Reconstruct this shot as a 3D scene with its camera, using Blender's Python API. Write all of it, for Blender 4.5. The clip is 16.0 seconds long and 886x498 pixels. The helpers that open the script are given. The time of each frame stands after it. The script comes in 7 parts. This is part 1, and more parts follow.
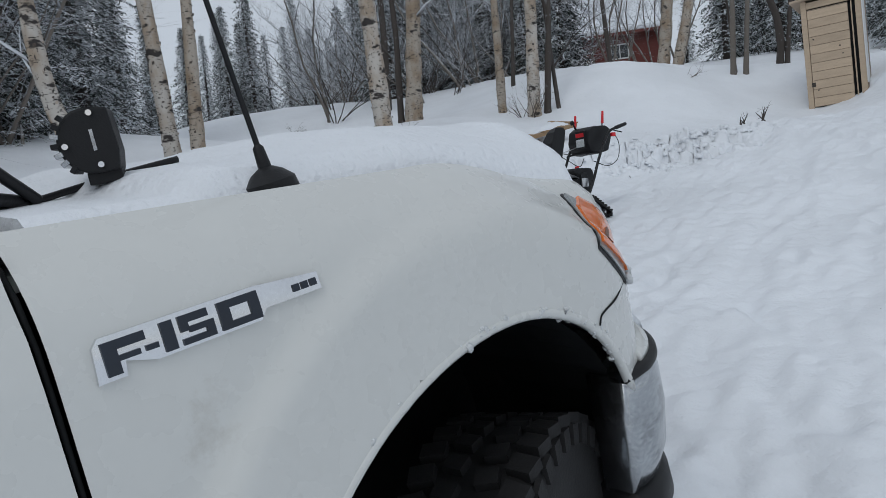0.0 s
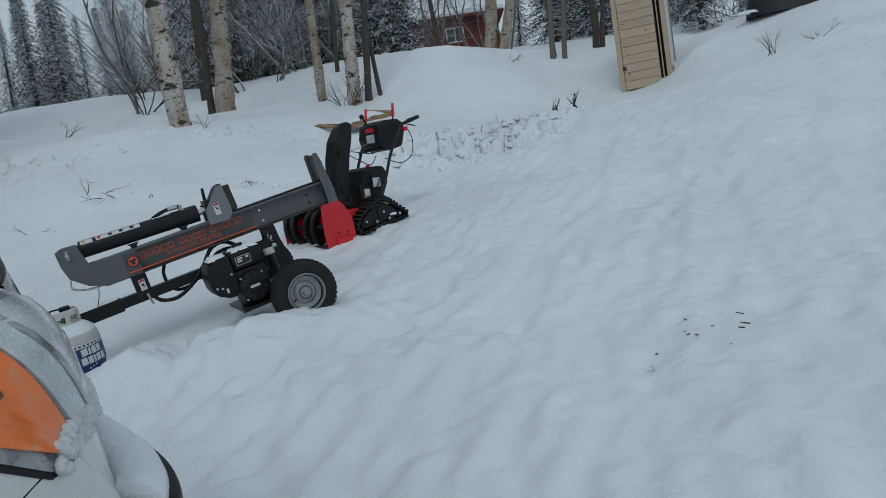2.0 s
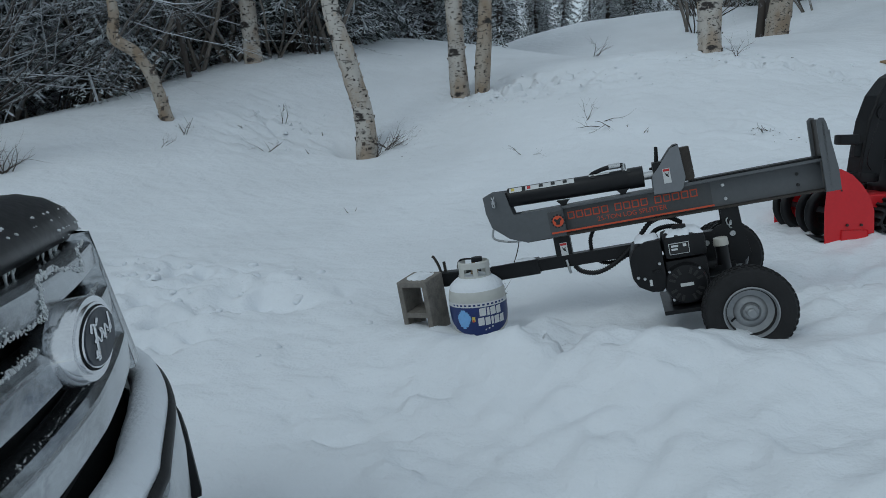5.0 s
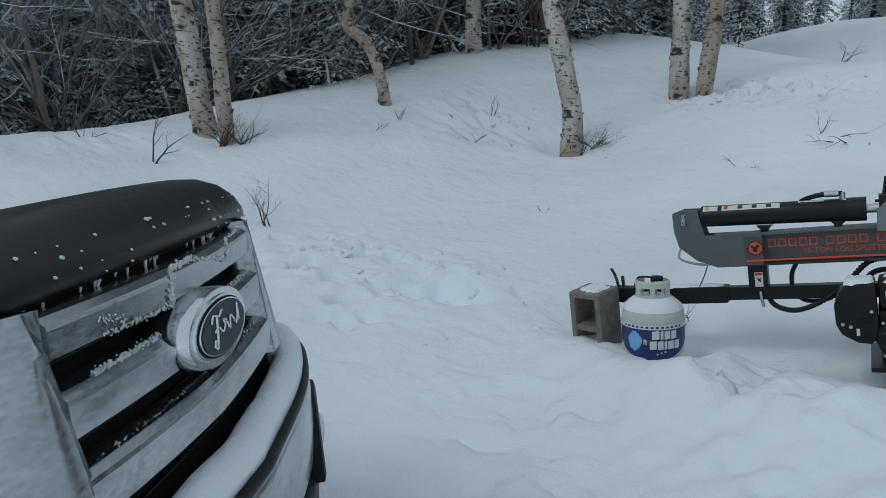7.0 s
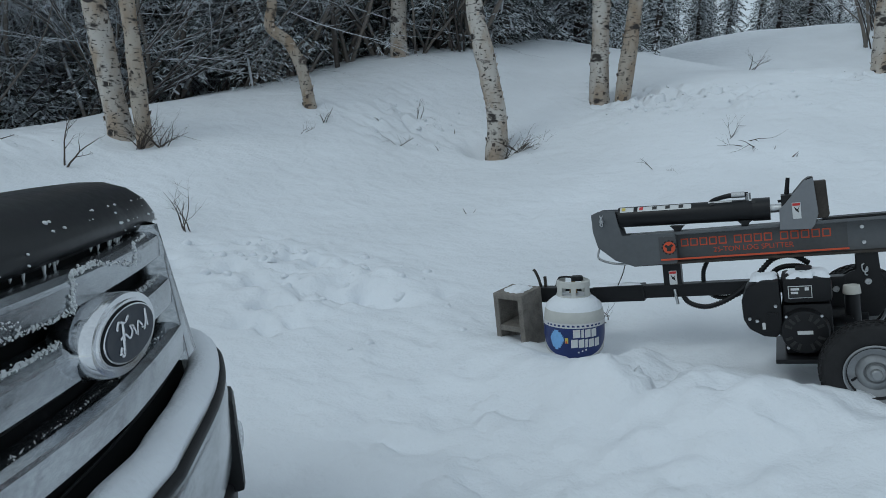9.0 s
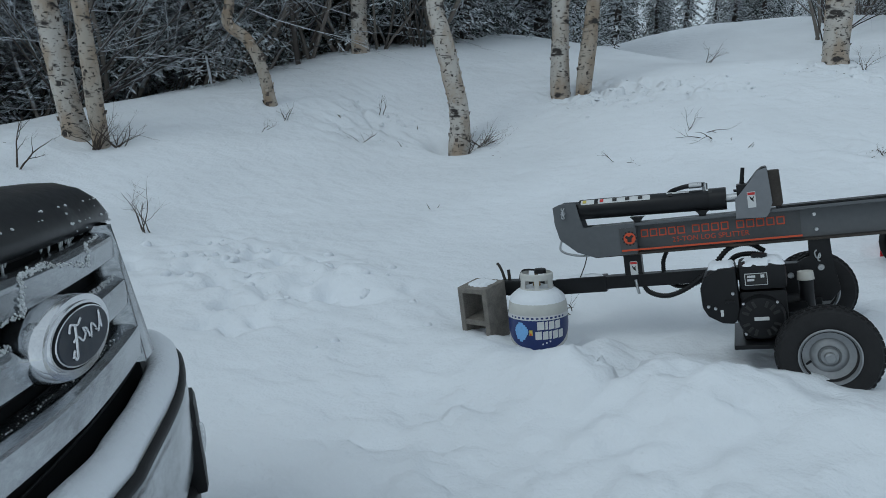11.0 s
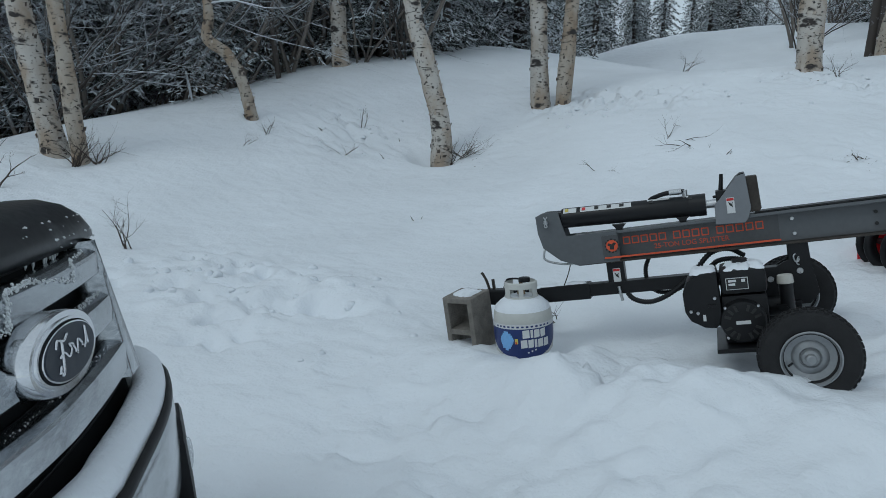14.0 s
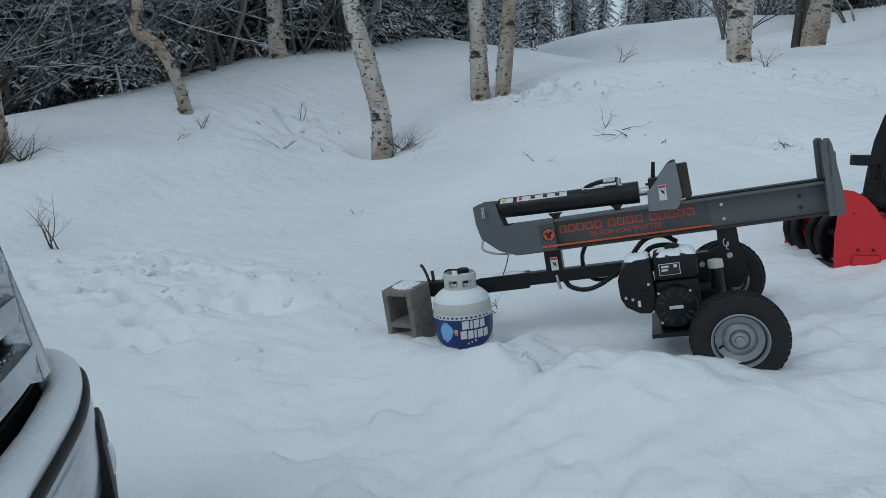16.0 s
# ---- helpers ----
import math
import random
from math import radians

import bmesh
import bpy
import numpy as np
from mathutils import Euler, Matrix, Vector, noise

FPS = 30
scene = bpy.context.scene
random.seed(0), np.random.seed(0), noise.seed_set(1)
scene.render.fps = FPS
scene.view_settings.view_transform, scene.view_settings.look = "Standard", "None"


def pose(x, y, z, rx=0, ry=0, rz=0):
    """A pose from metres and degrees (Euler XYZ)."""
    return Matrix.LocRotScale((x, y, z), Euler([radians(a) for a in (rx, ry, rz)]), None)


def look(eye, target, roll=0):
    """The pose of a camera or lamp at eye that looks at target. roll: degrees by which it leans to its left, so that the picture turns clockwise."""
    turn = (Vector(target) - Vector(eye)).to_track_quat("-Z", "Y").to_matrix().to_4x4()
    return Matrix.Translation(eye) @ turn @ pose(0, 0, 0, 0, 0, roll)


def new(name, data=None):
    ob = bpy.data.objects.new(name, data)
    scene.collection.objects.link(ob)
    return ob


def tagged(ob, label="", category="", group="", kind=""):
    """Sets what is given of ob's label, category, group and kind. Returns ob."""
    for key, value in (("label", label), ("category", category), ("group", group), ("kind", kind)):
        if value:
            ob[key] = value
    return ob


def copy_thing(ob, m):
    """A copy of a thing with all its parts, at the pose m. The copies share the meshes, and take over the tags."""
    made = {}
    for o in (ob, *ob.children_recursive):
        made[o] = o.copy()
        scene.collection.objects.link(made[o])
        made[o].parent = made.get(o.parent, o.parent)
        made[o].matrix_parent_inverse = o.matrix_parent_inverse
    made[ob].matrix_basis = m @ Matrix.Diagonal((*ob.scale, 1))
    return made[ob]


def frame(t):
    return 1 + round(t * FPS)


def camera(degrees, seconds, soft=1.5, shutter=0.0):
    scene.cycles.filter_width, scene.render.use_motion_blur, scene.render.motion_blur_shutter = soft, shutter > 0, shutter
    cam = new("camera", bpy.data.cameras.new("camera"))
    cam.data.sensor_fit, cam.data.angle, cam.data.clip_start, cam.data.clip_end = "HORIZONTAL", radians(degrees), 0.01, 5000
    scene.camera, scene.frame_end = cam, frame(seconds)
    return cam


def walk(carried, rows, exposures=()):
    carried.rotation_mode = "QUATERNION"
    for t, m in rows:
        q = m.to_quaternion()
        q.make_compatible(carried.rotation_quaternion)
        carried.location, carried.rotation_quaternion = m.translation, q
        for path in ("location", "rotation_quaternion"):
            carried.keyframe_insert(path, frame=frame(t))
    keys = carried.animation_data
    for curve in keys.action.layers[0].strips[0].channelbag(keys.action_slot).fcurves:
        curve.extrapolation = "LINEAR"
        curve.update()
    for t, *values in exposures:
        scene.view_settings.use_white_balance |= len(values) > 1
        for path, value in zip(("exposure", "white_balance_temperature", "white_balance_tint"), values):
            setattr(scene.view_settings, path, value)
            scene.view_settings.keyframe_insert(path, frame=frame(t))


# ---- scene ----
cam = camera(63.2, 16.0, soft=0.6)
PATH = [
    (0, (0.105, 0.023, 1.338), (0.027, 2.017, 1.205), -6.06),
    (0.5, (0.311, 0.153, 1.393), (0.433, 2.144, 1.258), -6.65),
    (1, (0.464, 0.261, 1.382), (0.777, 2.230, 1.220), -7.22),
    (1.5, (0.626, 0.499, 1.384), (1.009, 2.453, 1.197), -7.67),
    (2, (0.791, 0.647, 1.425), (1.096, 2.611, 1.199), -8.29),
    (2.5, (0.899, 0.804, 1.469), (1.163, 2.771, 1.220), -8.13),
    (3, (1.008, 1.042, 1.485), (1.196, 3.019, 1.243), -7.25),
    (3.5, (1.124, 1.294, 1.548), (1.121, 3.280, 1.308), -6.23),
    (4, (1.181, 1.422, 1.589), (0.846, 3.378, 1.340), -4.38),
    (4.5, (1.151, 1.579, 1.586), (0.460, 3.435, 1.306), -2.92),
    (5, (1.106, 1.749, 1.620), (0.059, 3.421, 1.293), -1.08),
    (5.2, (1.124, 1.811, 1.627), (-0.035, 3.404, 1.283), -0.39),
    (5.9, (1.131, 1.890, 1.651), (-0.277, 3.261, 1.277), 1.45),
    (6.6, (1.162, 1.908, 1.671), (-0.318, 3.202, 1.304), 2.55),
    (7.3, (1.184, 1.909, 1.678), (-0.280, 3.225, 1.324), 3.05),
    (7.5, (1.181, 1.907, 1.679), (-0.277, 3.230, 1.325), 3.25),
    (8, (1.190, 1.915, 1.676), (-0.233, 3.276, 1.327), 3.32),
    (8.5, (1.197, 1.929, 1.674), (-0.187, 3.332, 1.329), 3.33),
    (9, (1.203, 1.925, 1.673), (-0.137, 3.370, 1.334), 3.04),
    (10.2, (1.217, 1.933, 1.671), (-0.065, 3.430, 1.328), 2.57),
    (11.5, (1.218, 1.933, 1.669), (-0.046, 3.444, 1.324), 2.15),
    (12, (1.216, 1.930, 1.667), (-0.040, 3.450, 1.329), 2.08),
    (12.5, (1.224, 1.927, 1.666), (-0.027, 3.454, 1.339), 1.82),
    (13, (1.230, 1.923, 1.667), (-0.020, 3.452, 1.351), 1.61),
    (13.5, (1.232, 1.915, 1.669), (-0.021, 3.442, 1.358), 1.46),
    (14, (1.225, 1.919, 1.668), (-0.014, 3.458, 1.355), 1.44),
    (14.5, (1.224, 1.934, 1.668), (0.013, 3.494, 1.351), 1.58),
    (15, (1.232, 1.948, 1.669), (0.048, 3.527, 1.347), 1.37),
    (15.5, (1.241, 1.954, 1.665), (0.091, 3.557, 1.337), 1.05),
    (16, (1.246, 1.969, 1.659), (0.128, 3.593, 1.330), 0.87),
]

EXPOSURES = [(0.0, -0.12, 6250, 8), (0.5, -0.15, 6200, 5), (1.0, -0.33, 6100, 2), (1.5, -0.38, 6050, 2), (2.5, -0.42, 5900, 1), (3.5, -0.42, 5880, 0), (5.0, -0.38, 5860, 0),
             (7.5, -0.24, 5850, 0), (9.0, -0.22, 5850, 0), (11.5, -0.22, 5850, 0), (16.0, -0.20, 5850, 0)]
walk(cam, [(t, look(eye, target, roll)) for t, eye, target, roll in PATH], EXPOSURES)

# ---- daylight: an overcast winter sky with a wide, weak sun ----
world = bpy.data.worlds.new("overcast_sky")
scene.world = world
world.use_nodes = True
wn, wl = world.node_tree.nodes, world.node_tree.links
wn.clear()
sky = wn.new("ShaderNodeTexSky")
sky.sky_type, sky.sun_disc = "NISHITA", False
sky.sun_elevation, sky.sun_rotation, sky.altitude = radians(28), radians(160), 300
cloud_at = wn.new("ShaderNodeTexCoord")
cloud = wn.new("ShaderNodeTexNoise")
cloud.inputs["Scale"].default_value, cloud.inputs["Detail"].default_value = 2.2, 5
cloud_ramp = wn.new("ShaderNodeValToRGB")
cloud_ramp.color_ramp.elements[0].color = (6.4, 6.75, 7.35, 1)
cloud_ramp.color_ramp.elements[1].color = (7.7, 8.05, 8.6, 1)
veil = wn.new("ShaderNodeMixRGB")
veil.inputs[0].default_value = 0.88
back = wn.new("ShaderNodeBackground")
back.inputs["Strength"].default_value = 0.085
wout = wn.new("ShaderNodeOutputWorld")
wl.new(cloud_at.outputs["Generated"], cloud.inputs["Vector"])
wl.new(cloud.outputs["Fac"], cloud_ramp.inputs["Fac"])
wl.new(sky.outputs["Color"], veil.inputs[1])
wl.new(cloud_ramp.outputs["Color"], veil.inputs[2])
wl.new(veil.outputs["Color"], back.inputs["Color"])
wl.new(back.outputs["Background"], wout.inputs["Surface"])
sun = new("sun", bpy.data.lights.new("sun", "SUN"))
sun.data.energy, sun.data.angle, sun.data.color = 0.6, radians(25), (1.0, 0.97, 0.93)
sun.matrix_world = look((0, 0, 30), (6, 16, 12), 0)


# ---- materials ----
def material(name, color, rough=0.6, metal=0.0, gloss=0.5, vary=0.12, scale=6.0, bump=0.0, bump_scale=40.0, dirt=None, dirt_amount=0.45,
             dirt_scale=3.0, coat=0.0, stretch=(1, 1, 1), per_object=0.0):
    """A surface with a base colour varied at two scales, optional stains of a second colour, and fine relief."""
    m = bpy.data.materials.new(name)
    m.use_nodes = True
    n, l = m.node_tree.nodes, m.node_tree.links
    b = n["Principled BSDF"]
    b.inputs["Metallic"].default_value = metal
    b.inputs["Coat Weight"].default_value = coat
    b.inputs["Specular IOR Level"].default_value = gloss
    co = n.new("ShaderNodeTexCoord")
    mp = n.new("ShaderNodeMapping")
    mp.inputs["Scale"].default_value = stretch
    l.new(co.outputs["Object"], mp.inputs["Vector"])
    big, fine = n.new("ShaderNodeTexNoise"), n.new("ShaderNodeTexNoise")
    for t, sc, det in ((big, scale, 4), (fine, scale * 9, 6)):
        t.inputs["Scale"].default_value, t.inputs["Detail"].default_value = sc, det
        l.new(mp.outputs["Vector"], t.inputs["Vector"])
    add = n.new("ShaderNodeMath")
    add.operation = "ADD"
    l.new(big.outputs["Fac"], add.inputs[0])
    l.new(fine.outputs["Fac"], add.inputs[1])
    span = n.new("ShaderNodeMapRange")
    span.inputs["From Min"].default_value, span.inputs["From Max"].default_value = 0.6, 1.4
    span.inputs["To Min"].default_value, span.inputs["To Max"].default_value = 1 - vary, 1 + vary
    l.new(add.outputs[0], span.inputs["Value"])
    tint = n.new("ShaderNodeVectorMath")
    tint.operation = "SCALE"
    tint.inputs[0].default_value = color
    l.new(span.outputs[0], tint.inputs["Scale"])
    out = tint.outputs["Vector"]
    if per_object:
        info = n.new("ShaderNodeObjectInfo")
        r2 = n.new("ShaderNodeMapRange")
        r2.inputs["To Min"].default_value, r2.inputs["To Max"].default_value = 1 - per_object, 1 + per_object
        l.new(info.outputs["Random"], r2.inputs["Value"])
        t2 = n.new("ShaderNodeVectorMath")
        t2.operation = "SCALE"
        l.new(out, t2.inputs[0])
        l.new(r2.outputs[0], t2.inputs["Scale"])
        out = t2.outputs["Vector"]
    if dirt:
        spot = n.new("ShaderNodeTexNoise")
        spot.inputs["Scale"].default_value, spot.inputs["Detail"].default_value = dirt_scale, 8
        spot.inputs["Roughness"].default_value = 0.7
        l.new(mp.outputs["Vector"], spot.inputs["Vector"])
        lim = n.new("ShaderNodeMapRange")
        lim.inputs["From Min"].default_value, lim.inputs["From Max"].default_value = 0.68 - 0.3 * dirt_amount, 0.8 - 0.3 * dirt_amount
        l.new(spot.outputs["Fac"], lim.inputs["Value"])
        mix = n.new("ShaderNodeMixRGB")
        mix.inputs[2].default_value = (*dirt, 1)
        l.new(lim.outputs[0], mix.inputs[0])
        l.new(out, mix.inputs[1])
        out = mix.outputs["Color"]
    l.new(out, b.inputs["Base Color"])
    r = n.new("ShaderNodeMapRange")
    r.inputs["To Min"].default_value, r.inputs["To Max"].default_value = max(0.02, rough - 0.1), min(1.0, rough + 0.1)
    l.new(fine.outputs["Fac"], r.inputs["Value"])
    l.new(r.outputs[0], b.inputs["Roughness"])
    if bump:
        bt = n.new("ShaderNodeTexNoise")
        bt.inputs["Scale"].default_value, bt.inputs["Detail"].default_value = bump_scale, 6
        l.new(mp.outputs["Vector"], bt.inputs["Vector"])
        bp = n.new("ShaderNodeBump")
        bp.inputs["Strength"].default_value, bp.inputs["Distance"].default_value = 1.0, bump
        l.new(bt.outputs["Fac"], bp.inputs["Height"])
        l.new(bp.outputs["Normal"], b.inputs["Normal"])
    return m


def frosted(name, color, frost=(0.62, 0.65, 0.7), low=0.1, high=0.75, scale=9.0, rough=0.85):
    """Bark or needles with rime and snow lying on what faces upwards, broken by noise."""
    m = bpy.data.materials.new(name)
    m.use_nodes = True
    n, l = m.node_tree.nodes, m.node_tree.links
    b = n["Principled BSDF"]
    b.inputs["Roughness"].default_value = rough
    co, geo, no = n.new("ShaderNodeTexCoord"), n.new("ShaderNodeNewGeometry"), n.new("ShaderNodeTexNoise")
    no.inputs["Scale"].default_value, no.inputs["Detail"].default_value = scale, 5
    l.new(co.outputs["Object"], no.inputs["Vector"])
    sep = n.new("ShaderNodeSeparateXYZ")
    l.new(geo.outputs["Normal"], sep.inputs["Vector"])
    up = n.new("ShaderNodeMath")
    up.operation = "MULTIPLY_ADD"
    up.inputs[1].default_value = 0.45
    l.new(sep.outputs["Z"], up.inputs[0])
    l.new(no.outputs["Fac"], up.inputs[2])
    lim = n.new("ShaderNodeMapRange")
    lim.inputs["From Min"].default_value, lim.inputs["From Max"].default_value = 0.45 + low, 0.45 + high
    flake = n.new("ShaderNodeMath")
    flake.operation = "MULTIPLY_ADD"
    flake.inputs[1].default_value = 0.30
    l.new(geo.outputs["Random Per Island"], flake.inputs[0])
    l.new(up.outputs[0], flake.inputs[2])
    shift = n.new("ShaderNodeMath")
    shift.operation = "SUBTRACT"
    shift.inputs[1].default_value = 0.15
    l.new(flake.outputs[0], shift.inputs[0])
    l.new(shift.outputs[0], lim.inputs["Value"])
    isl = n.new("ShaderNodeMapRange")
    isl.inputs["To Min"].default_value, isl.inputs["To Max"].default_value = 0.6, 1.5
    l.new(geo.outputs["Random Per Island"], isl.inputs["Value"])
    tint = n.new("ShaderNodeVectorMath")
    tint.operation = "SCALE"
    tint.inputs[0].default_value = color
    l.new(isl.outputs[0], tint.inputs["Scale"])
    mix = n.new("ShaderNodeMixRGB")
    mix.inputs[2].default_value = (*frost, 1)
    l.new(lim.outputs[0], mix.inputs[0])
    l.new(tint.outputs["Vector"], mix.inputs[1])
    l.new(mix.outputs["Color"], b.inputs["Base Color"])
    return m


def snow_material(name, color=(0.80, 0.83, 0.87), grain=0.005, lumps=0.042):
    m = bpy.data.materials.new(name)
    m.use_nodes = True
    n, l = m.node_tree.nodes, m.node_tree.links
    b = n["Principled BSDF"]
    b.inputs["Roughness"].default_value = 0.55
    b.inputs["Specular IOR Level"].default_value = 0.25
    co = n.new("ShaderNodeTexCoord")
    big, mid, fine = (n.new("ShaderNodeTexNoise") for _ in range(3))
    for t, sc, det in ((big, 0.7, 4), (mid, 5.0, 5), (fine, 60.0, 4)):
        t.inputs["Scale"].default_value, t.inputs["Detail"].default_value = sc, det
        l.new(co.outputs["Object"], t.inputs["Vector"])
    sp = n.new("ShaderNodeMapRange")
    sp.inputs["From Min"].default_value, sp.inputs["From Max"].default_value = 0.3, 0.7
    sp.inputs["To Min"].default_value, sp.inputs["To Max"].default_value = 0.93, 1.05
    l.new(big.outputs["Fac"], sp.inputs["Value"])
    sc2 = n.new("ShaderNodeVectorMath")
    sc2.operation = "SCALE"
    sc2.inputs[0].default_value = color
    l.new(sp.outputs[0], sc2.inputs["Scale"])
    l.new(sc2.outputs["Vector"], b.inputs["Base Color"])
    b1, b2 = n.new("ShaderNodeBump"), n.new("ShaderNodeBump")
    b1.inputs["Distance"].default_value, b2.inputs["Distance"].default_value = lumps, grain
    b1.inputs["Strength"].default_value = b2.inputs["Strength"].default_value = 0.8
    l.new(mid.outputs["Fac"], b1.inputs["Height"])
    l.new(fine.outputs["Fac"], b2.inputs["Height"])
    crumb, b3 = n.new("ShaderNodeTexNoise"), n.new("ShaderNodeBump")
    crumb.inputs["Scale"].default_value, crumb.inputs["Detail"].default_value = 17.0, 5
    l.new(co.outputs["Object"], crumb.inputs["Vector"])
    b3.inputs["Distance"].default_value, b3.inputs["Strength"].default_value = lumps * 0.16, 0.7
    l.new(crumb.outputs["Fac"], b3.inputs["Height"])
    l.new(b1.outputs["Normal"], b3.inputs["Normal"])
    l.new(b3.outputs["Normal"], b2.inputs["Normal"])
    l.new(b2.outputs["Normal"], b.inputs["Normal"])
    return m


def birch_material(name, pale, dark=(0.035, 0.03, 0.028), marks=0.5):
    """Pale bark with dark cross-wise lenticels and black scars."""
    m = bpy.data.materials.new(name)
    m.use_nodes = True
    n, l = m.node_tree.nodes, m.node_tree.links
    b = n["Principled BSDF"]
    b.inputs["Roughness"].default_value = 0.8
    co = n.new("ShaderNodeTexCoord")

    def layer(stretch, scale, lo, hi, detail=5):
        mp, t, r = n.new("ShaderNodeMapping"), n.new("ShaderNodeTexNoise"), n.new("ShaderNodeMapRange")
        mp.inputs["Scale"].default_value = stretch
        t.inputs["Scale"].default_value, t.inputs["Detail"].default_value = scale, detail
        r.inputs["From Min"].default_value, r.inputs["From Max"].default_value = lo, hi
        l.new(co.outputs["Object"], mp.inputs["Vector"])
        l.new(mp.outputs["Vector"], t.inputs["Vector"])
        l.new(t.outputs["Fac"], r.inputs["Value"])
        return r.outputs[0]

    lines = layer((1, 1, 7), 6.0, 0.63, 0.72)
    specks = layer((1, 1, 1.6), 22.0, 0.60, 0.68, 3)
    scars = layer((1, 1, 2.2), 4.0, 0.66 - 0.1 * marks, 0.72 - 0.1 * marks, 7)
    peel = layer((1.5, 1.5, 0.8), 3.0, 0.42, 0.62)
    most = n.new("ShaderNodeMath")
    most.operation = "MAXIMUM"
    both = n.new("ShaderNodeMath")
    both.operation = "MAXIMUM"
    l.new(lines, both.inputs[0])
    l.new(specks, both.inputs[1])
    l.new(both.outputs[0], most.inputs[0])
    l.new(scars, most.inputs[1])
    base = n.new("ShaderNodeMixRGB")
    base.inputs[1].default_value = (*pale, 1)
    base.inputs[2].default_value = (pale[0] * 0.72, pale[1] * 0.62, pale[2] * 0.52, 1)
    l.new(peel, base.inputs[0])
    mix = n.new("ShaderNodeMixRGB")
    mix.inputs[2].default_value = (*dark, 1)
    l.new(most.outputs[0], mix.inputs[0])
    l.new(base.outputs["Color"], mix.inputs[1])
    l.new(mix.outputs["Color"], b.inputs["Base Color"])
    bp = n.new("ShaderNodeBump")
    bp.inputs["Distance"].default_value, bp.inputs["Strength"].default_value = 0.012, 1.0
    bp.invert = True
    l.new(most.outputs[0], bp.inputs["Height"])
    l.new(bp.outputs["Normal"], b.inputs["Normal"])
    return m


SNOW = snow_material("snow")
LOOSE_SNOW = snow_material("loose_snow", grain=0.008, lumps=0.015)
BIRCH = birch_material("birch_bark", (0.50, 0.47, 0.43), marks=0.95)
BIRCH_TAN = birch_material("tan_birch_bark", (0.40, 0.355, 0.30), marks=0.6)
FLAKE = material("dark_bark_flake", (0.085, 0.068, 0.058), 0.85, vary=0.4, scale=12)
PALE_FLAKE = material("pale_bark_flake", (0.42, 0.36, 0.30), 0.8, vary=0.3, scale=12)
DARK_BARK = frosted("dark_bark", (0.05, 0.042, 0.037), low=0.2, high=0.6)
GREY_BARK = frosted("grey_bark", (0.13, 0.115, 0.10), low=0.2, high=0.65)
NEEDLES = frosted("spruce_needles", (0.030, 0.040, 0.034), frost=(0.66, 0.70, 0.74), low=-0.22, high=0.16, scale=5.0)
RIMED = frosted("rimed_twigs", (0.085, 0.076, 0.07), low=-0.34, high=0.06, scale=4.0)
TWIG = material("twig", (0.07, 0.055, 0.045), 0.85)


# ---- building helpers ----
def mesh_of(name, verts, faces, smooth=True):
    me = bpy.data.meshes.new(name)
    me.from_pydata([tuple(v) for v in verts], [], faces)
    me.update()
    if smooth:
        me.polygons.foreach_set("use_smooth", [True] * len(me.polygons))
    return me


def raw(name, verts, faces, mat, parent=None, label="", smooth=True):
    ob = new(name, mesh_of(name, verts, faces, smooth))
    ob.data.materials.append(mat)
    ob.parent = parent
    return tagged(ob, label)


def part(name, bm, mat, parent=None, label="", smooth=False, sharp=35):
    """Links a bmesh as one mesh object under a thing or a part."""
    me = bpy.data.meshes.new(name)
    bmesh.ops.recalc_face_normals(bm, faces=bm.faces)
    if smooth:
        for fc in bm.faces:
            fc.smooth = True
        for ed in bm.edges:
            if len(ed.link_faces) == 2 and ed.calc_face_angle(0) > radians(sharp):
                ed.smooth = False
    bm.to_mesh(me)
    bm.free()
    ob = new(name, me)
    me.materials.append(mat)
    ob.parent = parent
    return tagged(ob, label)


def thing(name, label, category, matrix=None, group="", kind=""):
    ob = new(name)
    ob.empty_display_size = 0.1
    if matrix is not None:
        ob.matrix_world = matrix
    return tagged(ob, label, category, group, kind)


def box(bm, x0, x1, y0, y1, z0, z1, bevel=0.0, m=None):
    """A bevelled box, added to a bmesh."""
    vs = bmesh.ops.create_cube(bm, size=1, matrix=Matrix.Translation(((x0 + x1) / 2, (y0 + y1) / 2, (z0 + z1) / 2)) @ Matrix.Diagonal((abs(x1 - x0), abs(y1 - y0), abs(z1 - z0), 1)))["verts"]
    if bevel:
        es = list({e for v in vs for e in v.link_edges})
        got = bmesh.ops.bevel(bm, geom=es, offset=bevel, segments=2, profile=0.6, affect="EDGES")
        vs = list({v for fc in got["faces"] for v in fc.verts} | {v for v in vs if v.is_valid})
    if m is not None:
        bmesh.ops.transform(bm, matrix=m, verts=vs)
    return vs


def boxed(*a, **k):
    bm = bmesh.new()
    box(bm, *a, **k)
    return bm


def cyl(bm, p, q, r0, r1=None, sides=20, bevel=0.0):
    """A capped cylinder or cone from p to q."""
    p, q = Vector(p), Vector(q)
    turn = (q - p).to_track_quat("Z", "Y").to_matrix().to_4x4()
    vs = bmesh.ops.create_cone(bm, cap_ends=True, segments=sides, radius1=r0, radius2=r0 if r1 is None else r1, depth=(q - p).length, matrix=Matrix.Translation((p + q) / 2) @ turn)["verts"]
    if bevel:
        es = list({e for v in vs for e in v.link_edges if any(len(fc.verts) > 4 for fc in e.link_faces)})
        bmesh.ops.bevel(bm, geom=es, offset=bevel, segments=2, profile=0.6, affect="EDGES")
    return vs


def cyled(*a, **k):
    bm = bmesh.new()
    cyl(bm, *a, **k)
    return bm


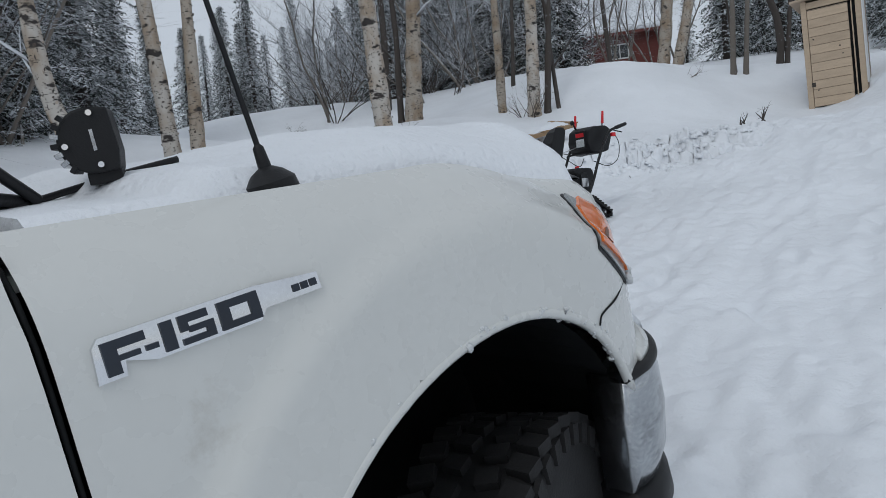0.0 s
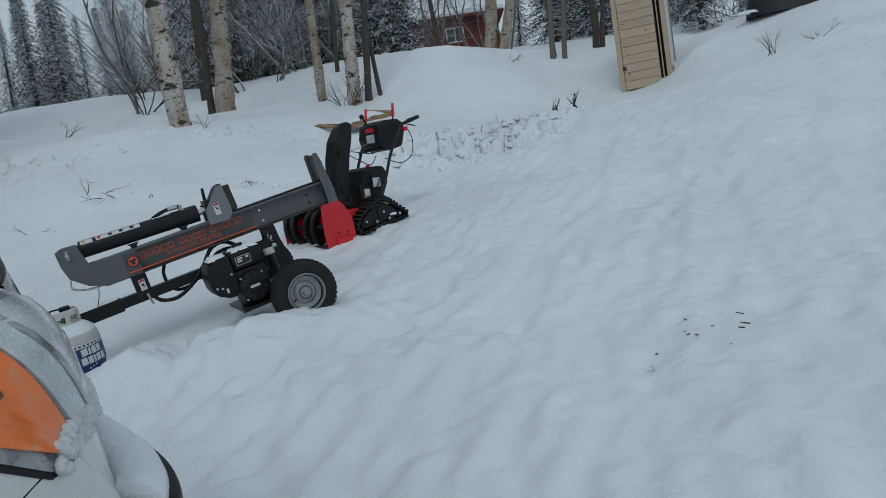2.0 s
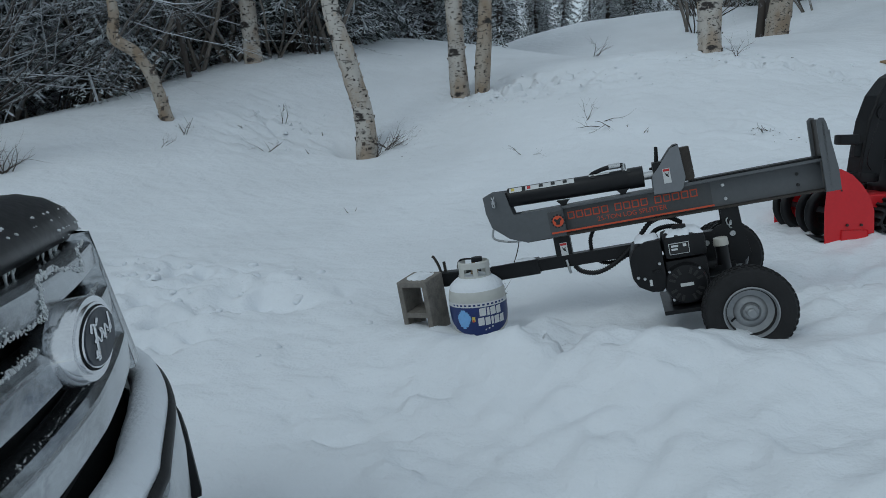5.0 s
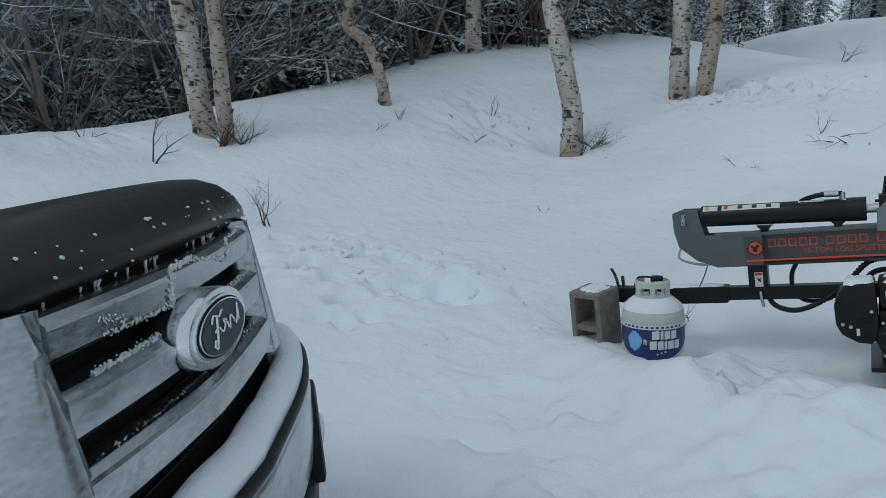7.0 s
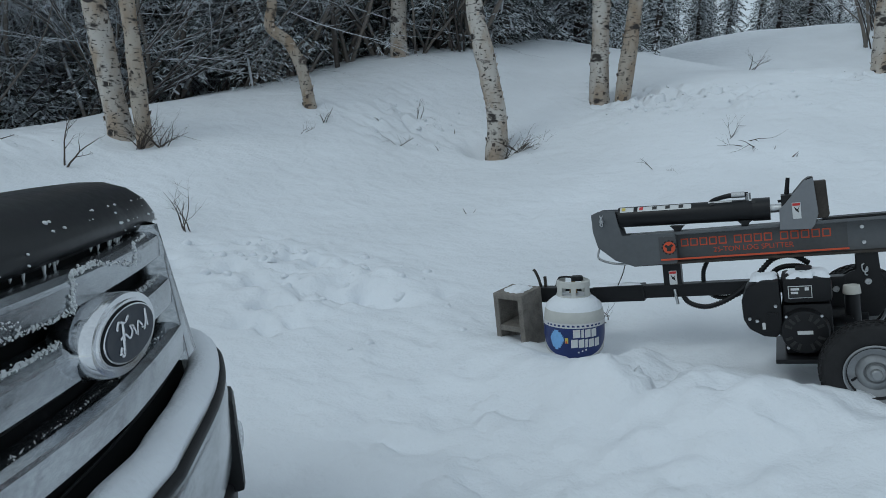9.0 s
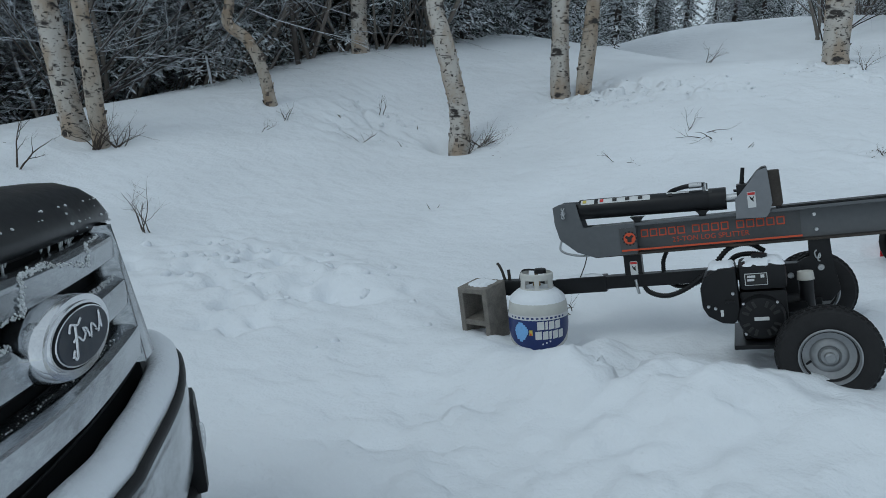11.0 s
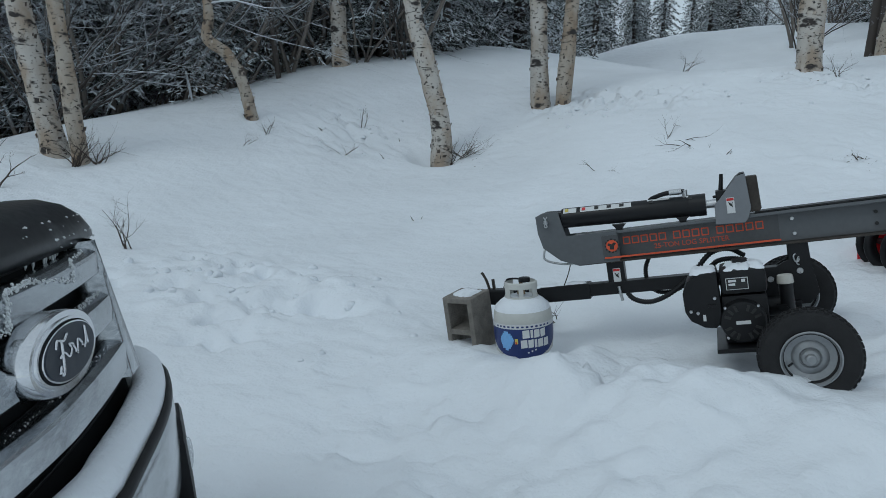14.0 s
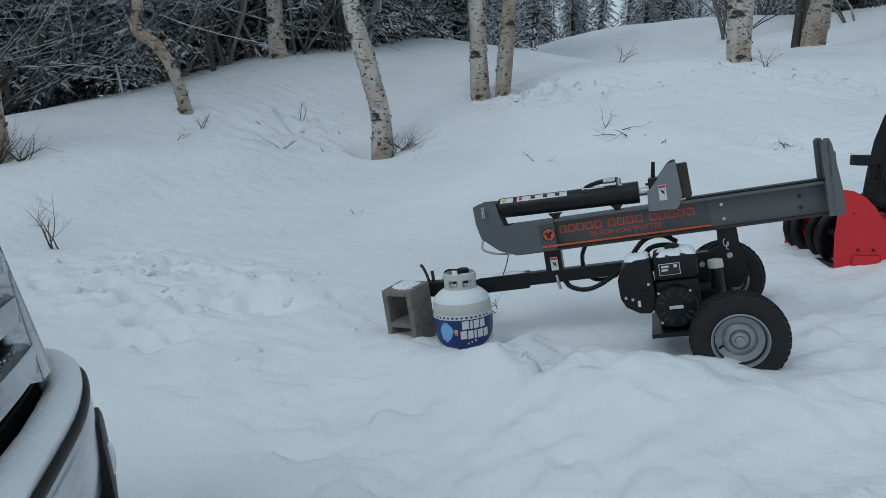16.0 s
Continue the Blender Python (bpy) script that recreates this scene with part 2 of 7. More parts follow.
def prism(bm, outline, y0, y1, bevel=0.0):
    """A plate whose outline (x, z) is drawn out from y0 to y1."""
    a = [bm.verts.new((x, y0, z)) for x, z in outline]
    b = [bm.verts.new((x, y1, z)) for x, z in outline]
    k = len(a)
    fs = [bm.faces.new(a), bm.faces.new(b[::-1])] + [bm.faces.new((a[i], b[i], b[(i + 1) % k], a[(i + 1) % k])) for i in range(k)]
    if bevel:
        bmesh.ops.bevel(bm, geom=list({e for fc in fs for e in fc.edges}), offset=bevel, segments=2, profile=0.6, affect="EDGES")
    return bm


def prismed(*a, **k):
    bm = bmesh.new()
    return prism(bm, *a, **k)


def lathe(bm, profile, p, axis, sides=40):
    """A body of revolution: profile rows (radius, along) round the axis through p."""
    turn = Vector(axis).to_track_quat("Z", "Y").to_matrix()
    rings = [[bm.verts.new(Vector(p) + turn @ Vector((r * math.cos(2 * math.pi * i / sides), r * math.sin(2 * math.pi * i / sides), h))) for i in range(sides)] for r, h in profile]
    for a, b in zip(rings, rings[1:]):
        for i in range(sides):
            bm.faces.new((a[i], a[(i + 1) % sides], b[(i + 1) % sides], b[i]))
    return bm


def lathed(*a, **k):
    bm = bmesh.new()
    return lathe(bm, *a, **k)


def glide(points, steps=6):
    """A smooth line through points (Catmull-Rom)."""
    pts = [Vector(p) for p in points]
    pts = [2 * pts[0] - pts[1]] + pts + [2 * pts[-1] - pts[-2]]
    out = []
    for a, b, c, d in zip(pts, pts[1:], pts[2:], pts[3:]):
        for i in range(steps):
            t = i / steps
            out.append(0.5 * (2 * b + (c - a) * t + (2 * a - 5 * b + 4 * c - d) * t * t + (3 * b - a - 3 * c + d) * t ** 3))
    return out + [pts[-2]]


def tube(verts, faces, pts, radii, sides=6):
    """A tapering tube along pts, added to lists of verts and faces."""
    start = len(verts)
    up = Vector((0.31, 0.17, 0.93))
    k = len(pts)
    for i, p in enumerate(pts):
        d = (pts[min(i + 1, k - 1)] - pts[max(i - 1, 0)])
        d = d.normalized() if d.length > 1e-9 else Vector((0, 0, 1))
        a = d.cross(up if abs(d.dot(up)) < 0.95 else Vector((1, 0, 0))).normalized()
        b = d.cross(a)
        r = radii[i] if isinstance(radii, (list, tuple)) else radii
        for j in range(sides):
            w = 2 * math.pi * j / sides
            verts.append(p + a * (r * math.cos(w)) + b * (r * math.sin(w)))
    for i in range(k - 1):
        for j in range(sides):
            o, q = start + i * sides, start + (i + 1) * sides
            faces.append((o + j, o + (j + 1) % sides, q + (j + 1) % sides, q + j))
    faces.append(tuple(start + j for j in reversed(range(sides))))
    faces.append(tuple(start + (k - 1) * sides + j for j in range(sides)))


def hose(name, points, r, mat, parent, label="", sides=8, steps=8):
    v, f = [], []
    tube(v, f, glide(points, steps), r, sides)
    return raw(name, v, f, mat, parent, label)


# ---- the snow-covered ground ----
ROLLS = [(-9, 2, .59), (-5, 2, .41), (5.5, 2, .31), (-9, 6, .47), (-5, 6, -.23), (-1.5, 6, -.26), (5.5, 6, -.23), (-9, 10, .85),
         (-1.5, 10, .32), (2, 10, -.16), (5.5, 10, .37), (9, 10, .40), (12.5, 10, .39), (-9, 14, 1.2), (-5, 14, .25), (-1.5, 14, .52),
         (5.5, 14, -.7), (9, 14, -.3), (12.5, 14, 1.21), (-9, 18, .21), (-1.5, 18, -.25), (2, 18, .58), (5.5, 18, .87), (12.5, 18, .35),
         (-9, 24, .98), (-5, 24, .70), (-1.5, 24, .36), (2, 24, .85), (5.5, 24, .57), (9, 24, .18)]
DRIFTS = [(2.31, 10.06, -.15), (-2.77, 11.17, .1), (-4.5, 8.96, -.22), (-1.15, 12.31, .15), (-.85, 16.46, .19), (1.78, 15.98, -.2),
          (4.75, 12.18, .25), (7.55, 15.6, -.28), (8.13, 14.77, -.1), (0, 2.4, -.07), (-.6, -2, .15), (-6.85, 7.85, .09), (-7.43, 10.26, .11),
          (-8.72, 8.68, -.17), (-8.76, 6.58, .11), (-9.4, 4.85, -.15), (-8.65, 3.73, .11), (-2.96, 13.71, -.12), (-4.57, 26.25, .12),
          (4.13, 17.57, .37), (6.93, 18.13, -.2), (8.3, 18.66, .21), (9.84, 14.44, .37), (13.75, 15.21, -.1), (-8.3, 12.0, -.2)]


def bell(x, y, cx, cy, sx, sy=None):
    return math.exp(-((x - cx) ** 2 / (2 * sx * sx) + (y - cy) ** 2 / (2 * (sy or sx) ** 2)))


def lie(x, y):
    """The height of the snow at large: the slope, its rolls and drifts."""
    far = max(0.0, math.hypot(x, y - 8) - 32)
    slope = 0.155 * y + 0.03 * x - 0.1 if far == 0 else None
    if slope is None:
        k = 32 / (32 + far)
        slope = (0.155 * (8 + (y - 8) * k) + 0.03 * x * k - 0.1) + 0.02 * far * (1 if y > 8 else -0.5) * min(1, far / 40) * 0.6
    z = slope
    if -20 < x < 24 and -8 < y < 36:
        z += sum(a * bell(x, y, cx, cy, 2.9) for cx, cy, a in ROLLS) + sum(a * bell(x, y, cx, cy, 1.3) for cx, cy, a in DRIFTS)
    if y > 24:
        z += 0.9 * min(1, (y - 24) / 6)
    return z


def rough(x, y, s, k=0):
    return noise.noise(Vector((x * s, y * s, 3.1 + k)))


def ground_z(x, y):
    """The snow's surface with its streaks, prints and churned places."""
    z = lie(x, y)
    if not (-13 < x < 14 and -3 < y < 26):
        return z
    # packed lane: streaks that run up the slope
    lane = 1 / (1 + math.exp(-(x + 0.25 * (y - 5) * -1 + 0.9) * 2.0)) * (1 if y < 13 else 0.4)
    u, v = 0.5 * x + 0.87 * y, 0.87 * x - 0.5 * y
    z += lane * (0.040 * noise.noise(Vector((v * 3.2, u * 0.6, 0))) + 0.032 * noise.noise(Vector((v * 7.5, u * 2.2, 4))) + 0.014 * rough(x, y, 12))
    near = noise.voronoi(Vector((x * 2.6, y * 2.1, 0.5)))[0][0]
    if near < 0.30 and rough(x, y, 0.6, 9) > -0.1:
        z -= (0.35 + 0.65 * lane) * 0.045 * (1 - (near / 0.30) ** 2)
    z += 0.03 * rough(x, y, 0.8, 1) + 0.006 * rough(x, y, 4, 2)
    # churned snow: prints beyond the truck, the clods of the cut bank, sloughs under the trees
    # trodden pits beyond the truck: soft hollows with a low rim
    trod = bell(x, y, -2.85, 4.8, 0.60, 0.40)
    if trod > 0.03:
        wx, wy = x + 0.10 * rough(x, y, 3.5, 3), y + 0.10 * rough(x, y, 3.5, 6)
        pit = noise.voronoi(Vector((wx * 3.4, wy * 3.9, 2.2)))[0][0]
        z += min(1.0, 1.6 * trod) * (0.070 - 0.24 * math.exp(-(pit / 0.22) ** 2) + 0.045 * rough(x, y, 8, 5) + 0.022 * rough(x, y, 19, 8))
    z -= 0.13 * bell(0.9 * x + 0.45 * y, -0.45 * x + 0.9 * y, 0.9 * -2.25 + 0.45 * 4.95, 0.45 * 2.25 + 0.9 * 4.95, 0.24, 0.10)
    churn = 0.9 * bell(x, y, 8.9, 14.5, 0.6, 0.5) + 0.25 * bell(x, y, -0.3, 4.2, 1.3, 0.5) + 0.3 * bell(x, y, 0.0, 4.95, 0.5, 0.2) + 0.3 * bell(x, y, 0.9, 6.1, 0.4, 0.3) + 1.9 * bell(x, y, 3.0, 10.6, 0.9, 0.4) + 0.7 * bell(x, y, -3.2, 10.75, 1.1, 0.28) + 0.5 * bell(x, y, -5.9, 8.6, 0.6, 0.5) + 0.6 * bell(x, y, -0.3, 11.8, 1.0, 0.3) + 0.5 * bell(x, y, 4.6, 11.6, 0.9, 0.4) + 0.35 * bell(x, y, -0.1, 9.6, 0.4, 0.3) + 0.3 * bell(x, y, -7.9, 4.3, 0.8, 0.5)
    if churn > 0.02:
        c = noise.noise(Vector((x * 5.2, y * 5.2, 7))) + 0.6 * noise.noise(Vector((x * 11, y * 11, 1)))
        at = noise.voronoi(Vector((x * 6.0 + 0.5 * c, y * 6.0, 0.2)))
        clod = noise.noise(at[1][0] * 3.7) + 0.7 * max(0.0, 0.5 - at[0][0])
        z += churn * (0.05 * c + 0.20 * clod - 0.06)
    # the lip of the cut bank, and banks pushed against the machines
    z += 0.22 * bell(x, y, 2.9, 11.0, 1.0, 0.45) + 0.075 * bell(x, y, 0.05, 4.82, 0.5, 0.16) + 0.05 * bell(x, y, -0.5, 4.72, 0.3, 0.16) + 0.125 * bell(x, y, 0.62, 5.05, 0.3, 0.22) + 0.05 * bell(x, y, 1.1, 7.0, 0.5) + 0.03 * bell(x, y, -0.85, 4.85, 0.25, 0.2)
    z += 0.22 * bell(x, y, 8.95, 14.55, 0.5, 0.4)
    # the sharp crest from the tank to the near wheel, steep towards the machine
    if -1.2 < x < 1.0 and 4.2 < y < 5.8:
        crest = 5.10 + 0.10 * noise.noise(Vector((x * 3.0, 0, 5))) + 0.04 * noise.noise(Vector((x * 9.0, 0, 2)))
        run = (y - crest) / (0.30 if y < crest else 0.07)
        z += (0.105 + 0.05 * noise.noise(Vector((x * 4, 3, 1)))) * math.exp(-run * run / 2) * (max(0.0, (x + .62) / .25) if x < -.37 else 1) * (1 if -1.0 < x < .25 else max(0, 1 - (x - .25) / .3) if x > 0 else 0)
    # wells melted round trunks
    z -= 0.30 * bell(x, y, -4.58, 8.88, 0.20, 0.15) + 0.12 * bell(x, y, -7.0, 5.6, 0.3)
    # lane edge below the splitter
    z += 0.05 * bell(0.3 * x + y, 0, 4.55, 0, 0.18, 9) * (1 if -2.5 < x < 1.6 else 0)
    return z


def lines(dense0, dense1, step, lo, hi, grow):
    out = [dense0 + i * step for i in range(int((dense1 - dense0) / step) + 1)]
    s, v = step, out[-1]
    while v < hi:
        s *= grow
        v += s
        out.append(v)
    s, v, low = step, dense0, []
    while v > lo:
        s *= grow
        v -= s
        low.append(v)
    return low[::-1] + out


GX, GY = lines(-4.2, 4.8, 0.030, -600, 600, 1.045), lines(2.2, 11.4, 0.030, -500, 900, 1.04)
gv = [(x, y, ground_z(x, y)) for y in GY for x in GX]
gw = len(GX)
gf = [(j * gw + i, j * gw + i + 1, (j + 1) * gw + i + 1, (j + 1) * gw + i) for j in range(len(GY) - 1) for i in range(gw - 1)]
ground = tagged(raw("ground", gv, gf, SNOW), "wind-packed white snow on a sloping yard", "snow", kind="structure")

# ---- trees ----
def grow(rnd, start, way, length, radius, depth, out, sides=5, droop=0.0, spread=0.9, steps=5, kids=(3, 5)):
    """A limb with its twigs: rows of (points, radii, sides) added to out."""
    pts, rad, d = [start.copy()], [radius], way.normalized()
    p = start.copy()
    for i in range(steps):
        d = (d + Vector((rnd.uniform(-1, 1), rnd.uniform(-1, 1), rnd.uniform(-1, 1) - droop)) * 0.22).normalized()
        p = p + d * (length / steps)
        pts.append(p.copy())
        rad.append(radius * (1 - 0.8 * (i + 1) / steps))
    out.append((pts, rad, sides))
    if depth > 0:
        for _ in range(rnd.randint(*kids)):
            t = rnd.uniform(0.25, 0.98)
            i = min(int(t * steps), steps - 1)
            q = pts[i].lerp(pts[i + 1], t * steps - i)
            side = Vector((rnd.uniform(-1, 1), rnd.uniform(-1, 1), rnd.uniform(-0.6, 1)))
            grow(rnd, q, d * (1 - spread * 0.5) + side * spread, length * rnd.uniform(0.35, 0.6), rad[i] * 0.55, depth - 1, out, 3 if depth < 2 else 4, droop, spread, 4, kids)


def limbs_mesh(name, out):
    v, f = [], []
    for pts, rad, sides in out:
        tube(v, f, pts, rad, sides)
    return mesh_of(name, v, f)


def trunk_lists(rnd, pts, r0, r1, sides=14, rise=0.1):
    line = glide(pts, 10)
    total = sum((b - a).length for a, b in zip(line, line[1:]))
    v, f, run = [], [], 0.0
    rad = []
    for i, p in enumerate(line):
        if i:
            run += (p - line[i - 1]).length
        t = run / total
        flare = 0.35 * math.exp(-run / 0.16)
        rad.append((r0 + (r1 - r0) * t) * (1 + flare) * (1 + 0.05 * math.sin(run * 5 + r0 * 90)))
    tube(v, f, line, rad, sides)
    k = len(line)
    for i in range(k * sides):
        p = Vector(v[i])
        c = line[i // sides]
        v[i] = c + (p - c) * (1 + 0.10 * noise.noise(p * 4.0) + 0.05 * noise.noise(p * 14))
    return v, f, line, rad


def birch(base, lean, diameter, height, seed, mat, label, bend=(), twigs=7, crown_from=0.44, group="birches on the bank"):
    """A birch: tapered trunk with scars and a crown of limbs and rimed twigs."""
    rnd = random.Random(seed)
    x, y = base
    z = ground_z(x, y)
    ob = thing("birch_tree", label, "tree", Matrix.Translation((x, y, z)), group)
    lx, ly = lean
    pts = [Vector((-0.25 * lx, -0.25 * ly, -0.3)), Vector((0, 0, 0))]
    pts += [Vector(b) for b in bend] or [Vector((lx * 1.0, ly * 1.0, 1.0)), Vector((lx * 2.1, ly * 2.1, 2.2))]
    top = pts[-1]
    for i in range(1, 5):
        t = i / 4
        h = top.z + (height - top.z) * t
        pts.append(Vector((top.x + lx * 0.7 * (h - top.z) + rnd.uniform(-.12, .12), top.y + ly * 0.7 * (h - top.z) + rnd.uniform(-.12, .12), h)))
    v, f, line, rad = trunk_lists(rnd, pts, diameter / 2, diameter * 0.12)
    raw("trunk", v, f, mat, ob)
    if diameter > 0.15 and mat in (BIRCH, BIRCH_TAN):
        # curled flakes of bark standing off the trunk
        for kind_of, share in ((FLAKE, 70), (PALE_FLAKE, 45)):
            fv, ff = [], []
            for _ in range(share):
                k = rnd.randint(8, min(len(line) - 2, 44))
                w, r = rnd.uniform(0, 6.283), rad[k]
                o = line[k].lerp(line[k + 1], rnd.random())
                wide, tall, curl = rnd.uniform(.010, .045), rnd.uniform(.012, .055), rnd.uniform(.004, .022)
                q = len(fv)
                for a, up, lift in ((-1, 0, -.004), (1, 0, curl * .4), (1.1, tall, curl), (-.8, tall * .8, -.003)):
                    b = w + a * wide / r * .5
                    fv.append(o + Vector((math.cos(b), math.sin(b), 0)) * (r * 1.02 + lift) + Vector((0, 0, up)))
                ff.append((q, q + 1, q + 2, q + 3))
            tagged(raw("bark_flake", fv, ff, kind_of, ob, "curled flakes of peeling bark", smooth=False), kind="stuff")
    out = []
    for i in range(twigs):
        t = crown_from + (1 - crown_from) * (i + rnd.random()) / twigs
        k = min(int(t * (len(line) - 1)), len(line) - 2)
        w = rnd.uniform(0, 6.283)
        way = Vector((math.cos(w), math.sin(w), rnd.uniform(0.25, 0.9)))
        grow(rnd, line[k], way, (1.1 - 0.5 * t) * height * 0.3, rad[k] * 0.26, 3, out, 5, 0.15, 0.85, 6, (3, 5))
    crown = new("crown", limbs_mesh("crown", out))
    crown.data.materials.append(RIMED)
    crown.parent = ob
    tagged(crown, "bare rimed twigs")
    return ob


birch((-7.38, 5.55), (-0.07, -0.16), 0.30, 8.5, 1, BIRCH, "grey-white birch with a shaggy scarred trunk on the snow bank")
birch((-7.0, 5.66), (-0.04, -0.09), 0.20, 7.5, 2, BIRCH_TAN, "slim birch with peeling tan bark above brushwood")
birch((-6.86, 7.85), (-0.1, -0.12), 0.17, 5.2, 3, BIRCH_TAN, "crooked dead birch with bare orange-tan wood", bend=((-.06, -.09, .45), (-.16, -.24, .8), (-.33, -.42, 1.0), (-.30, -.42, 1.35)), twigs=4)
birch((-7.94, 10.45), (-0.04, -0.04), 0.29, 9.5, 4, BIRCH, "grey birch on the crest of the snow bank")
birch((-8.61, 9.68), (-0.08, -0.09), 0.09, 6.0, 5, DARK_BARK, "thin dark sapling on the crest of the bank", group="saplings", twigs=5)
birch((-4.5, 8.96), (-0.17, -0.15), 0.27, 8.5, 6, BIRCH, "leaning white birch in a melted well of snow", bend=((-.02, .0, .55), (-.14, -.10, 1.15), (-.32, -.27, 2.1)))
birch((-4.09, 10.57), (-0.05, -0.04), 0.26, 9.5, 7, BIRCH, "white birch ringed with black scars, one of a pair")
birch((-3.77, 10.62), (0.04, 0.02), 0.22, 9.0, 8, BIRCH_TAN, "smooth beige birch, the slimmer of a pair")
birch((-1.15, 12.31), (-0.03, 0.0), 0.33, 10.0, 9, BIRCH, "stout white birch with black scars at its foot")
birch((-0.88, 16.46), (0.10, 0.0), 0.40, 11.0, 10, BIRCH_TAN, "thick beige birch behind the bank")
birch((-1.18, 16.6), (0.04, 0.0), 0.16, 9.0, 32, DARK_BARK, "dark stem close beside a thick birch", group="saplings", twigs=5)
birch((1.14, 16.64), (0.02, 0.0), 0.21, 9.0, 11, BIRCH_TAN, "slim pale birch at the edge of the wood")
birch((1.78, 15.98), (0.06, 0.0), 0.30, 9.5, 12, BIRCH, "birch with a rough dark foot among brushwood")
birch((2.08, 16.05), (0.10, -0.02), 0.16, 8.0, 13, DARK_BARK, "dark stem beside a rough birch", group="saplings", twigs=5)
birch((2.35, 16.2), (-0.05, 0.03), 0.10, 7.0, 14, DARK_BARK, "thin dark stem in brushwood", group="saplings", twigs=5)
birch((6.88, 23.9), (0.14, -0.06), 0.42, 11, 15, BIRCH_TAN, "stout tan tree of several stems on a mound")
birch((7.25, 23.7), (0.25, -0.08), 0.34, 10, 16, BIRCH_TAN, "tan stem leaning out from a clump on a mound")
birch((6.93, 18.13), (0.05, -0.02), 0.15, 7, 17, GREY_BARK, "thin grey tree in a clump of three", group="saplings")
birch((7.2, 18.05), (0.08, -0.03), 0.13, 7, 18, GREY_BARK, "thin grey tree in a clump of three", group="saplings")
birch((7.06, 18.3), (-0.06, -0.01), 0.07, 5, 19, DARK_BARK, "thin dark stem in a clump of three", group="saplings", twigs=5)
birch((8.3, 18.66), (-0.08, 0.0), 0.20, 7.5, 20, DARK_BARK, "dark gnarled tree on the slope above the shed", bend=((.05, 0, .5), (-.02, 0, 1.2), (-.25, 0, 2.0)))
birch((8.45, 18.6), (0.12, 0.0), 0.13, 6.5, 21, DARK_BARK, "dark forked stem on the slope above the shed")
birch((8.6, 17.6), (0.03, -0.02), 0.22, 8, 22, DARK_BARK, "dark trunk behind the shed")
birch((5.2, 23.8), (-0.05, 0.0), 0.17, 8, 23, DARK_BARK, "dark young tree near the cabin", group="saplings")
birch((1.72, 20.2), (0.08, 0.0), 0.12, 7, 24, DARK_BARK, "dark young tree in the wood", group="saplings")
birch((-1.97, 22.1), (0.05, 0.0), 0.24, 9, 25, DARK_BARK, "dark tree behind the white birches")
birch((-1.16, 26.2), (0.03, 0.0), 0.18, 8, 26, DARK_BARK, "dark tree behind the white birches")


def spruce_template(seed, height, width, boughs, dense=1.5, twigs=9, thick=1.0):
    """A spruce: trunk and whorls of drooping boughs, each of many small needle sprays."""
    rnd = random.Random(seed)
    ob = thing("spruce_tree", "dark spruce dusted with rime and snow", "tree", None, "spruces of the wood")
    v, f = [], []
    tube(v, f, [Vector((0, 0, -0.4)), Vector((0, 0, height * 0.5)), Vector((0, 0, height))], [width * 0.055, width * 0.035, 0.01], 8)
    raw("trunk", v, f, DARK_BARK, ob)
    v, f = [], []

    def sliver(a, b, w, across):
        o = len(v)
        v.extend((a - across * w * .5, a + across * w * .5, a.lerp(b, .6) + across * w * .55, b, a.lerp(b, .6) - across * w * .55))
        f.append((o, o + 1, o + 2, o + 3, o + 4))

    for i in range(boughs):
        t = 0.03 + 0.96 * (i / boughs) ** 0.85
        h = height * t
        reach = width * 0.5 * (1 - t) ** 0.8 * rnd.uniform(0.55, 1.15) + 0.08
        w = i * 2.4 + rnd.uniform(-0.5, 0.5)
        d = Vector((math.cos(w), math.sin(w), 0))
        side = Vector((-d.y, d.x, 0))
        n = max(3, int(reach * 6 * dense))
        sag = rnd.uniform(.3, .6)
        spine = [Vector((0, 0, h)) + d * reach * s + Vector((0, 0, -sag * reach * s * s + 0.05 * reach * s)) for s in (0, .5, 1)]
        sliver(spine[0], spine[1], .035 * thick, Vector((0, 0, 1)))
        sliver(spine[1], spine[2], .030 * thick, side)
        for k in range(n):
            s = (k + 0.6) / n
            p = Vector((0, 0, h)) + d * reach * s + Vector((0, 0, -sag * reach * s * s + 0.05 * reach * s))
            span = (0.12 + 0.30 * reach * (1 - 0.75 * s)) * rnd.uniform(0.7, 1.25)
            for sg in (-1, 1):
                way = side * sg + d * rnd.uniform(.4, .9) + Vector((0, 0, rnd.uniform(-.6, .05)))
                tip = p + way * span
                out = way.cross(Vector((rnd.uniform(-.3, .3), rnd.uniform(-.3, .3), 1))).normalized()
                sliver(p, tip, .012 * thick, out)
                for q in range(twigs):
                    a = p.lerp(tip, (q + .7) / (twigs + .6))
                    turn = (1 if q % 2 else -1) * out
                    b = a + (turn * rnd.uniform(.5, 1) + way * .7 + Vector((0, 0, rnd.uniform(-.7, .1)))) * rnd.uniform(.04, .10)
                    sliver(a, b, .019 * thick, (b - a).cross(Vector((rnd.uniform(-1, 1), rnd.uniform(-1, 1), .6))).normalized())
    raw("crown", v, f, NEEDLES, ob, "rimed needle boughs", smooth=False)
    return ob


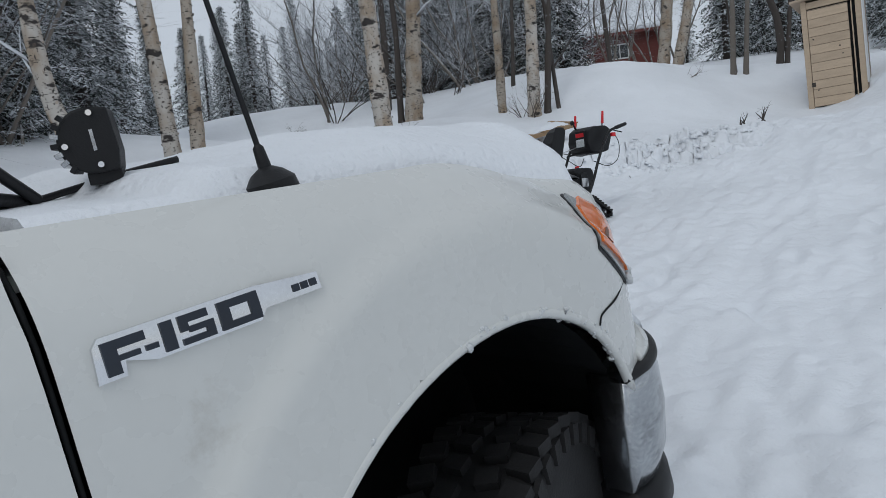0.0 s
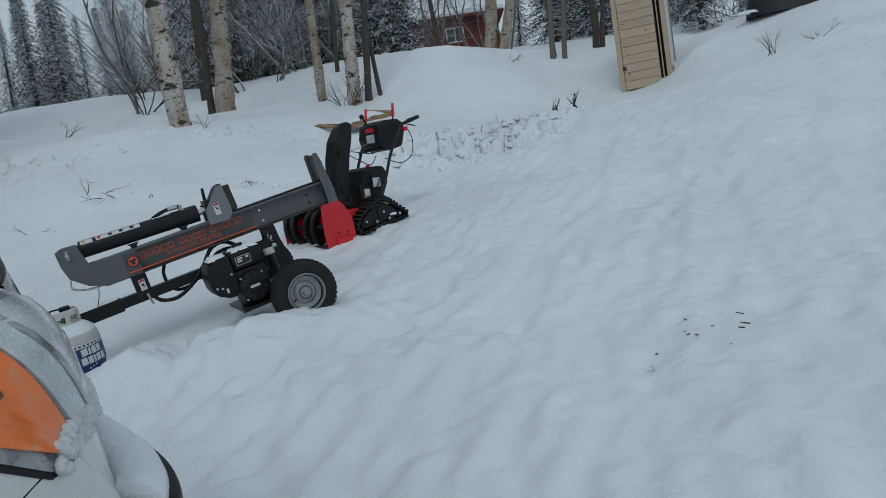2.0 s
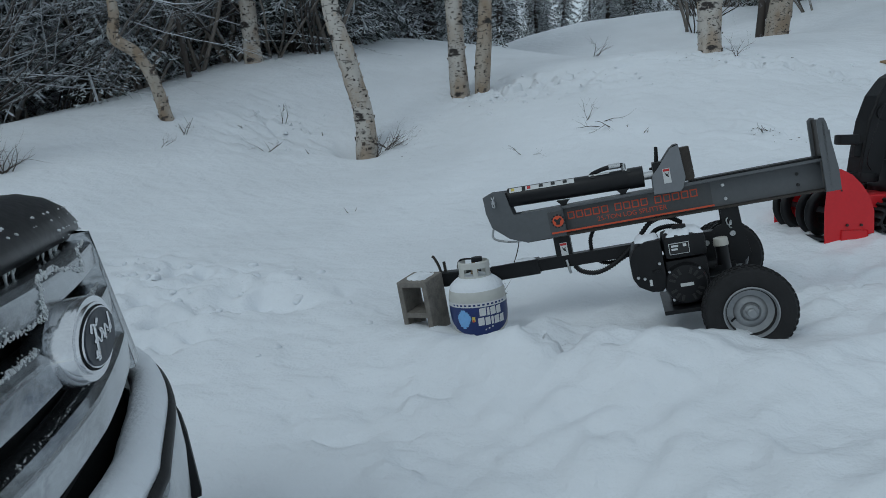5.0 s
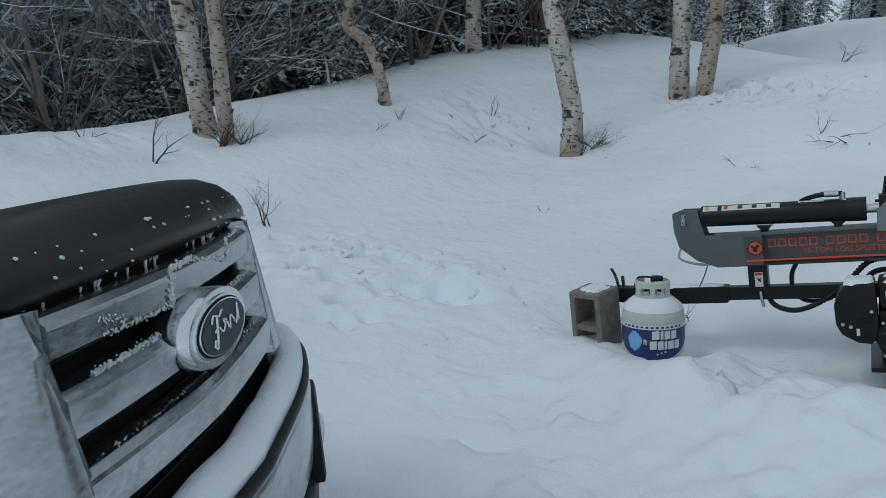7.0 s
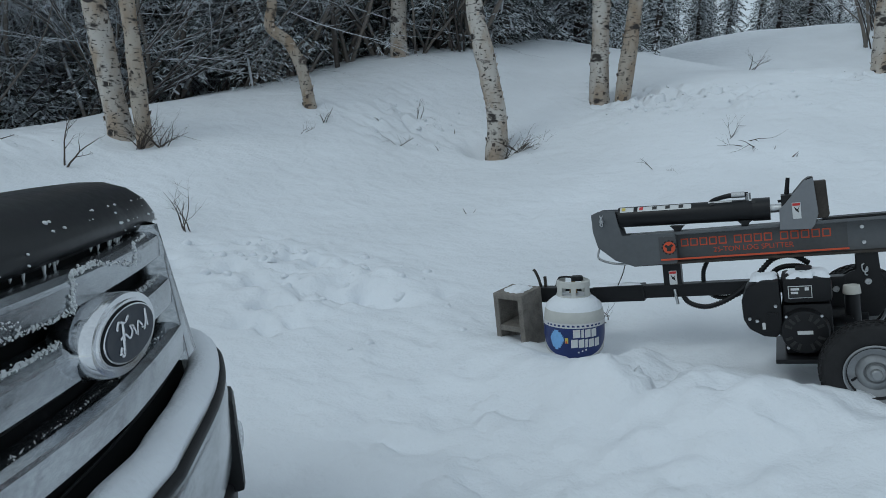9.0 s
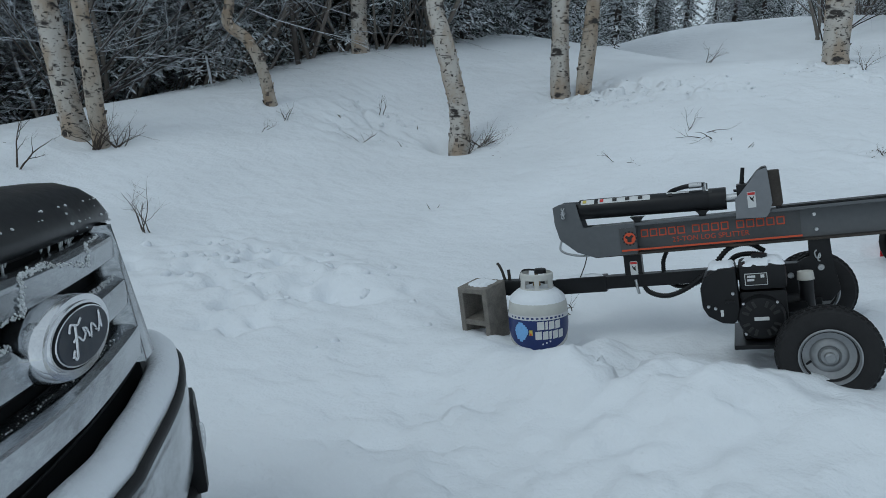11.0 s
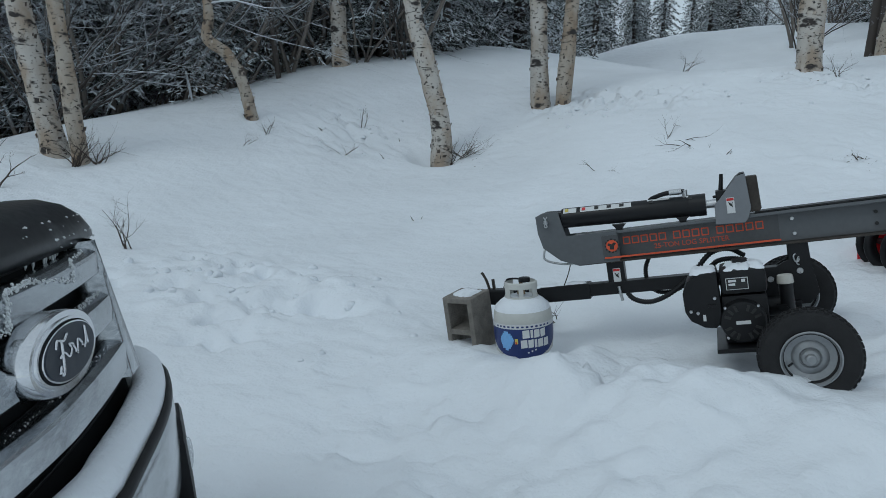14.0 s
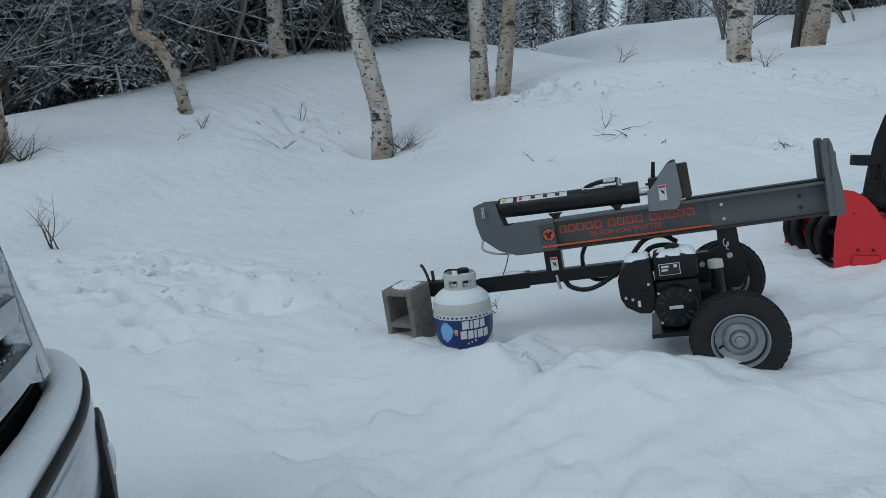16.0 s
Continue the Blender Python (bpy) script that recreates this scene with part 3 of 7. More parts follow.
def brush_template(seed, height, stems, mat, name, label, category, twig_depth=2, spread=0.5, thick=0.03):
    """A leafless bush or thicket tree of several thin stems with rimed twigs."""
    rnd = random.Random(seed)
    ob = thing(name, label, category, None, label.split()[-1] + " of the wood")
    out, fine = [], []
    for _ in range(stems):
        w = rnd.uniform(0, 6.28)
        rows = []
        grow(rnd, Vector((rnd.uniform(-.15, .15), rnd.uniform(-.15, .15), -0.2)), Vector((math.cos(w) * spread, math.sin(w) * spread, 1)), height * rnd.uniform(0.7, 1), thick, twig_depth, rows, 5, 0.0, 0.75, 8, (5, 8))
        out += rows[:1]
        fine += rows[1:]
    st = new("stem", limbs_mesh("stem", out))
    st.data.materials.append(mat)
    st.parent = ob
    tw = new("crown", limbs_mesh("crown", fine))
    tw.data.materials.append(RIMED)
    tw.parent = ob
    return ob


SPRUCES = [spruce_template(40, 9.0, 3.4, 250), spruce_template(41, 7.0, 2.6, 200), spruce_template(42, 10.5, 3.0, 250), spruce_template(43, 5.0, 2.4, 160)]
FAR_SPRUCES = [spruce_template(60, 9.0, 3.4, 170, 1.2, 4, 2.3), spruce_template(61, 7.0, 2.6, 150, 1.2, 4, 2.3), spruce_template(62, 10.5, 3.0, 180, 1.2, 4, 2.3)]
BRUSH = [brush_template(50, 6.0, 3, GREY_BARK, "thicket_tree", "leafless rimed young tree", "tree"),
         brush_template(51, 4.5, 5, DARK_BARK, "thicket_tree", "leafless dark rimed young tree", "tree", 2, 0.8, 0.022),
         brush_template(52, 7.5, 2, GREY_BARK, "thicket_tree", "tall leafless rimed young tree", "tree", 3, 0.3, 0.05)]
place = random.Random(7)


def stand(templates, x, y, scale=1.0, lean=3.0):
    """One more tree of the wood on the snow at (x, y)."""
    t = place.choice(templates)
    k = scale * place.uniform(0.8, 1.2)
    m = pose(x, y, ground_z(x, y) - 0.05, place.uniform(-lean, lean), place.uniform(-lean, lean), place.uniform(0, 360))
    ob = copy_thing(t, m)
    ob.scale = (k, k, k)
    return ob


def used(ob):
    for o in (*ob.children_recursive, ob):
        bpy.data.objects.remove(o)


# the dark wood close behind the bank: by bearing to the left of north and distance from the yard
for i in range(95):
    w = radians(place.uniform(33, 88))
    d = place.uniform(13.2, 26) if i % 3 else place.uniform(12.6, 15)
    if math.degrees(w) < 42 and d < 17:
        d += 6
    x, y = 1.2 - d * math.sin(w), 1.9 + d * math.cos(w)
    stand(SPRUCES if i % 5 < 3 and d > 13.6 else BRUSH, x, y, 0.95)
for i in range(26):
    w = radians(place.uniform(38, 88))
    d = place.uniform(12.6, 15)
    stand(BRUSH[:2], 1.2 - d * math.sin(w), 1.9 + d * math.cos(w), 0.8, 6)
for i in range(46):
    w = radians(place.uniform(38, 88))
    stand(SPRUCES, 1.2 - (d := place.uniform(13.8, 20)) * math.sin(w), 1.9 + d * math.cos(w), 0.95)
for i in range(34):
    w = radians(place.uniform(40, 86))
    d = place.uniform(12.8, 16)
    stand(BRUSH[2:], 1.2 - d * math.sin(w), 1.9 + d * math.cos(w), 0.9, 3)
# a few bare trees before the cabin
for i in range(7):
    w = radians(-15.5 + 1.15 * i)
    d = 24 + 2.2 * (i * 3 % 4)
    stand(BRUSH[2:], 1.0 - d * math.sin(w), 1.9 + d * math.cos(w), 0.8, 4)
# the wood beyond the upper field
for i in range(75):
    w = radians(place.uniform(4, 37))
    d = place.uniform(36, 66)
    stand(FAR_SPRUCES + BRUSH[2:], 1.2 - d * math.sin(w), 1.9 + d * math.cos(w), 0.85)
# the mixed wood up the slope, left of the cabin
for i in range(70):
    w = radians(place.uniform(-17, 14))
    d = place.uniform(19.5, 33)
    x, y = 1.0 - d * math.sin(w), 1.9 + d * math.cos(w)
    if math.hypot(x - 4.4, y - 17.8) > 2.2 and not (6 < x < 9 and y < 25) and not -16 < math.degrees(w) < -7.5:
        stand(BRUSH, x, y, 0.95)
for i in range(100):
    w = radians(place.uniform(-7.8, 9))
    d = place.uniform(24, 42)
    stand(FAR_SPRUCES if i % 4 else BRUSH, 1.0 - d * math.sin(w), 1.9 + d * math.cos(w), 0.8)
for i in range(70):
    w = radians(place.uniform(-48, -14))
    d = place.uniform(30, 52)
    x, y = 1.0 - d * math.sin(w), 1.9 + d * math.cos(w)
    if math.degrees(w) < -17:
        stand(FAR_SPRUCES if i % 3 else BRUSH, x, y, 0.8)

# ---- the pickup truck: x to its right, y ahead, z up, from the ground under its grille emblem ----
PAINT = material("white_truck_paint", (0.62, 0.63, 0.61), 0.28, vary=0.03, scale=2.0, dirt=(0.42, 0.40, 0.36), dirt_amount=0.12, dirt_scale=2.2, coat=0.4)
CHROME = material("dirty_chrome", (0.42, 0.44, 0.46), 0.20, 0.95, vary=0.30, scale=7, dirt=(0.20, 0.21, 0.22), dirt_amount=0.45, dirt_scale=5, stretch=(1, 1, 2.2), bump=0.0006, bump_scale=24)
BRIGHT = material("bright_chrome", (0.75, 0.76, 0.78), 0.12, 1.0, vary=0.08, scale=20)
BLACK = material("black_plastic", (0.009, 0.0095, 0.011), 0.5, gloss=0.3, vary=0.25, scale=12, bump=0.0006, bump_scale=300)
SMOKE = material("smoked_acrylic", (0.012, 0.013, 0.015), 0.35, gloss=0.35, vary=0.3, scale=6, dirt=(0.07, 0.075, 0.08), dirt_amount=0.25, dirt_scale=5)
VOID = material("wheel_well_and_shade", (0.008, 0.009, 0.010), 0.8, gloss=0.2, vary=0.4, scale=8, dirt=(0.03, 0.03, 0.03), dirt_amount=0.3)
RUBBER = material("tyre_rubber", (0.018, 0.018, 0.019), 0.75, gloss=0.3, vary=0.3, scale=14, bump=0.001, bump_scale=120, dirt=(0.03, 0.03, 0.03), dirt_amount=0.2)
AMBER = material("amber_lens", (0.80, 0.17, 0.015), 0.18, vary=0.12, scale=14, dirt=(0.62, 0.30, 0.16), dirt_amount=0.3, dirt_scale=14, coat=0.5)
RIMED_LENS = material("iced_clear_lens", (0.30, 0.32, 0.33), 0.3, vary=0.3, scale=30, dirt=(0.10, 0.105, 0.11), dirt_amount=0.5, dirt_scale=22, coat=0.3)
AMBER_DARK = material("brown_lens_slot", (0.14, 0.05, 0.02), 0.4)
LENS = material("frosted_lens", (0.50, 0.53, 0.55), 0.25, vary=0.2, scale=18, dirt=(0.72, 0.74, 0.76), dirt_amount=0.5, dirt_scale=9, coat=0.4)
ICE = material("frozen_slush", (0.62, 0.64, 0.65), 0.6, vary=0.25, scale=25, bump=0.006, bump_scale=60)
BADGE_BLUE = material("dark_blue_enamel", (0.012, 0.018, 0.03), 0.45, vary=0.2)
GLASS = material("dark_window_glass", (0.02, 0.024, 0.028), 0.06, vary=0.1, coat=0.6)

truck = thing("pickup_truck", "white pickup truck with snowy hood and chrome three-bar grille", "truck", pose(-0.075, 2.45, 1.283, 8.0, 0, -44.2) @ pose(0, 0, -1.07))
OUT = glide([(1.035, -2.1, 0), (1.037, -1.6, 0), (1.036, -1.1, 0), (1.03, -.8, 0), (1.018, -.58, 0), (.995, -.43, 0), (.957, -.315, 0), (.88, -.215, 0), (.76, -.15, 0), (.58, -.10, 0), (.3, -.062, 0), (0, -.05, 0)], 14)
OUT_S = [0.0]
for a, b in zip(OUT, OUT[1:]):
    OUT_S.append(OUT_S[-1] + (b - a).length)
WHEEL_Y, WHEEL_Z, ARCH = -.80, .576, .452


def arch_far(y, z):
    """The distance from the arch's middle; the arch is longer behind the wheel than ahead of it."""
    return math.hypot((y - WHEEL_Y) / (1.13 if y < WHEEL_Y else 1.0), z - WHEEL_Z)


def along(y):
    """How far along the body's outline its side reaches a given y."""
    for a, b, s, e in zip(OUT, OUT[1:], OUT_S, OUT_S[1:]):
        if a.y <= y <= b.y:
            return s + (e - s) * (y - a.y) / max(1e-9, b.y - a.y)
    return OUT_S[-1]


def across(x):
    """How far along the body's outline its front has come in to a given x."""
    for a, b, s, e in zip(OUT, OUT[1:], OUT_S, OUT_S[1:]):
        if a.y > -.9 and b.x <= x <= a.x:
            return s + (e - s) * (a.x - x) / max(1e-9, a.x - b.x)
    return OUT_S[-1]


def top_z(y):
    """The height of the wing's upper edge: it rises from the headlight to the windshield."""
    t = max(0.0, min(1.0, (-.30 - y) / .5))
    return 1.19 + .11 * t * t * (3 - 2 * t) + .065 * max(0.0, -.8 - y)


def skin(s, z, out=0.0):
    """A point of the body's skin: s along its outline from the door to the middle of the front, z up, out: proud of it."""
    s = max(0.0, min(OUT_S[-1] - 1e-6, s))
    k = next(i for i in range(len(OUT_S) - 1) if OUT_S[i + 1] > s)
    t = (s - OUT_S[k]) / (OUT_S[k + 1] - OUT_S[k])
    p = OUT[k].lerp(OUT[k + 1], t)
    d = (OUT[k + 1] - OUT[k]).normalized()
    nrm = Vector((d.y, -d.x, 0))
    inset = 0.10 * (max(0.0, z - top_z(p.y) + .18) / 0.18) ** 3 + 0.05 * max(0.0, 0.80 - z) ** 1.5
    far = math.hypot(p.y - WHEEL_Y, z - WHEEL_Z)
    t = max(0.0, min(1.0, (0.665 - far) / 0.04))
    flare = 0.022 * t * t * (3 - 2 * t) if p.x > 0.9 else 0.0
    p = p + nrm * (out - inset + flare)
    return Vector((p.x, p.y, z))


def fender(side):
    """One front wing with its wheel arch, wrapped round to the grille."""
    s0, s1 = along(-1.412), across(.60)
    cols, rows = 92, 46
    v, f = [], []
    for j in range(rows + 1):
        for i in range(cols + 1):
            s = s0 + (s1 - s0) * i / cols
            z = 0.50 + (top_z(skin(s, 1.0).y) - 0.50) * j / rows
            p = skin(s, z)
            if side < 0:
                p.z -= .07 * ((z - .5) / .8) ** 3
                p.y -= .05 * max(0.0, min(1.0, (p.y + .6) / .35))
            d = arch_far(p.y, z)
            if p.x > 0.88 and abs(d - ARCH) < 0.011:
                p.y, p.z = WHEEL_Y + (p.y - WHEEL_Y) * ARCH / d, WHEEL_Z + (p.z - WHEEL_Z) * ARCH / d
            v.append((p.x * side, p.y, p.z))
    for j in range(rows):
        for i in range(cols):
            q = [j * (cols + 1) + i, j * (cols + 1) + i + 1, (j + 1) * (cols + 1) + i + 1, (j + 1) * (cols + 1) + i]
            c = [sum(v[k][a] for k in q) / 4 for a in range(3)]
            d = arch_far(c[1], c[2])
            if (d < ARCH and abs(c[0]) > 0.8) or (c[1] > -.385 and c[2] < .765) or (c[1] > WHEEL_Y and c[2] < .62):
                continue
            f.append(tuple(q if side > 0 else q[::-1]))
    ob = raw("fender", v, f, PAINT, truck)
    # the rolled lip of the arch
    v, f = [], []
    pts = []
    for i in range(49):
        w = radians(22 + 166 * i / 48)
        y = WHEEL_Y + ARCH * math.cos(w) * (1.13 if math.cos(w) < 0 else 1.0)
        p = skin(along(min(-.36, y)), WHEEL_Z + ARCH * math.sin(w))
        pts.append(Vector(((p.x - .008) * side, y, WHEEL_Z + ARCH * math.sin(w))))
    tube(v, f, pts, .011, 8)
    raw("arch_lip", v, f, PAINT, ob)
    # slush frozen to the lip
    rnd = random.Random(5)
    v, f = [], []
    for i in range(240):
        w = radians(rnd.uniform(35, 125))
        p = Vector(pts[min(48, max(0, int((math.degrees(w) - 22) / 166 * 48)))])
        r = rnd.uniform(.002, .006)
        o = p + Vector((rnd.uniform(-.01, .007) * side, rnd.uniform(-.012, .012), rnd.uniform(-.010, .006)))
        tube(v, f, [o, o + Vector((rnd.uniform(-r, r), rnd.uniform(-r, r), r * 1.5)), o + Vector((0, 0, r * 2.2))], [r, r * 1.2, r * .4], 5)
    tagged(raw("frozen_slush", v, f, ICE, ob), "ragged crust of frozen slush", kind="stuff")
    return ob


fender(1)
fender(-1)


def patch(name, poly, out, mat, parent, thick=0.006, side=1, label="", cuts=3):
    """A piece laid on the body's skin, from an outline of (s along the skin, z)."""
    bm = bmesh.new()
    bm.faces.new([bm.verts.new((s, 0, z)) for s, z in poly])
    bmesh.ops.triangulate(bm, faces=bm.faces)
    bmesh.ops.subdivide_edges(bm, edges=bm.edges, cuts=cuts, use_grid_fill=True)
    bm.verts.index_update()
    flat = [vert.co.copy() for vert in bm.verts]
    tris = [[vert.index for vert in fc.verts] for fc in bm.faces]
    rim = [[vert.index for vert in ed.verts] for ed in bm.edges if ed.is_boundary]
    bm.free()
    k = len(flat)
    both = [skin(c.x, c.z, o) for o in (out, out - thick) for c in flat]
    if side < 0:
        for c in both:
            c.z -= .07 * (max(0.0, c.z - .5) / .8) ** 3
            c.y -= .05 * max(0.0, min(1.0, (c.y + .6) / .35))
    made = bmesh.new()
    vs = [made.verts.new((c.x * side, c.y, c.z)) for c in both]
    for t in tris:
        made.faces.new([vs[i] for i in t])
        made.faces.new([vs[i + k] for i in reversed(t)])
    for a, b in rim:
        made.faces.new((vs[a], vs[b], vs[b + k], vs[a + k]))
    return part(name, made, mat, parent, label, smooth=True)


S = along
for side in (1, -1):
    patch("headlight_seal", [(S(-.414), 1.172), (S(-.426), 1.152), (S(-.450), 1.062), (S(-.330), .953), (S(-.27), .950), (S(-.27), 1.170)], .002, BLACK, truck, .010, side, "", 5)
    hl = patch("headlight", [(S(-.406), 1.166), (S(-.418), 1.150), (S(-.442), 1.068), (S(-.328), .962), (S(-.27), .956), (across(.72), .955), (across(.715), 1.140), (across(.80), 1.160), (S(-.29), 1.176), (S(-.36), 1.175)], .005, RIMED_LENS, truck, .014, side, "headlight filmed with grey ice", 5)
    patch("amber_reflector", [(S(-.408), 1.146), (S(-.312), 1.160), (across(.925), .984), (S(-.318), .980), (S(-.434), 1.074)], .010, AMBER, hl, .010, side, "orange side reflector", 5)
    patch("reflector_slot", [(S(-.386), 1.070), (S(-.336), 1.082), (S(-.334), 1.070), (S(-.376), 1.056)], .0125, AMBER_DARK, hl, .006, side, "", 2)
    patch("clear_lens", [(S(-.312), 1.165), (across(.918), .984), (across(.86), .968), (across(.735), .966), (across(.73), 1.130), (across(.81), 1.150), (S(-.27), 1.166)], .010, LENS, hl, .010, side, "clear lens hazed with ice", 6)
    patch("lens_bezel", [(across(.925), 1.155), (across(.915), 1.157), (across(.87), .985), (across(.88), .985)], .0125, CHROME, hl, .006, side, "", 3)
    v, f = [], []
    rnd = random.Random(3)
    for i in range(150):
        t = i / 149
        p = skin(S(-.318) + .30 * t, .968 + rnd.uniform(-.020, .010), .006 if side > 0 else -.06)
        r = rnd.uniform(.004, .011)
        o = Vector((p.x * side, p.y, p.z))
        tube(v, f, [o, o + Vector((0, 0, r)), o + Vector((0, 0, r * 1.8))], [r, r * 1.2, r * .4], 6)
    tagged(raw("slush_crust", v, f, ICE, hl), "crust of frozen slush below the lens", kind="stuff")
    seam = [skin(S(-.318), .968, .001), skin(S(-.405), .950, .001), skin(S(-.465), .945, .001), skin(S(-.490), .940, .001), skin(S(-.502), .925, .001)]
    v, f = [], []
    tube(v, f, [Vector((p.x * side, p.y, p.z)) for p in glide(seam, 6)], .0022, 5)
    raw("panel_seam", v, f, VOID, truck)

# nameplate: chrome tray with dark characters drawn as plain blocks
plate = patch("nameplate", [(S(-1.377), 1.166), (S(-1.374), 1.204), (S(-1.366), 1.213), (S(-1.182), 1.213), (S(-1.172), 1.205), (S(-1.089), 1.205), (S(-1.089), 1.183), (S(-1.172), 1.183), (S(-1.182), 1.171), (S(-1.312), 1.171), (S(-1.314), 1.182), (S(-1.345), 1.182), (S(-1.347), 1.166)], .006, BRIGHT, truck, .008, 1, "chrome nameplate with dark raised blocks", 3)


def block(y0, y1, z0, z1):
    patch("character_block", [(S(y0), z0), (S(y0), z1), (S(y1), z1), (S(y1), z0)], .0085, BADGE_BLUE, plate, .005, 1, "", 1)


for y0, y1, z0, z1 in ((-1.366, -1.351, 1.171, 1.207), (-1.351, -1.320, 1.197, 1.207), (-1.351, -1.328, 1.184, 1.190), (-1.322, -1.308, 1.184, 1.190), (-1.302, -1.288, 1.175, 1.208),
                       (-1.281, -1.246, 1.199, 1.208), (-1.281, -1.271, 1.190, 1.199), (-1.271, -1.241, 1.187, 1.194), (-1.281, -1.241, 1.175, 1.182), (-1.251, -1.241, 1.182, 1.187),
                       (-1.233, -1.219, 1.175, 1.208), (-1.193, -1.180, 1.175, 1.208), (-1.219, -1.193, 1.199, 1.208), (-1.219, -1.193, 1.175, 1.183),
                       (-1.130, -1.121, 1.190, 1.199), (-1.117, -1.108, 1.190, 1.199), (-1.104, -1.095, 1.190, 1.199)):
    block(y0, y1, z0, z1)


def hood_front(x):
    """The line of the hood's leading edge."""
    return -.125 - .13 * x * x - .10 * abs(x) ** 6


def hood_z(x, y):
    t = (x / 0.93) ** 2
    u = max(0.0, min(1.0, (y + .9) / .6))
    crown = .050 + .045 * u * u * (3 - 2 * u)
    front = max(0.0, y - hood_front(x) + .10)
    low = max(0.0, min(1.0, (.25 - x) / .75))
    return top_z(y) - .012 - .085 * low * low * (3 - 2 * low) + crown * (1 - t) + .058 * math.exp(-((x - .62) / .22) ** 2) * max(0.0, min(1.0, (y + 1.0) / .55)) + 0.016 * math.exp(-((abs(x) - .45) / .12) ** 2) - 2.2 * front * front


def hood_sheet(name, lift, inset, mat, label, wobble=0.0, cols=60, rows=60, skirt=0.03, rim=0.0):
    v, f = [], []
    for j in range(rows + 1):
        for i in range(cols + 1):
            u = -1 + 2 * i / cols
            x = u * (0.925 - inset)
            yf = hood_front(x) - inset
            y = -1.36 + (yf + 1.36) * j / rows
            e = min((1 - abs(u)) * .92, (yf - y) + (.07 if lift else .004), max(0.0, y + 1.36 - .35 * lift / .042 * .6 * abs(x)) + .004)
            round_off = min(1.0, e / 0.07)
            drop = (1 - round_off) ** 2
            z = hood_z(x, y) + lift * max(.25, min(1, (x + .55) / .8)) * math.sqrt(max(0.0, 1 - (1 - round_off) ** 2)) if lift else hood_z(x, y) - .018 * drop
            if wobble:
                z += wobble * round_off * (noise.noise(Vector((x * 4, y * 4, 1))) + .4 * noise.noise(Vector((x * 14, y * 14, 2))))
            if lift and y > yf - .25:
                z = min(z, max(0, x + .1) * .5 + 1.172 + .030 * (1 - (x / .86) ** 2) + .100 * (0.25 + 0.75 * max(0, min(1, (0.84 - abs(x)) / .40))))
            v.append((x, y, z))
    f = [(j * (cols + 1) + i, j * (cols + 1) + i + 1, (j + 1) * (cols + 1) + i + 1, (j + 1) * (cols + 1) + i) for j in range(rows) for i in range(cols)]
    bm = bmesh.new()
    me = mesh_of(name, v, f)
    bm.from_mesh(me)
    edge = [e for e in bm.edges if e.is_boundary]
    got = bmesh.ops.extrude_edge_only(bm, edges=edge)
    for el in got["geom"]:
        if isinstance(el, bmesh.types.BMVert):
            el.co.z -= skirt
            el.co.x *= 1.012
    return part(name, bm, mat, truck, label, smooth=True, sharp=60)


hood_sheet("hood", 0.0, 0.0, PAINT, "white hood")
hood_snow = hood_sheet("hood_snow", 0.050, 0.035, LOOSE_SNOW, "soft layer of snow on the hood", 0.012)
tagged(hood_snow, kind="stuff")

# smoked deflector along the hood's leading edge
DEFLECT, REACH = .73, .86


def deflector_at(x, a, b):
    """A point of the deflector's profile at x: a ahead of the hood's edge, b above its lower lip."""
    taper = 0.12 + 0.88 * max(0.0, min(1, ((DEFLECT if x < 0 else REACH) + .01 - abs(x)) / .20)) ** .7
    taper *= 1 - .55 * max(0.0, min(1.0, (x - .40) / .30))
    return Vector((x, hood_front(x) + a * (.55 + .45 * taper) - .02 * (1 - taper), 1.184 + .020 * (1 - (x / DEFLECT) ** 2) + b * taper))


prof = [(.052, .000), (.064, .016), (.062, .036), (.044, .068), (.006, .098), (-.045, .116), (-.10, .120), (-.10, .113), (-.045, .108), (.002, .090), (.036, .060), (.052, .030), (.053, .014), (.044, .002)]
v, n, m = [], 60, len(prof)
for i in range(n + 1):
    v += [deflector_at(-DEFLECT + (DEFLECT + REACH) * i / n, a, b) for a, b in prof]
f = [(i * m + k, i * m + (k + 1) % m, (i + 1) * m + (k + 1) % m, (i + 1) * m + k) for i in range(n) for k in range(m)] + [tuple(range(m))[::-1], tuple(n * m + k for k in range(m))]
deflector = raw("hood_deflector", v, f, SMOKE, truck, "smoked black hood deflector flecked with ice")
rnd = random.Random(12)


def blob(v, f, o, r, way=Vector((0, .5, .8)), flat=.6):
    """A small rounded crumb."""
    tube(v, f, [o - way * r * flat, o - way * r * .3, o + way * r * .3, o + way * r * flat], [r * .45, r, r * .9, r * .35], 7)


v, f = [], []
for i in range(70):
    k = rnd.random()
    x = -.70 + .45 * rnd.random() if i % 2 else rnd.uniform(-.35, .68)
    r = rnd.uniform(.0012, .0045) * (1.3 if k > .85 else 1)
    q = rnd.choice(((.065, .012), (.064, .030), (.055, .052), (.046, .068)))
    blob(v, f, deflector_at(x, *q), r)
tagged(raw("ice_fleck", v, f, ICE, deflector), "small flecks of ice", kind="stuff")
v, f = [], []
for i in range(44):
    x = rnd.uniform(-.66, .66)
    ln = rnd.uniform(.006, .030)
    o = deflector_at(x, .048, .004)
    tube(v, f, [o, o + Vector((rnd.uniform(-.002, .002), -.001, -ln * .6)), o + Vector((rnd.uniform(-.002, .002), -.002, -ln))], [rnd.uniform(.0022, .0045), .0026, .0008], 6)
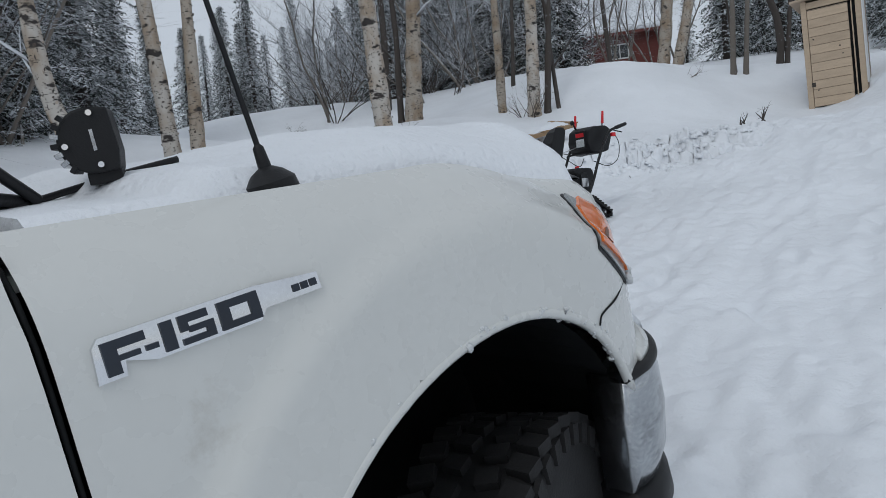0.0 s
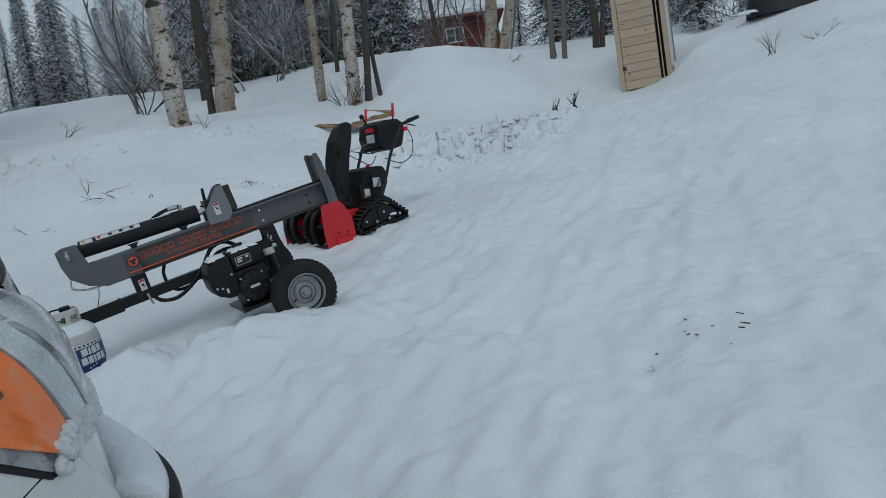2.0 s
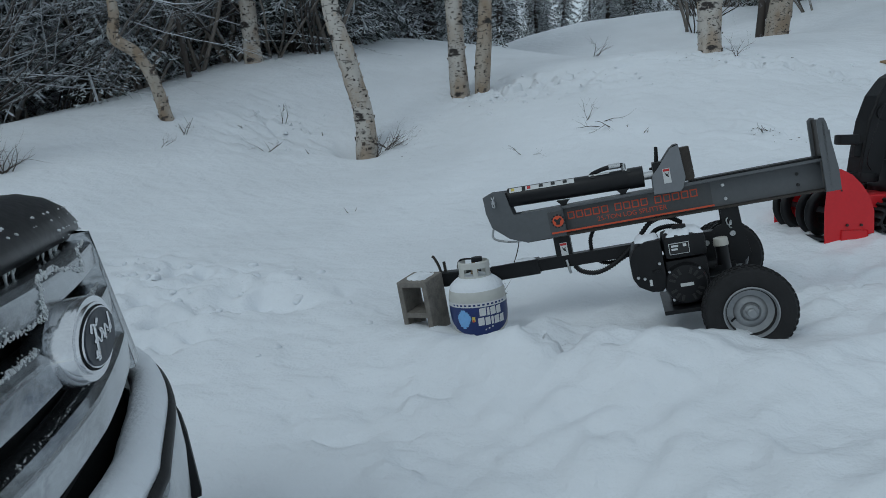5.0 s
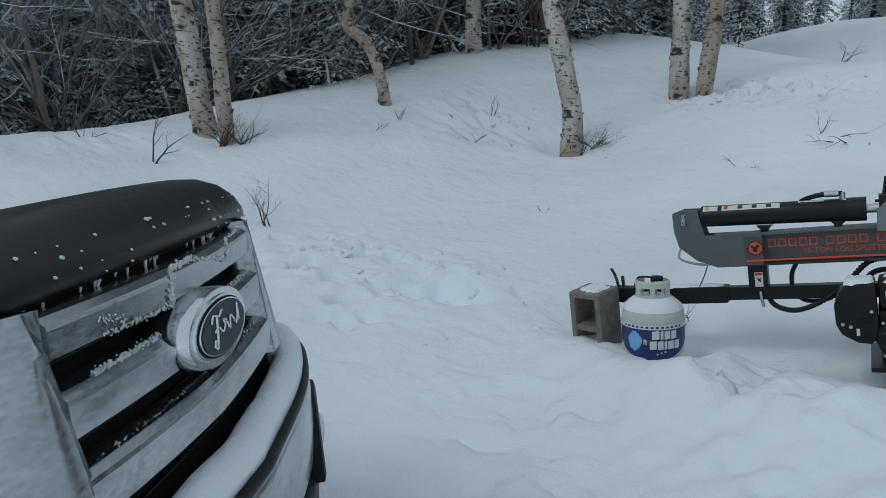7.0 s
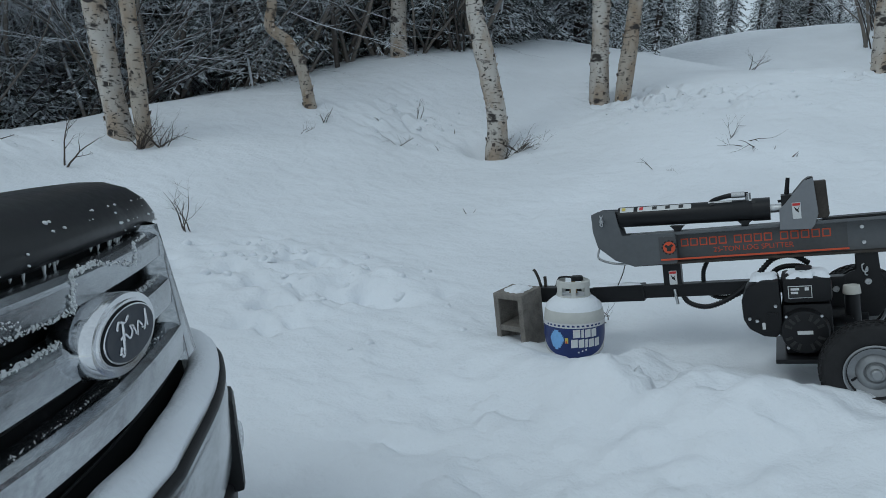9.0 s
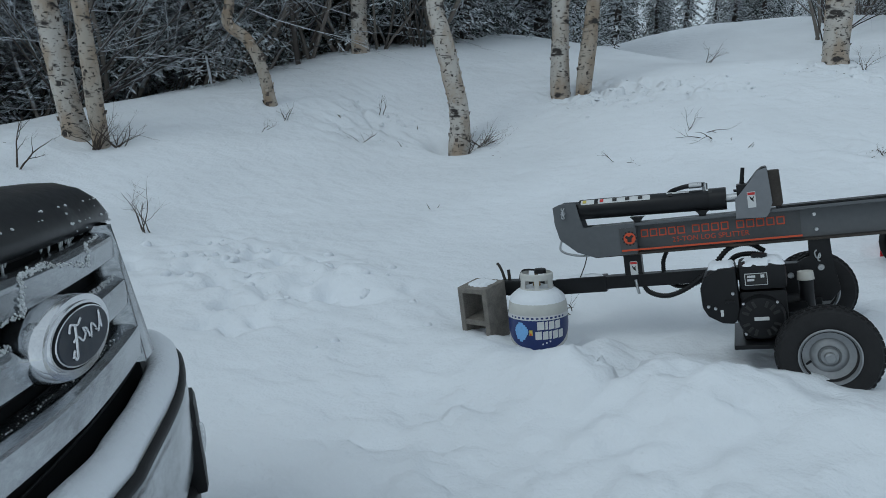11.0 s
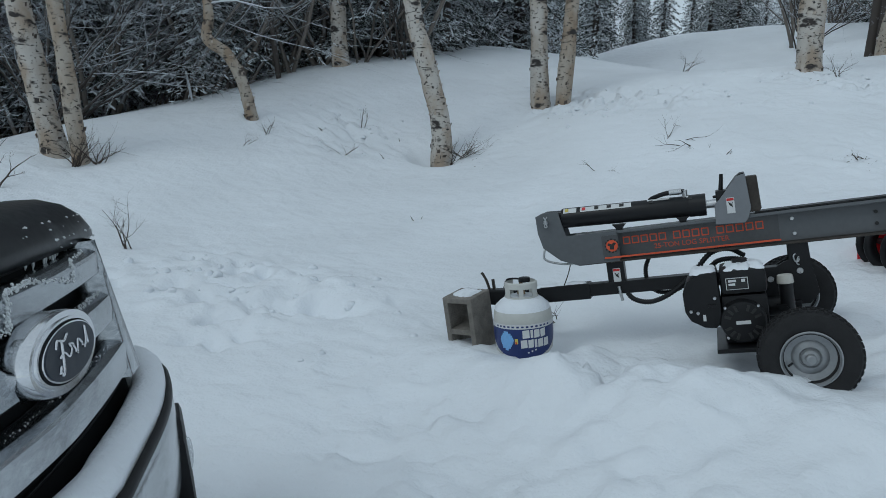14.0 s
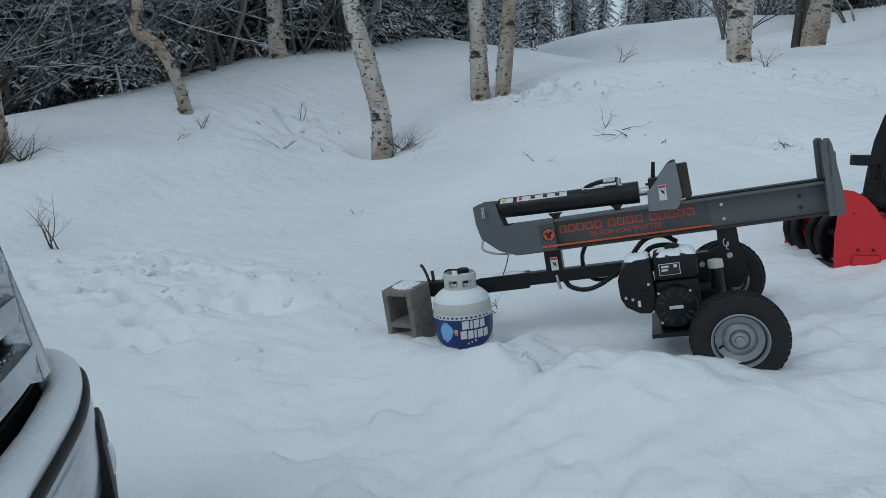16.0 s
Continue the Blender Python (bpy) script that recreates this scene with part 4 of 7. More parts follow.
tagged(raw("icicle", v, f, ICE, deflector), "short icicles under the deflector's lip", kind="stuff")


# grille: dark backing, three chrome bars that run into side frames, emblem
def grille_y(x, z):
    return -.028 - .15 * x * x - .10 * (z - .93)


grille = part("grille", bmesh.new(), BLACK, truck, "chrome three-bar grille over a black backing")
v = [(x, grille_y(x, z) - .045, z) for z in (.74, 1.0, 1.25) for x in [-.62 + .062 * i for i in range(21)]]
f = [(j * 21 + i, j * 21 + i + 1, (j + 1) * 21 + i + 1, (j + 1) * 21 + i) for j in range(2) for i in range(20)]
raw("backing", v, f, VOID, grille)
for k in range(13):
    z = .84 + .030 * k
    v, f = [], []
    tube(v, f, [Vector((x, grille_y(x, z) - .034, z)) for x in [-.6 + .06 * i for i in range(21)]], .0035, 5)
    raw("mesh_slat", v, f, BLACK, grille)
BAR_X = .405


def bar(z0, z1, proud=.026, lean=0.0):
    """A broad chrome bar: a flat face with a turned-over top edge and a shadow step below."""
    v, f, n = [], [], 40
    ring = [(z0, -.03), (z0 + .001, proud * .55), (z0 + .006, proud * .80), (z0 + .010, proud * .82), (z1 - .020, proud), (z1 - .012, proud * .98), (z1 - .003, proud * .45), (z1, -.005), (z1, -.03)]
    m = len(ring)
    for i in range(n + 1):
        x = -BAR_X + 2 * BAR_X * i / n
        v += [Vector((x, grille_y(x, a) + b, a + lean * abs(x))) for a, b in ring]
    f = [(i * m + k, i * m + (k + 1) % m, (i + 1) * m + (k + 1) % m, (i + 1) * m + k) for i in range(n) for k in range(m)] + [tuple(range(m))[::-1], tuple(n * m + k for k in range(m))]
    return raw("bar", v, f, CHROME, grille, smooth=False)


BARS = ((1.124, 1.188, .010), (1.010, 1.083, .012), (.884, .962, .030))
for z0, z1, lean in BARS:
    bar(z0, z1, lean=lean)
for side in (1, -1):
    # the upright frame at the bars' ends, broad at its foot, turned back at its outer edge
    v, k_n = [], 16
    for k in range(k_n + 1):
        z = .880 + .325 * k / k_n
        wide = 1 - .14 * (z - .88) / .32
        inner = .385 + .030 * (z - .88) / .32
        rows = ((inner, -.034), (inner + .004, .024), (inner + .018, .026), (.470 * wide + .01, .030), (.495 * wide, .024), (.545 * wide, .006), (.600 * wide, -.030), (.632 * wide, -.090))
        v += [Vector((side * x, grille_y(x, z) + b, z)) for x, b in rows]
    f = [(k * 8 + i, k * 8 + i + 1, k * 8 + 9 + i, k * 8 + 8 + i) for k in range(k_n) for i in range(7)]
    raw("side_frame", v, f if side < 0 else [q[::-1] for q in f], CHROME, grille, "broad chrome frame at the bars' ends")


def oval(bm, a, b, y0, y1, z, seg=56, round_=0.0):
    rows = [(1.0, y0), (1.0, y1 - round_), (1 - round_ * .9, y1 - round_ * .35), (1 - round_ * 2.5, y1)]
    rings = [[bm.verts.new((a * k * math.cos(2 * math.pi * i / seg), y, z + b * k * math.sin(2 * math.pi * i / seg))) for i in range(seg)] for k, y in rows]
    for p, q in zip(rings, rings[1:]):
        for i in range(seg):
            bm.faces.new((p[i], p[(i + 1) % seg], q[(i + 1) % seg], q[i]))
    bm.faces.new(rings[-1])
    return bm


emblem = part("emblem", oval(bmesh.new(), .150, .072, -.06, .014, 1.058, round_=.020), BRIGHT, grille, "chrome oval emblem with a dark blue field", smooth=True, sharp=50)
part("emblem_ring", oval(bmesh.new(), .128, .058, -.01, .018, 1.058, round_=.008), BRIGHT, emblem, smooth=True, sharp=50)
part("emblem_groove", oval(bmesh.new(), .117, .0520, -.01, .0195, 1.058, round_=.002), VOID, emblem)
part("emblem_rim", oval(bmesh.new(), .112, .0490, -.01, .0225, 1.058, round_=.003), BRIGHT, emblem)
part("emblem_field", oval(bmesh.new(), .107, .0460, -.01, .0245, 1.058, round_=.002), BADGE_BLUE, emblem)
# the mark in the field: one tall bent stroke and a row of small waves
hose("script_stroke", [(.066, .026, 1.078), (.054, .026, 1.090), (.030, .026, 1.084), (.012, .026, 1.092)], .0028, BRIGHT, emblem, steps=6)
hose("script_stroke", [(.040, .026, 1.086), (.044, .026, 1.060), (.052, .026, 1.032), (.064, .026, 1.036), (.058, .026, 1.046)], .0034, BRIGHT, emblem, steps=6)
hose("script_wave", [(.056, .026, 1.060), (.036, .026, 1.064), (.018, .026, 1.052), (.004, .026, 1.062), (.012, .026, 1.072), (-.004, .026, 1.068), (-.016, .026, 1.048), (-.026, .026, 1.070), (-.040, .026, 1.062), (-.050, .026, 1.050), (-.062, .026, 1.064), (-.066, .026, 1.086), (-.068, .026, 1.052)], .0026, BRIGHT, emblem, steps=6)
# snow caught on the bars: a bent ridge over the upper bar, crumbs along the edges
rnd = random.Random(31)
v, f = [], []


def crumbs(x0, z0, x1, z1, count, spread, size, proud=.026):
    for i in range(count):
        t = rnd.random()
        x, z = x0 + (x1 - x0) * t + rnd.gauss(0, spread), z0 + (z1 - z0) * t + rnd.gauss(0, spread)
        blob(v, f, Vector((x, grille_y(x, z) + proud + rnd.uniform(-.003, .002), z)), rnd.uniform(.35, 1) ** 1.5 * size * .8, Vector((rnd.uniform(-.4, .4), .7, rnd.uniform(0, .6))))


for row in ((.10, 1.126, .070, 1.186, 190, .0035, .0045), (.07, 1.188, -.02, 1.188, 150, .003, .004), (-.02, 1.186, -.20, 1.152, 170, .0025, .0035), (-.20, 1.152, -.225, 1.190, 130, .0035, .0045), (-.225, 1.19, -.31, 1.196, 60, .002, .003),
            (.30, 1.136, .10, 1.127, 200, .0025, .0030), (.30, 1.160, .24, 1.142, 60, .004, .003), (.33, 1.086, .10, 1.084, 420, .0035, .0040, .012), (-.18, 1.088, -.38, 1.090, 160, .003, .0035, .012), (.36, .972, -.36, .972, 140, .0025, .0025, .010)):
    crumbs(*row)
tagged(raw("caught_snow", v, f, ICE, grille), "crumbs of snow caught on the bars", kind="stuff")

# bumper, its black trim, the snow on it, fog lamps
OUTB = glide([(.985, -.40, 0), (.988, -.32, 0), (.945, -.220, 0), (.85, -.125, 0), (.69, -.050, 0), (.4, .020, 0), (0, .055, 0)], 10)
RING = OUTB + [Vector((-p.x, p.y, 0)) for p in OUTB[-2::-1]]


def sweep(name, profile, mat, parent, label="", ring=RING, jitter=0.0):
    """A rail drawn along the bumper's outline; profile rows (out, z)."""
    v, f, m = [], [], len(profile)
    for i, p in enumerate(ring):
        d = (ring[min(i + 1, len(ring) - 1)] - ring[max(i - 1, 0)]).normalized()
        nrm = Vector((d.y, -d.x, 0)) if d.length else Vector((0, 1, 0))
        for a, z in profile:
            q = p + nrm * a
            w = jitter * (noise.noise(Vector((q.x * 7, q.y * 7, z * 9))) + .5 * noise.noise(Vector((q.x * 25, q.y * 25, z * 20)))) if jitter else 0
            v.append(Vector((q.x, q.y, z + w)))
    k = len(ring)
    f = [(i * m + j, (i + 1) * m + j, (i + 1) * m + (j + 1) % m, i * m + (j + 1) % m) for i in range(k - 1) for j in range(m)] + [tuple(range(m)), tuple((k - 1) * m + j for j in reversed(range(m)))]
    return raw(name, v, f, mat, parent, label)


bumper = sweep("bumper", [(-.09, 0.770), (-.004, 0.772), (.012, 0.763), (.020, 0.735), (.022, 0.655), (.012, 0.565), (-.01, 0.510), (-.03, 0.495), (-.09, 0.495)], CHROME, truck, "chrome front bumper streaked with road dirt")
sweep("trim", [(-.03, .760), (.016, .762), (.023, .767), (.022, .778), (.013, .785), (-.03, .784)], BLACK, bumper, "black trim on the bumper's edge")
sweep("valance", [(-.12, 0.505), (-.012, 0.503), (.006, 0.485), (.01, 0.435), (-.02, 0.395), (-.12, 0.395)], BLACK, bumper, "black lower valance")
cap = [p for p in RING if p.y > -.17]
cover = sweep("bumper_filler", [(-.062, 0.780), (-.058, 0.813), (-.040, 0.824), (-.012, 0.818), (.006, 0.796), (.008, 0.780)], PAINT, truck, "white filler panel between grille and bumper", ring=[p for p in RING if p.y > -.33])
tagged(sweep("bumper_snow", [(-.070, 0.803), (-.066, 0.826), (-.052, 0.840), (-.030, 0.841), (-.010, 0.832), (.008, 0.808), (.010, 0.792), (-.03, 0.805)], LOOSE_SNOW, truck, "snow lying on the bumper", ring=cap, jitter=.007), kind="stuff")
for side in (1, -1):
    fog = part("fog_lamp", prismed([(.50, 0.505), (.52, 0.695), (.58, 0.735), (.74, 0.725), (.78, 0.675), (.76, 0.505)], -.02, .075, bevel=.02), BLACK, bumper, "fog lamp in a black bezel", smooth=True)
    for vert in fog.data.vertices:
        vert.co.x *= side
        vert.co.y -= .28 * (abs(vert.co.x) - .5) + .035
        vert.co.z -= .04
    part("fog_lens", cyled((side * .635, -.06, .565), (side * .635, .002, .565), .048, .046, 28), LENS, fog)

# wheels
def road_wheel(x, y, z, side, steer=0.0):
    w = part("wheel", lathed([(.215, -.115), (.235, -.13), (.355, -.135), (.378, -.125), (.389, -.10), (.389, .10), (.378, .125), (.355, .135), (.235, .13), (.215, .115), (.205, 0), (.215, -.115)], (x, y, z), (1, 0, 0), 64), RUBBER, truck, "off-road tyre with deep tread", smooth=True)
    bm = bmesh.new()
    for k in range(36):
        a = 2 * math.pi * k / 36
        for row, (c, wd, ln, sk) in enumerate(((-.105, .055, .046, .5), (-.04, .048, .040, -.4), (.04, .048, .040, .4), (.105, .055, .046, -.5))):
            aa = a + (math.pi / 36 if row % 2 else 0)
            mm = Matrix.Translation((x, y, z)) @ Matrix.Rotation(aa, 4, "X") @ Matrix.Translation((c, 0, .394)) @ Matrix.Rotation(sk * .5, 4, "Z")
            box(bm, -wd / 2, wd / 2, -ln / 2, ln / 2, -.012, .014, 0, mm)
        mm = Matrix.Translation((x, y, z)) @ Matrix.Rotation(a, 4, "X") @ Matrix.Translation((.137 * side, 0, .362))
        box(bm, -.006, .006, -.018, .018, -.022, .022, 0, mm)
    tagged(part("tread", bm, RUBBER, w, "tread blocks"), kind="stuff")
    part("rim", lathed([(.21, .12 * side), (.20, .06 * side), (.08, .05 * side), (.07, .09 * side), (.001, .09 * side)], (x, y, z), (1, 0, 0), 40), CHROME, w, "steel rim")
    shrink = Matrix.Translation((x, y, z)) @ Matrix.Rotation(radians(steer), 4, "Z") @ Matrix.Scale(.93, 4) @ Matrix.Translation((-x, -y, -z))
    for ob in (w, *w.children):
        ob.data.transform(shrink)
    return w


road_wheel(.85, WHEEL_Y + .135, .375, 1, 20)
road_wheel(-.85, WHEEL_Y + .135, .375, -1, 20)
road_wheel(.86, -4.5, .375, 1)
road_wheel(-.86, -4.5, .375, -1)
for side in (1, -1):
    v, f = [], []
    for i in range(25):
        w = radians(-20 + 220 * i / 24)
        for x in (1.025 if math.cos(w) < .3 else .955, .80, .46):
            r = ARCH + (.004 if x > .9 else .02)
            v.append((side * x, WHEEL_Y + r * math.cos(w) * (1.13 if math.cos(w) < 0 else 1.0), WHEEL_Z + r * math.sin(w)))
    f = [(i * 3 + k, i * 3 + k + 1, i * 3 + k + 4, i * 3 + k + 3) for i in range(24) for k in range(2)]
    o = len(v)
    v += [(side * .45, WHEEL_Y - .5, .2), (side * .45, WHEEL_Y + .5, .2), (side * .45, WHEEL_Y + .5, 1.05), (side * .45, WHEEL_Y - .5, 1.05)]
    f.append((o, o + 1, o + 2, o + 3))
    raw("wheel_well_liner", v, f, VOID, truck, "black wheel-well liner", smooth=False)
    part("suspension_arm", cyled((side * .46, WHEEL_Y, .47), (side * .74, WHEEL_Y, .41), .03, .03, 12), VOID, truck)

# doors, cab and bed behind the wings
for side in (1, -1):
    v, f = [], []
    rows, cols = 16, 30
    for j in range(rows + 1):
        z = .50 + (1.335 - .50) * j / rows
        for i in range(cols + 1):
            y = -3.65 + (-1.424 + 3.65) * i / cols
            p = skin(along(max(y, -2.09)), min(z, 1.30))
            v.append((side * p.x, y, z))
    f = [(j * (cols + 1) + i, j * (cols + 1) + i + 1, (j + 1) * (cols + 1) + i + 1, (j + 1) * (cols + 1) + i) for j in range(rows) for i in range(cols)]
    raw("door", v, f if side > 0 else [q[::-1] for q in f], PAINT, truck, "white cab door")
    part("sill", boxed(side * .85, side * 1.0, -3.8, -1.3, .43, .52, bevel=.02), BLACK, truck)
    v, f = [], []
    tube(v, f, [Vector((side * p.x, -1.418, p.z)) for p in (skin(along(-1.418), .52 + .05 * k, -.006) for k in range(17))], .0032, 6)
    raw("door_gap", v, f, VOID, truck)
    bed = part("bed_side", boxed(side * .95, side * 1.03, -5.5, -3.70, .62, 1.33, bevel=.03), PAINT, truck)
part("tailgate", boxed(-.94, .94, -5.53, -5.47, .62, 1.33, bevel=.02), PAINT, truck)
part("bed_floor", boxed(-.95, .95, -5.47, -3.70, .80, .85), BLACK, truck)
part("chassis", boxed(-.44, .44, -5.4, -.20, .45, .60, bevel=.02), VOID, truck)
part("engine_bay", boxed(-.43, .43, -1.36, -.22, .62, 1.15), VOID, truck)
part("firewall", boxed(-.92, .92, -1.44, -1.40, .50, 1.28), VOID, truck)
cab = bmesh.new()
lo = [cab.verts.new(c) for c in ((.93, -1.420, 1.330), (-.93, -1.420, 1.330), (-.93, -3.650, 1.330), (.93, -3.650, 1.330))]
hi = [cab.verts.new(c) for c in ((.70, -2.140, 1.990), (-.70, -2.140, 1.990), (-.72, -3.490, 2.010), (.72, -3.490, 2.010))]
for i in range(4):
    cab.faces.new((lo[i], lo[(i + 1) % 4], hi[(i + 1) % 4], hi[i]))
cab.faces.new(hi)
bmesh.ops.bevel(cab, geom=cab.edges[:], offset=.05, segments=3, profile=.5, affect="EDGES")
part("cab", cab, PAINT, truck, "white cab", smooth=True)
ws = bmesh.new()
ws.faces.new([ws.verts.new(c) for c in ((.84, -1.490, 1.405), (-.84, -1.490, 1.405), (-.655, -2.065, 1.930), (.655, -2.065, 1.930))])
bmesh.ops.solidify(ws, geom=ws.faces[:], thickness=-.012)
bmesh.ops.translate(ws, verts=ws.verts, vec=(0, .012, .012))
part("windshield", ws, GLASS, truck, "windshield")
for side in (1, -1):
    for y0, y1, t0, t1 in ((-1.70, -2.5, -2.22, -2.5), (-2.6, -3.45, -2.6, -3.38)):
        sw = bmesh.new()
        sw.faces.new([sw.verts.new((side * x, y, z)) for x, y, z in ((.925, y0, 1.40), (.925, y1, 1.40), (.757, t1, 1.90), (.757, t0, 1.90))])
        bmesh.ops.solidify(sw, geom=sw.faces[:], thickness=.012)
        part("side_window", sw, GLASS, truck)

# cowl, wiper, antenna and a round work lamp beside the hood
part("cowl", boxed(-.88, .88, -1.47, -1.36, 1.30, 1.335, bevel=.01), BLACK, truck)
wiper = hose("wiper", [(.66, -1.40, 1.362), (.63, -1.30, 1.366), (.60, -1.22, 1.374), (.60, -1.12, 1.385), (.60, -1.03, 1.392)], .006, BLACK, truck, "black wiper lying in snow")
hose("wiper_arm", [(.66, -1.40, 1.36), (.655, -1.37, 1.425), (.65, -1.34, 1.440), (.64, -1.30, 1.40), (.63, -1.27, 1.368)], .009, BLACK, wiper)
hose("wiper_blade", [(.74, -1.42, 1.375), (.68, -1.36, 1.385), (.62, -1.29, 1.372)], .010, BLACK, wiper)
hose("wiper_joint", [(.69, -1.40, 1.40), (.67, -1.37, 1.432), (.66, -1.345, 1.428)], .014, BLACK, wiper)
ant = part("antenna", lathed([(.040, -.012), (.038, .004), (.024, .018), (.010, .026), (.008, .055), (.0042, .06), (.0032, .75), (.0, .75)], (.888, -1.034, 1.322), (-.02, -.10, 1), 20), BLACK, truck, "black whip antenna", smooth=True)
lamp = part("work_lamp", prismed([(-.048 * math.sin(radians(a)) + .0, .05 * math.cos(radians(a))) for a in range(-8, 189, 14)] + [(.030, -.05), (.036, -.02), (.033, .045)], -.032, .032, bevel=.004), BLACK, truck, "black round work lamp with cooling fins")
LM = pose(.65, -1.175, 1.440, 0, 0, 62)
lamp.matrix_local = LM
for sx, sz in ((.008, .040), (-.036, -.003), (.006, -.038)):
    part("bolt", cyled((sx, -.034, sz), (sx, -.038, sz), .0052, .0045, 14), BRIGHT, lamp)
for k in range(7):
    a = radians(42 + 16 * k)
    part("fin", boxed(-.004, .004, -.034, .034, -.006, .006, bevel=.001, m=Matrix.Translation((-.050 * math.sin(a), 0, .051 * math.cos(a))) @ Matrix.Rotation(-a, 4, "Y")), CHROME if k in (2, 4, 5) else BLACK, lamp)
part("maker_mark", boxed(.001, .006, -.0335, -.0325, -.016, .016), CHROME, lamp)
part("lamp_bracket", boxed(-.02, .03, -.02, .02, -.066, -.046, bevel=.003), BLACK, lamp)

# ---- log splitter: x along its beam, y away from the lane, z up, from the beam's underside ----
GREY = material("grey_enamel", (0.115, 0.122, 0.13), 0.42, gloss=0.35, vary=0.1, scale=5, dirt=(0.07, 0.06, 0.055), dirt_amount=0.18, dirt_scale=6)
LIGHT_GREY = material("light_grey_enamel", (0.19, 0.20, 0.215), 0.4, gloss=0.35, vary=0.08, scale=6, dirt=(0.12, 0.11, 0.10), dirt_amount=0.12)
BLACK_STEEL = material("black_steel", (0.010, 0.0105, 0.012), 0.4, 0.0, gloss=0.3, vary=0.25, scale=8, dirt=(0.05, 0.05, 0.052), dirt_amount=0.2)
WORN_STEEL = material("worn_dark_steel", (0.055, 0.048, 0.042), 0.5, 0.6, vary=0.3, scale=10, dirt=(0.13, 0.10, 0.08), dirt_amount=0.35)
STEEL = material("bare_steel", (0.55, 0.56, 0.57), 0.3, 1.0, vary=0.1, scale=14)
DECAL_DARK = material("decal_ground", (0.075, 0.078, 0.082), 0.4, vary=0.15)
ORANGE = material("orange_print", (0.60, 0.085, 0.03), 0.5, vary=0.12, scale=20)
WHITE = material("white_label", (0.62, 0.63, 0.63), 0.5, vary=0.06, scale=30)
RED_PRINT = material("red_print", (0.50, 0.03, 0.03), 0.5)
YELLOW = material("yellow_label", (0.60, 0.48, 0.10), 0.5)
INK_AND_SHADE = material("black_print_and_shade", (0.02, 0.02, 0.02), 0.6)
RIM = material("galvanised_rim", (0.28, 0.29, 0.30), 0.42, 0.5, vary=0.12, scale=9, dirt=(0.12, 0.12, 0.12), dirt_amount=0.2)
CREAM = material("aged_cream_plastic", (0.50, 0.49, 0.45), 0.5, vary=0.1)

SPLIT = pose(-0.423, 5.431, 1.03, 0, -11.0, 18.54)
splitter = thing("log_splitter", "grey log splitter on wheels with a black hydraulic cylinder", "log splitter", SPLIT)


def snow_cap(name, x0, x1, y0, y1, z, parent, h=0.015, seed=1):
    """A low crust of snow on a flat top."""
    v, nx, ny = [], 14, 7
    for j in range(ny + 1):
        for i in range(nx + 1):
            u, w = i / nx, j / ny
            e = min(u, 1 - u) * nx / 2.5, min(w, 1 - w) * ny / 2.0
            k = min(1, min(e))
            jx = .12 * noise.noise(Vector((u * 5, w * 5, seed))) * (x1 - x0)
            jy = .18 * noise.noise(Vector((u * 5, w * 5, seed + 9))) * (y1 - y0)
            v.append((x0 + (x1 - x0) * u + jx, y0 + (y1 - y0) * w + jy, z - .003 + h * math.sqrt(k) * (1 + .5 * noise.noise(Vector((u * 7, w * 4, seed + 3)))) if k > 0 else z - .004))
    f = [(j * (nx + 1) + i, j * (nx + 1) + i + 1, (j + 1) * (nx + 1) + i + 1, (j + 1) * (nx + 1) + i) for j in range(ny) for i in range(nx)]
    return tagged(raw(name, v, f, LOOSE_SNOW, parent, "thin crust of snow"), kind="stuff")


beam = part("beam", boxed(-.20, 1.345, -.048, .058, .150, .165, bevel=.003), GREY, splitter, "grey steel I-beam")
part("web", boxed(-.20, 1.33, .0, .010, .010, .152), GREY, beam)
part("lower_flange", boxed(-.19, 1.345, -.048, .058, .0, .012, bevel=.003), WORN_STEEL, beam)
part("slide_rail", boxed(.70, 1.33, -.035, .045, .166, .176, bevel=.002), BLACK_STEEL, beam)
part("front_cheek", prismed([(-.385, .290), (-.345, .305), (-.26, .300), (-.245, .215), (-.235, .165), (.03, .165), (.03, .006), (-.19, .004), (-.28, .040), (-.365, .115), (-.384, .20)], -.056, -.048, bevel=.002), GREY, beam, "grey side cheek")
part("front_cheek", prismed([(-.385, .290), (-.345, .305), (-.26, .300), (-.245, .215), (-.235, .165), (.03, .165), (.03, .006), (-.19, .004), (-.28, .040), (-.365, .115), (-.384, .20)], .058, .066, bevel=.002), GREY, beam, "grey side cheek")
part("decal", boxed(.035, .80, -.004, -.001, .016, .146), DECAL_DARK, beam, "dark decal strip with orange print")
part("decal_ground", boxed(-.05, .035, -.060, -.057, .016, .146), DECAL_DARK, beam)
part("stripe", boxed(-.045, .80, -.0615, -.0600, .024, .033), ORANGE, beam)
gear = part("round_mark", cyled((-.0, -.0575, .090), (-.0, -.0625, .090), .030, .030, 32), ORANGE, beam, "orange round mark with a toothed black rim")
for k in range(12):
    a = 2 * math.pi * k / 12
    part("tooth", boxed(-.005, .005, -.0622, -.0572, .029, .038, m=Matrix.Translation((0, 0, .09)) @ Matrix.Rotation(a, 4, "Y")), INK_AND_SHADE, gear)
part("mark_fist", prismed([(-.012, .072), (.008, .070), (.010, .088), (.022, .100), (.012, .108), (-.002, .098), (-.016, .106), (-.024, .096), (-.012, .088)], -.0635, -.0625), INK_AND_SHADE, gear)
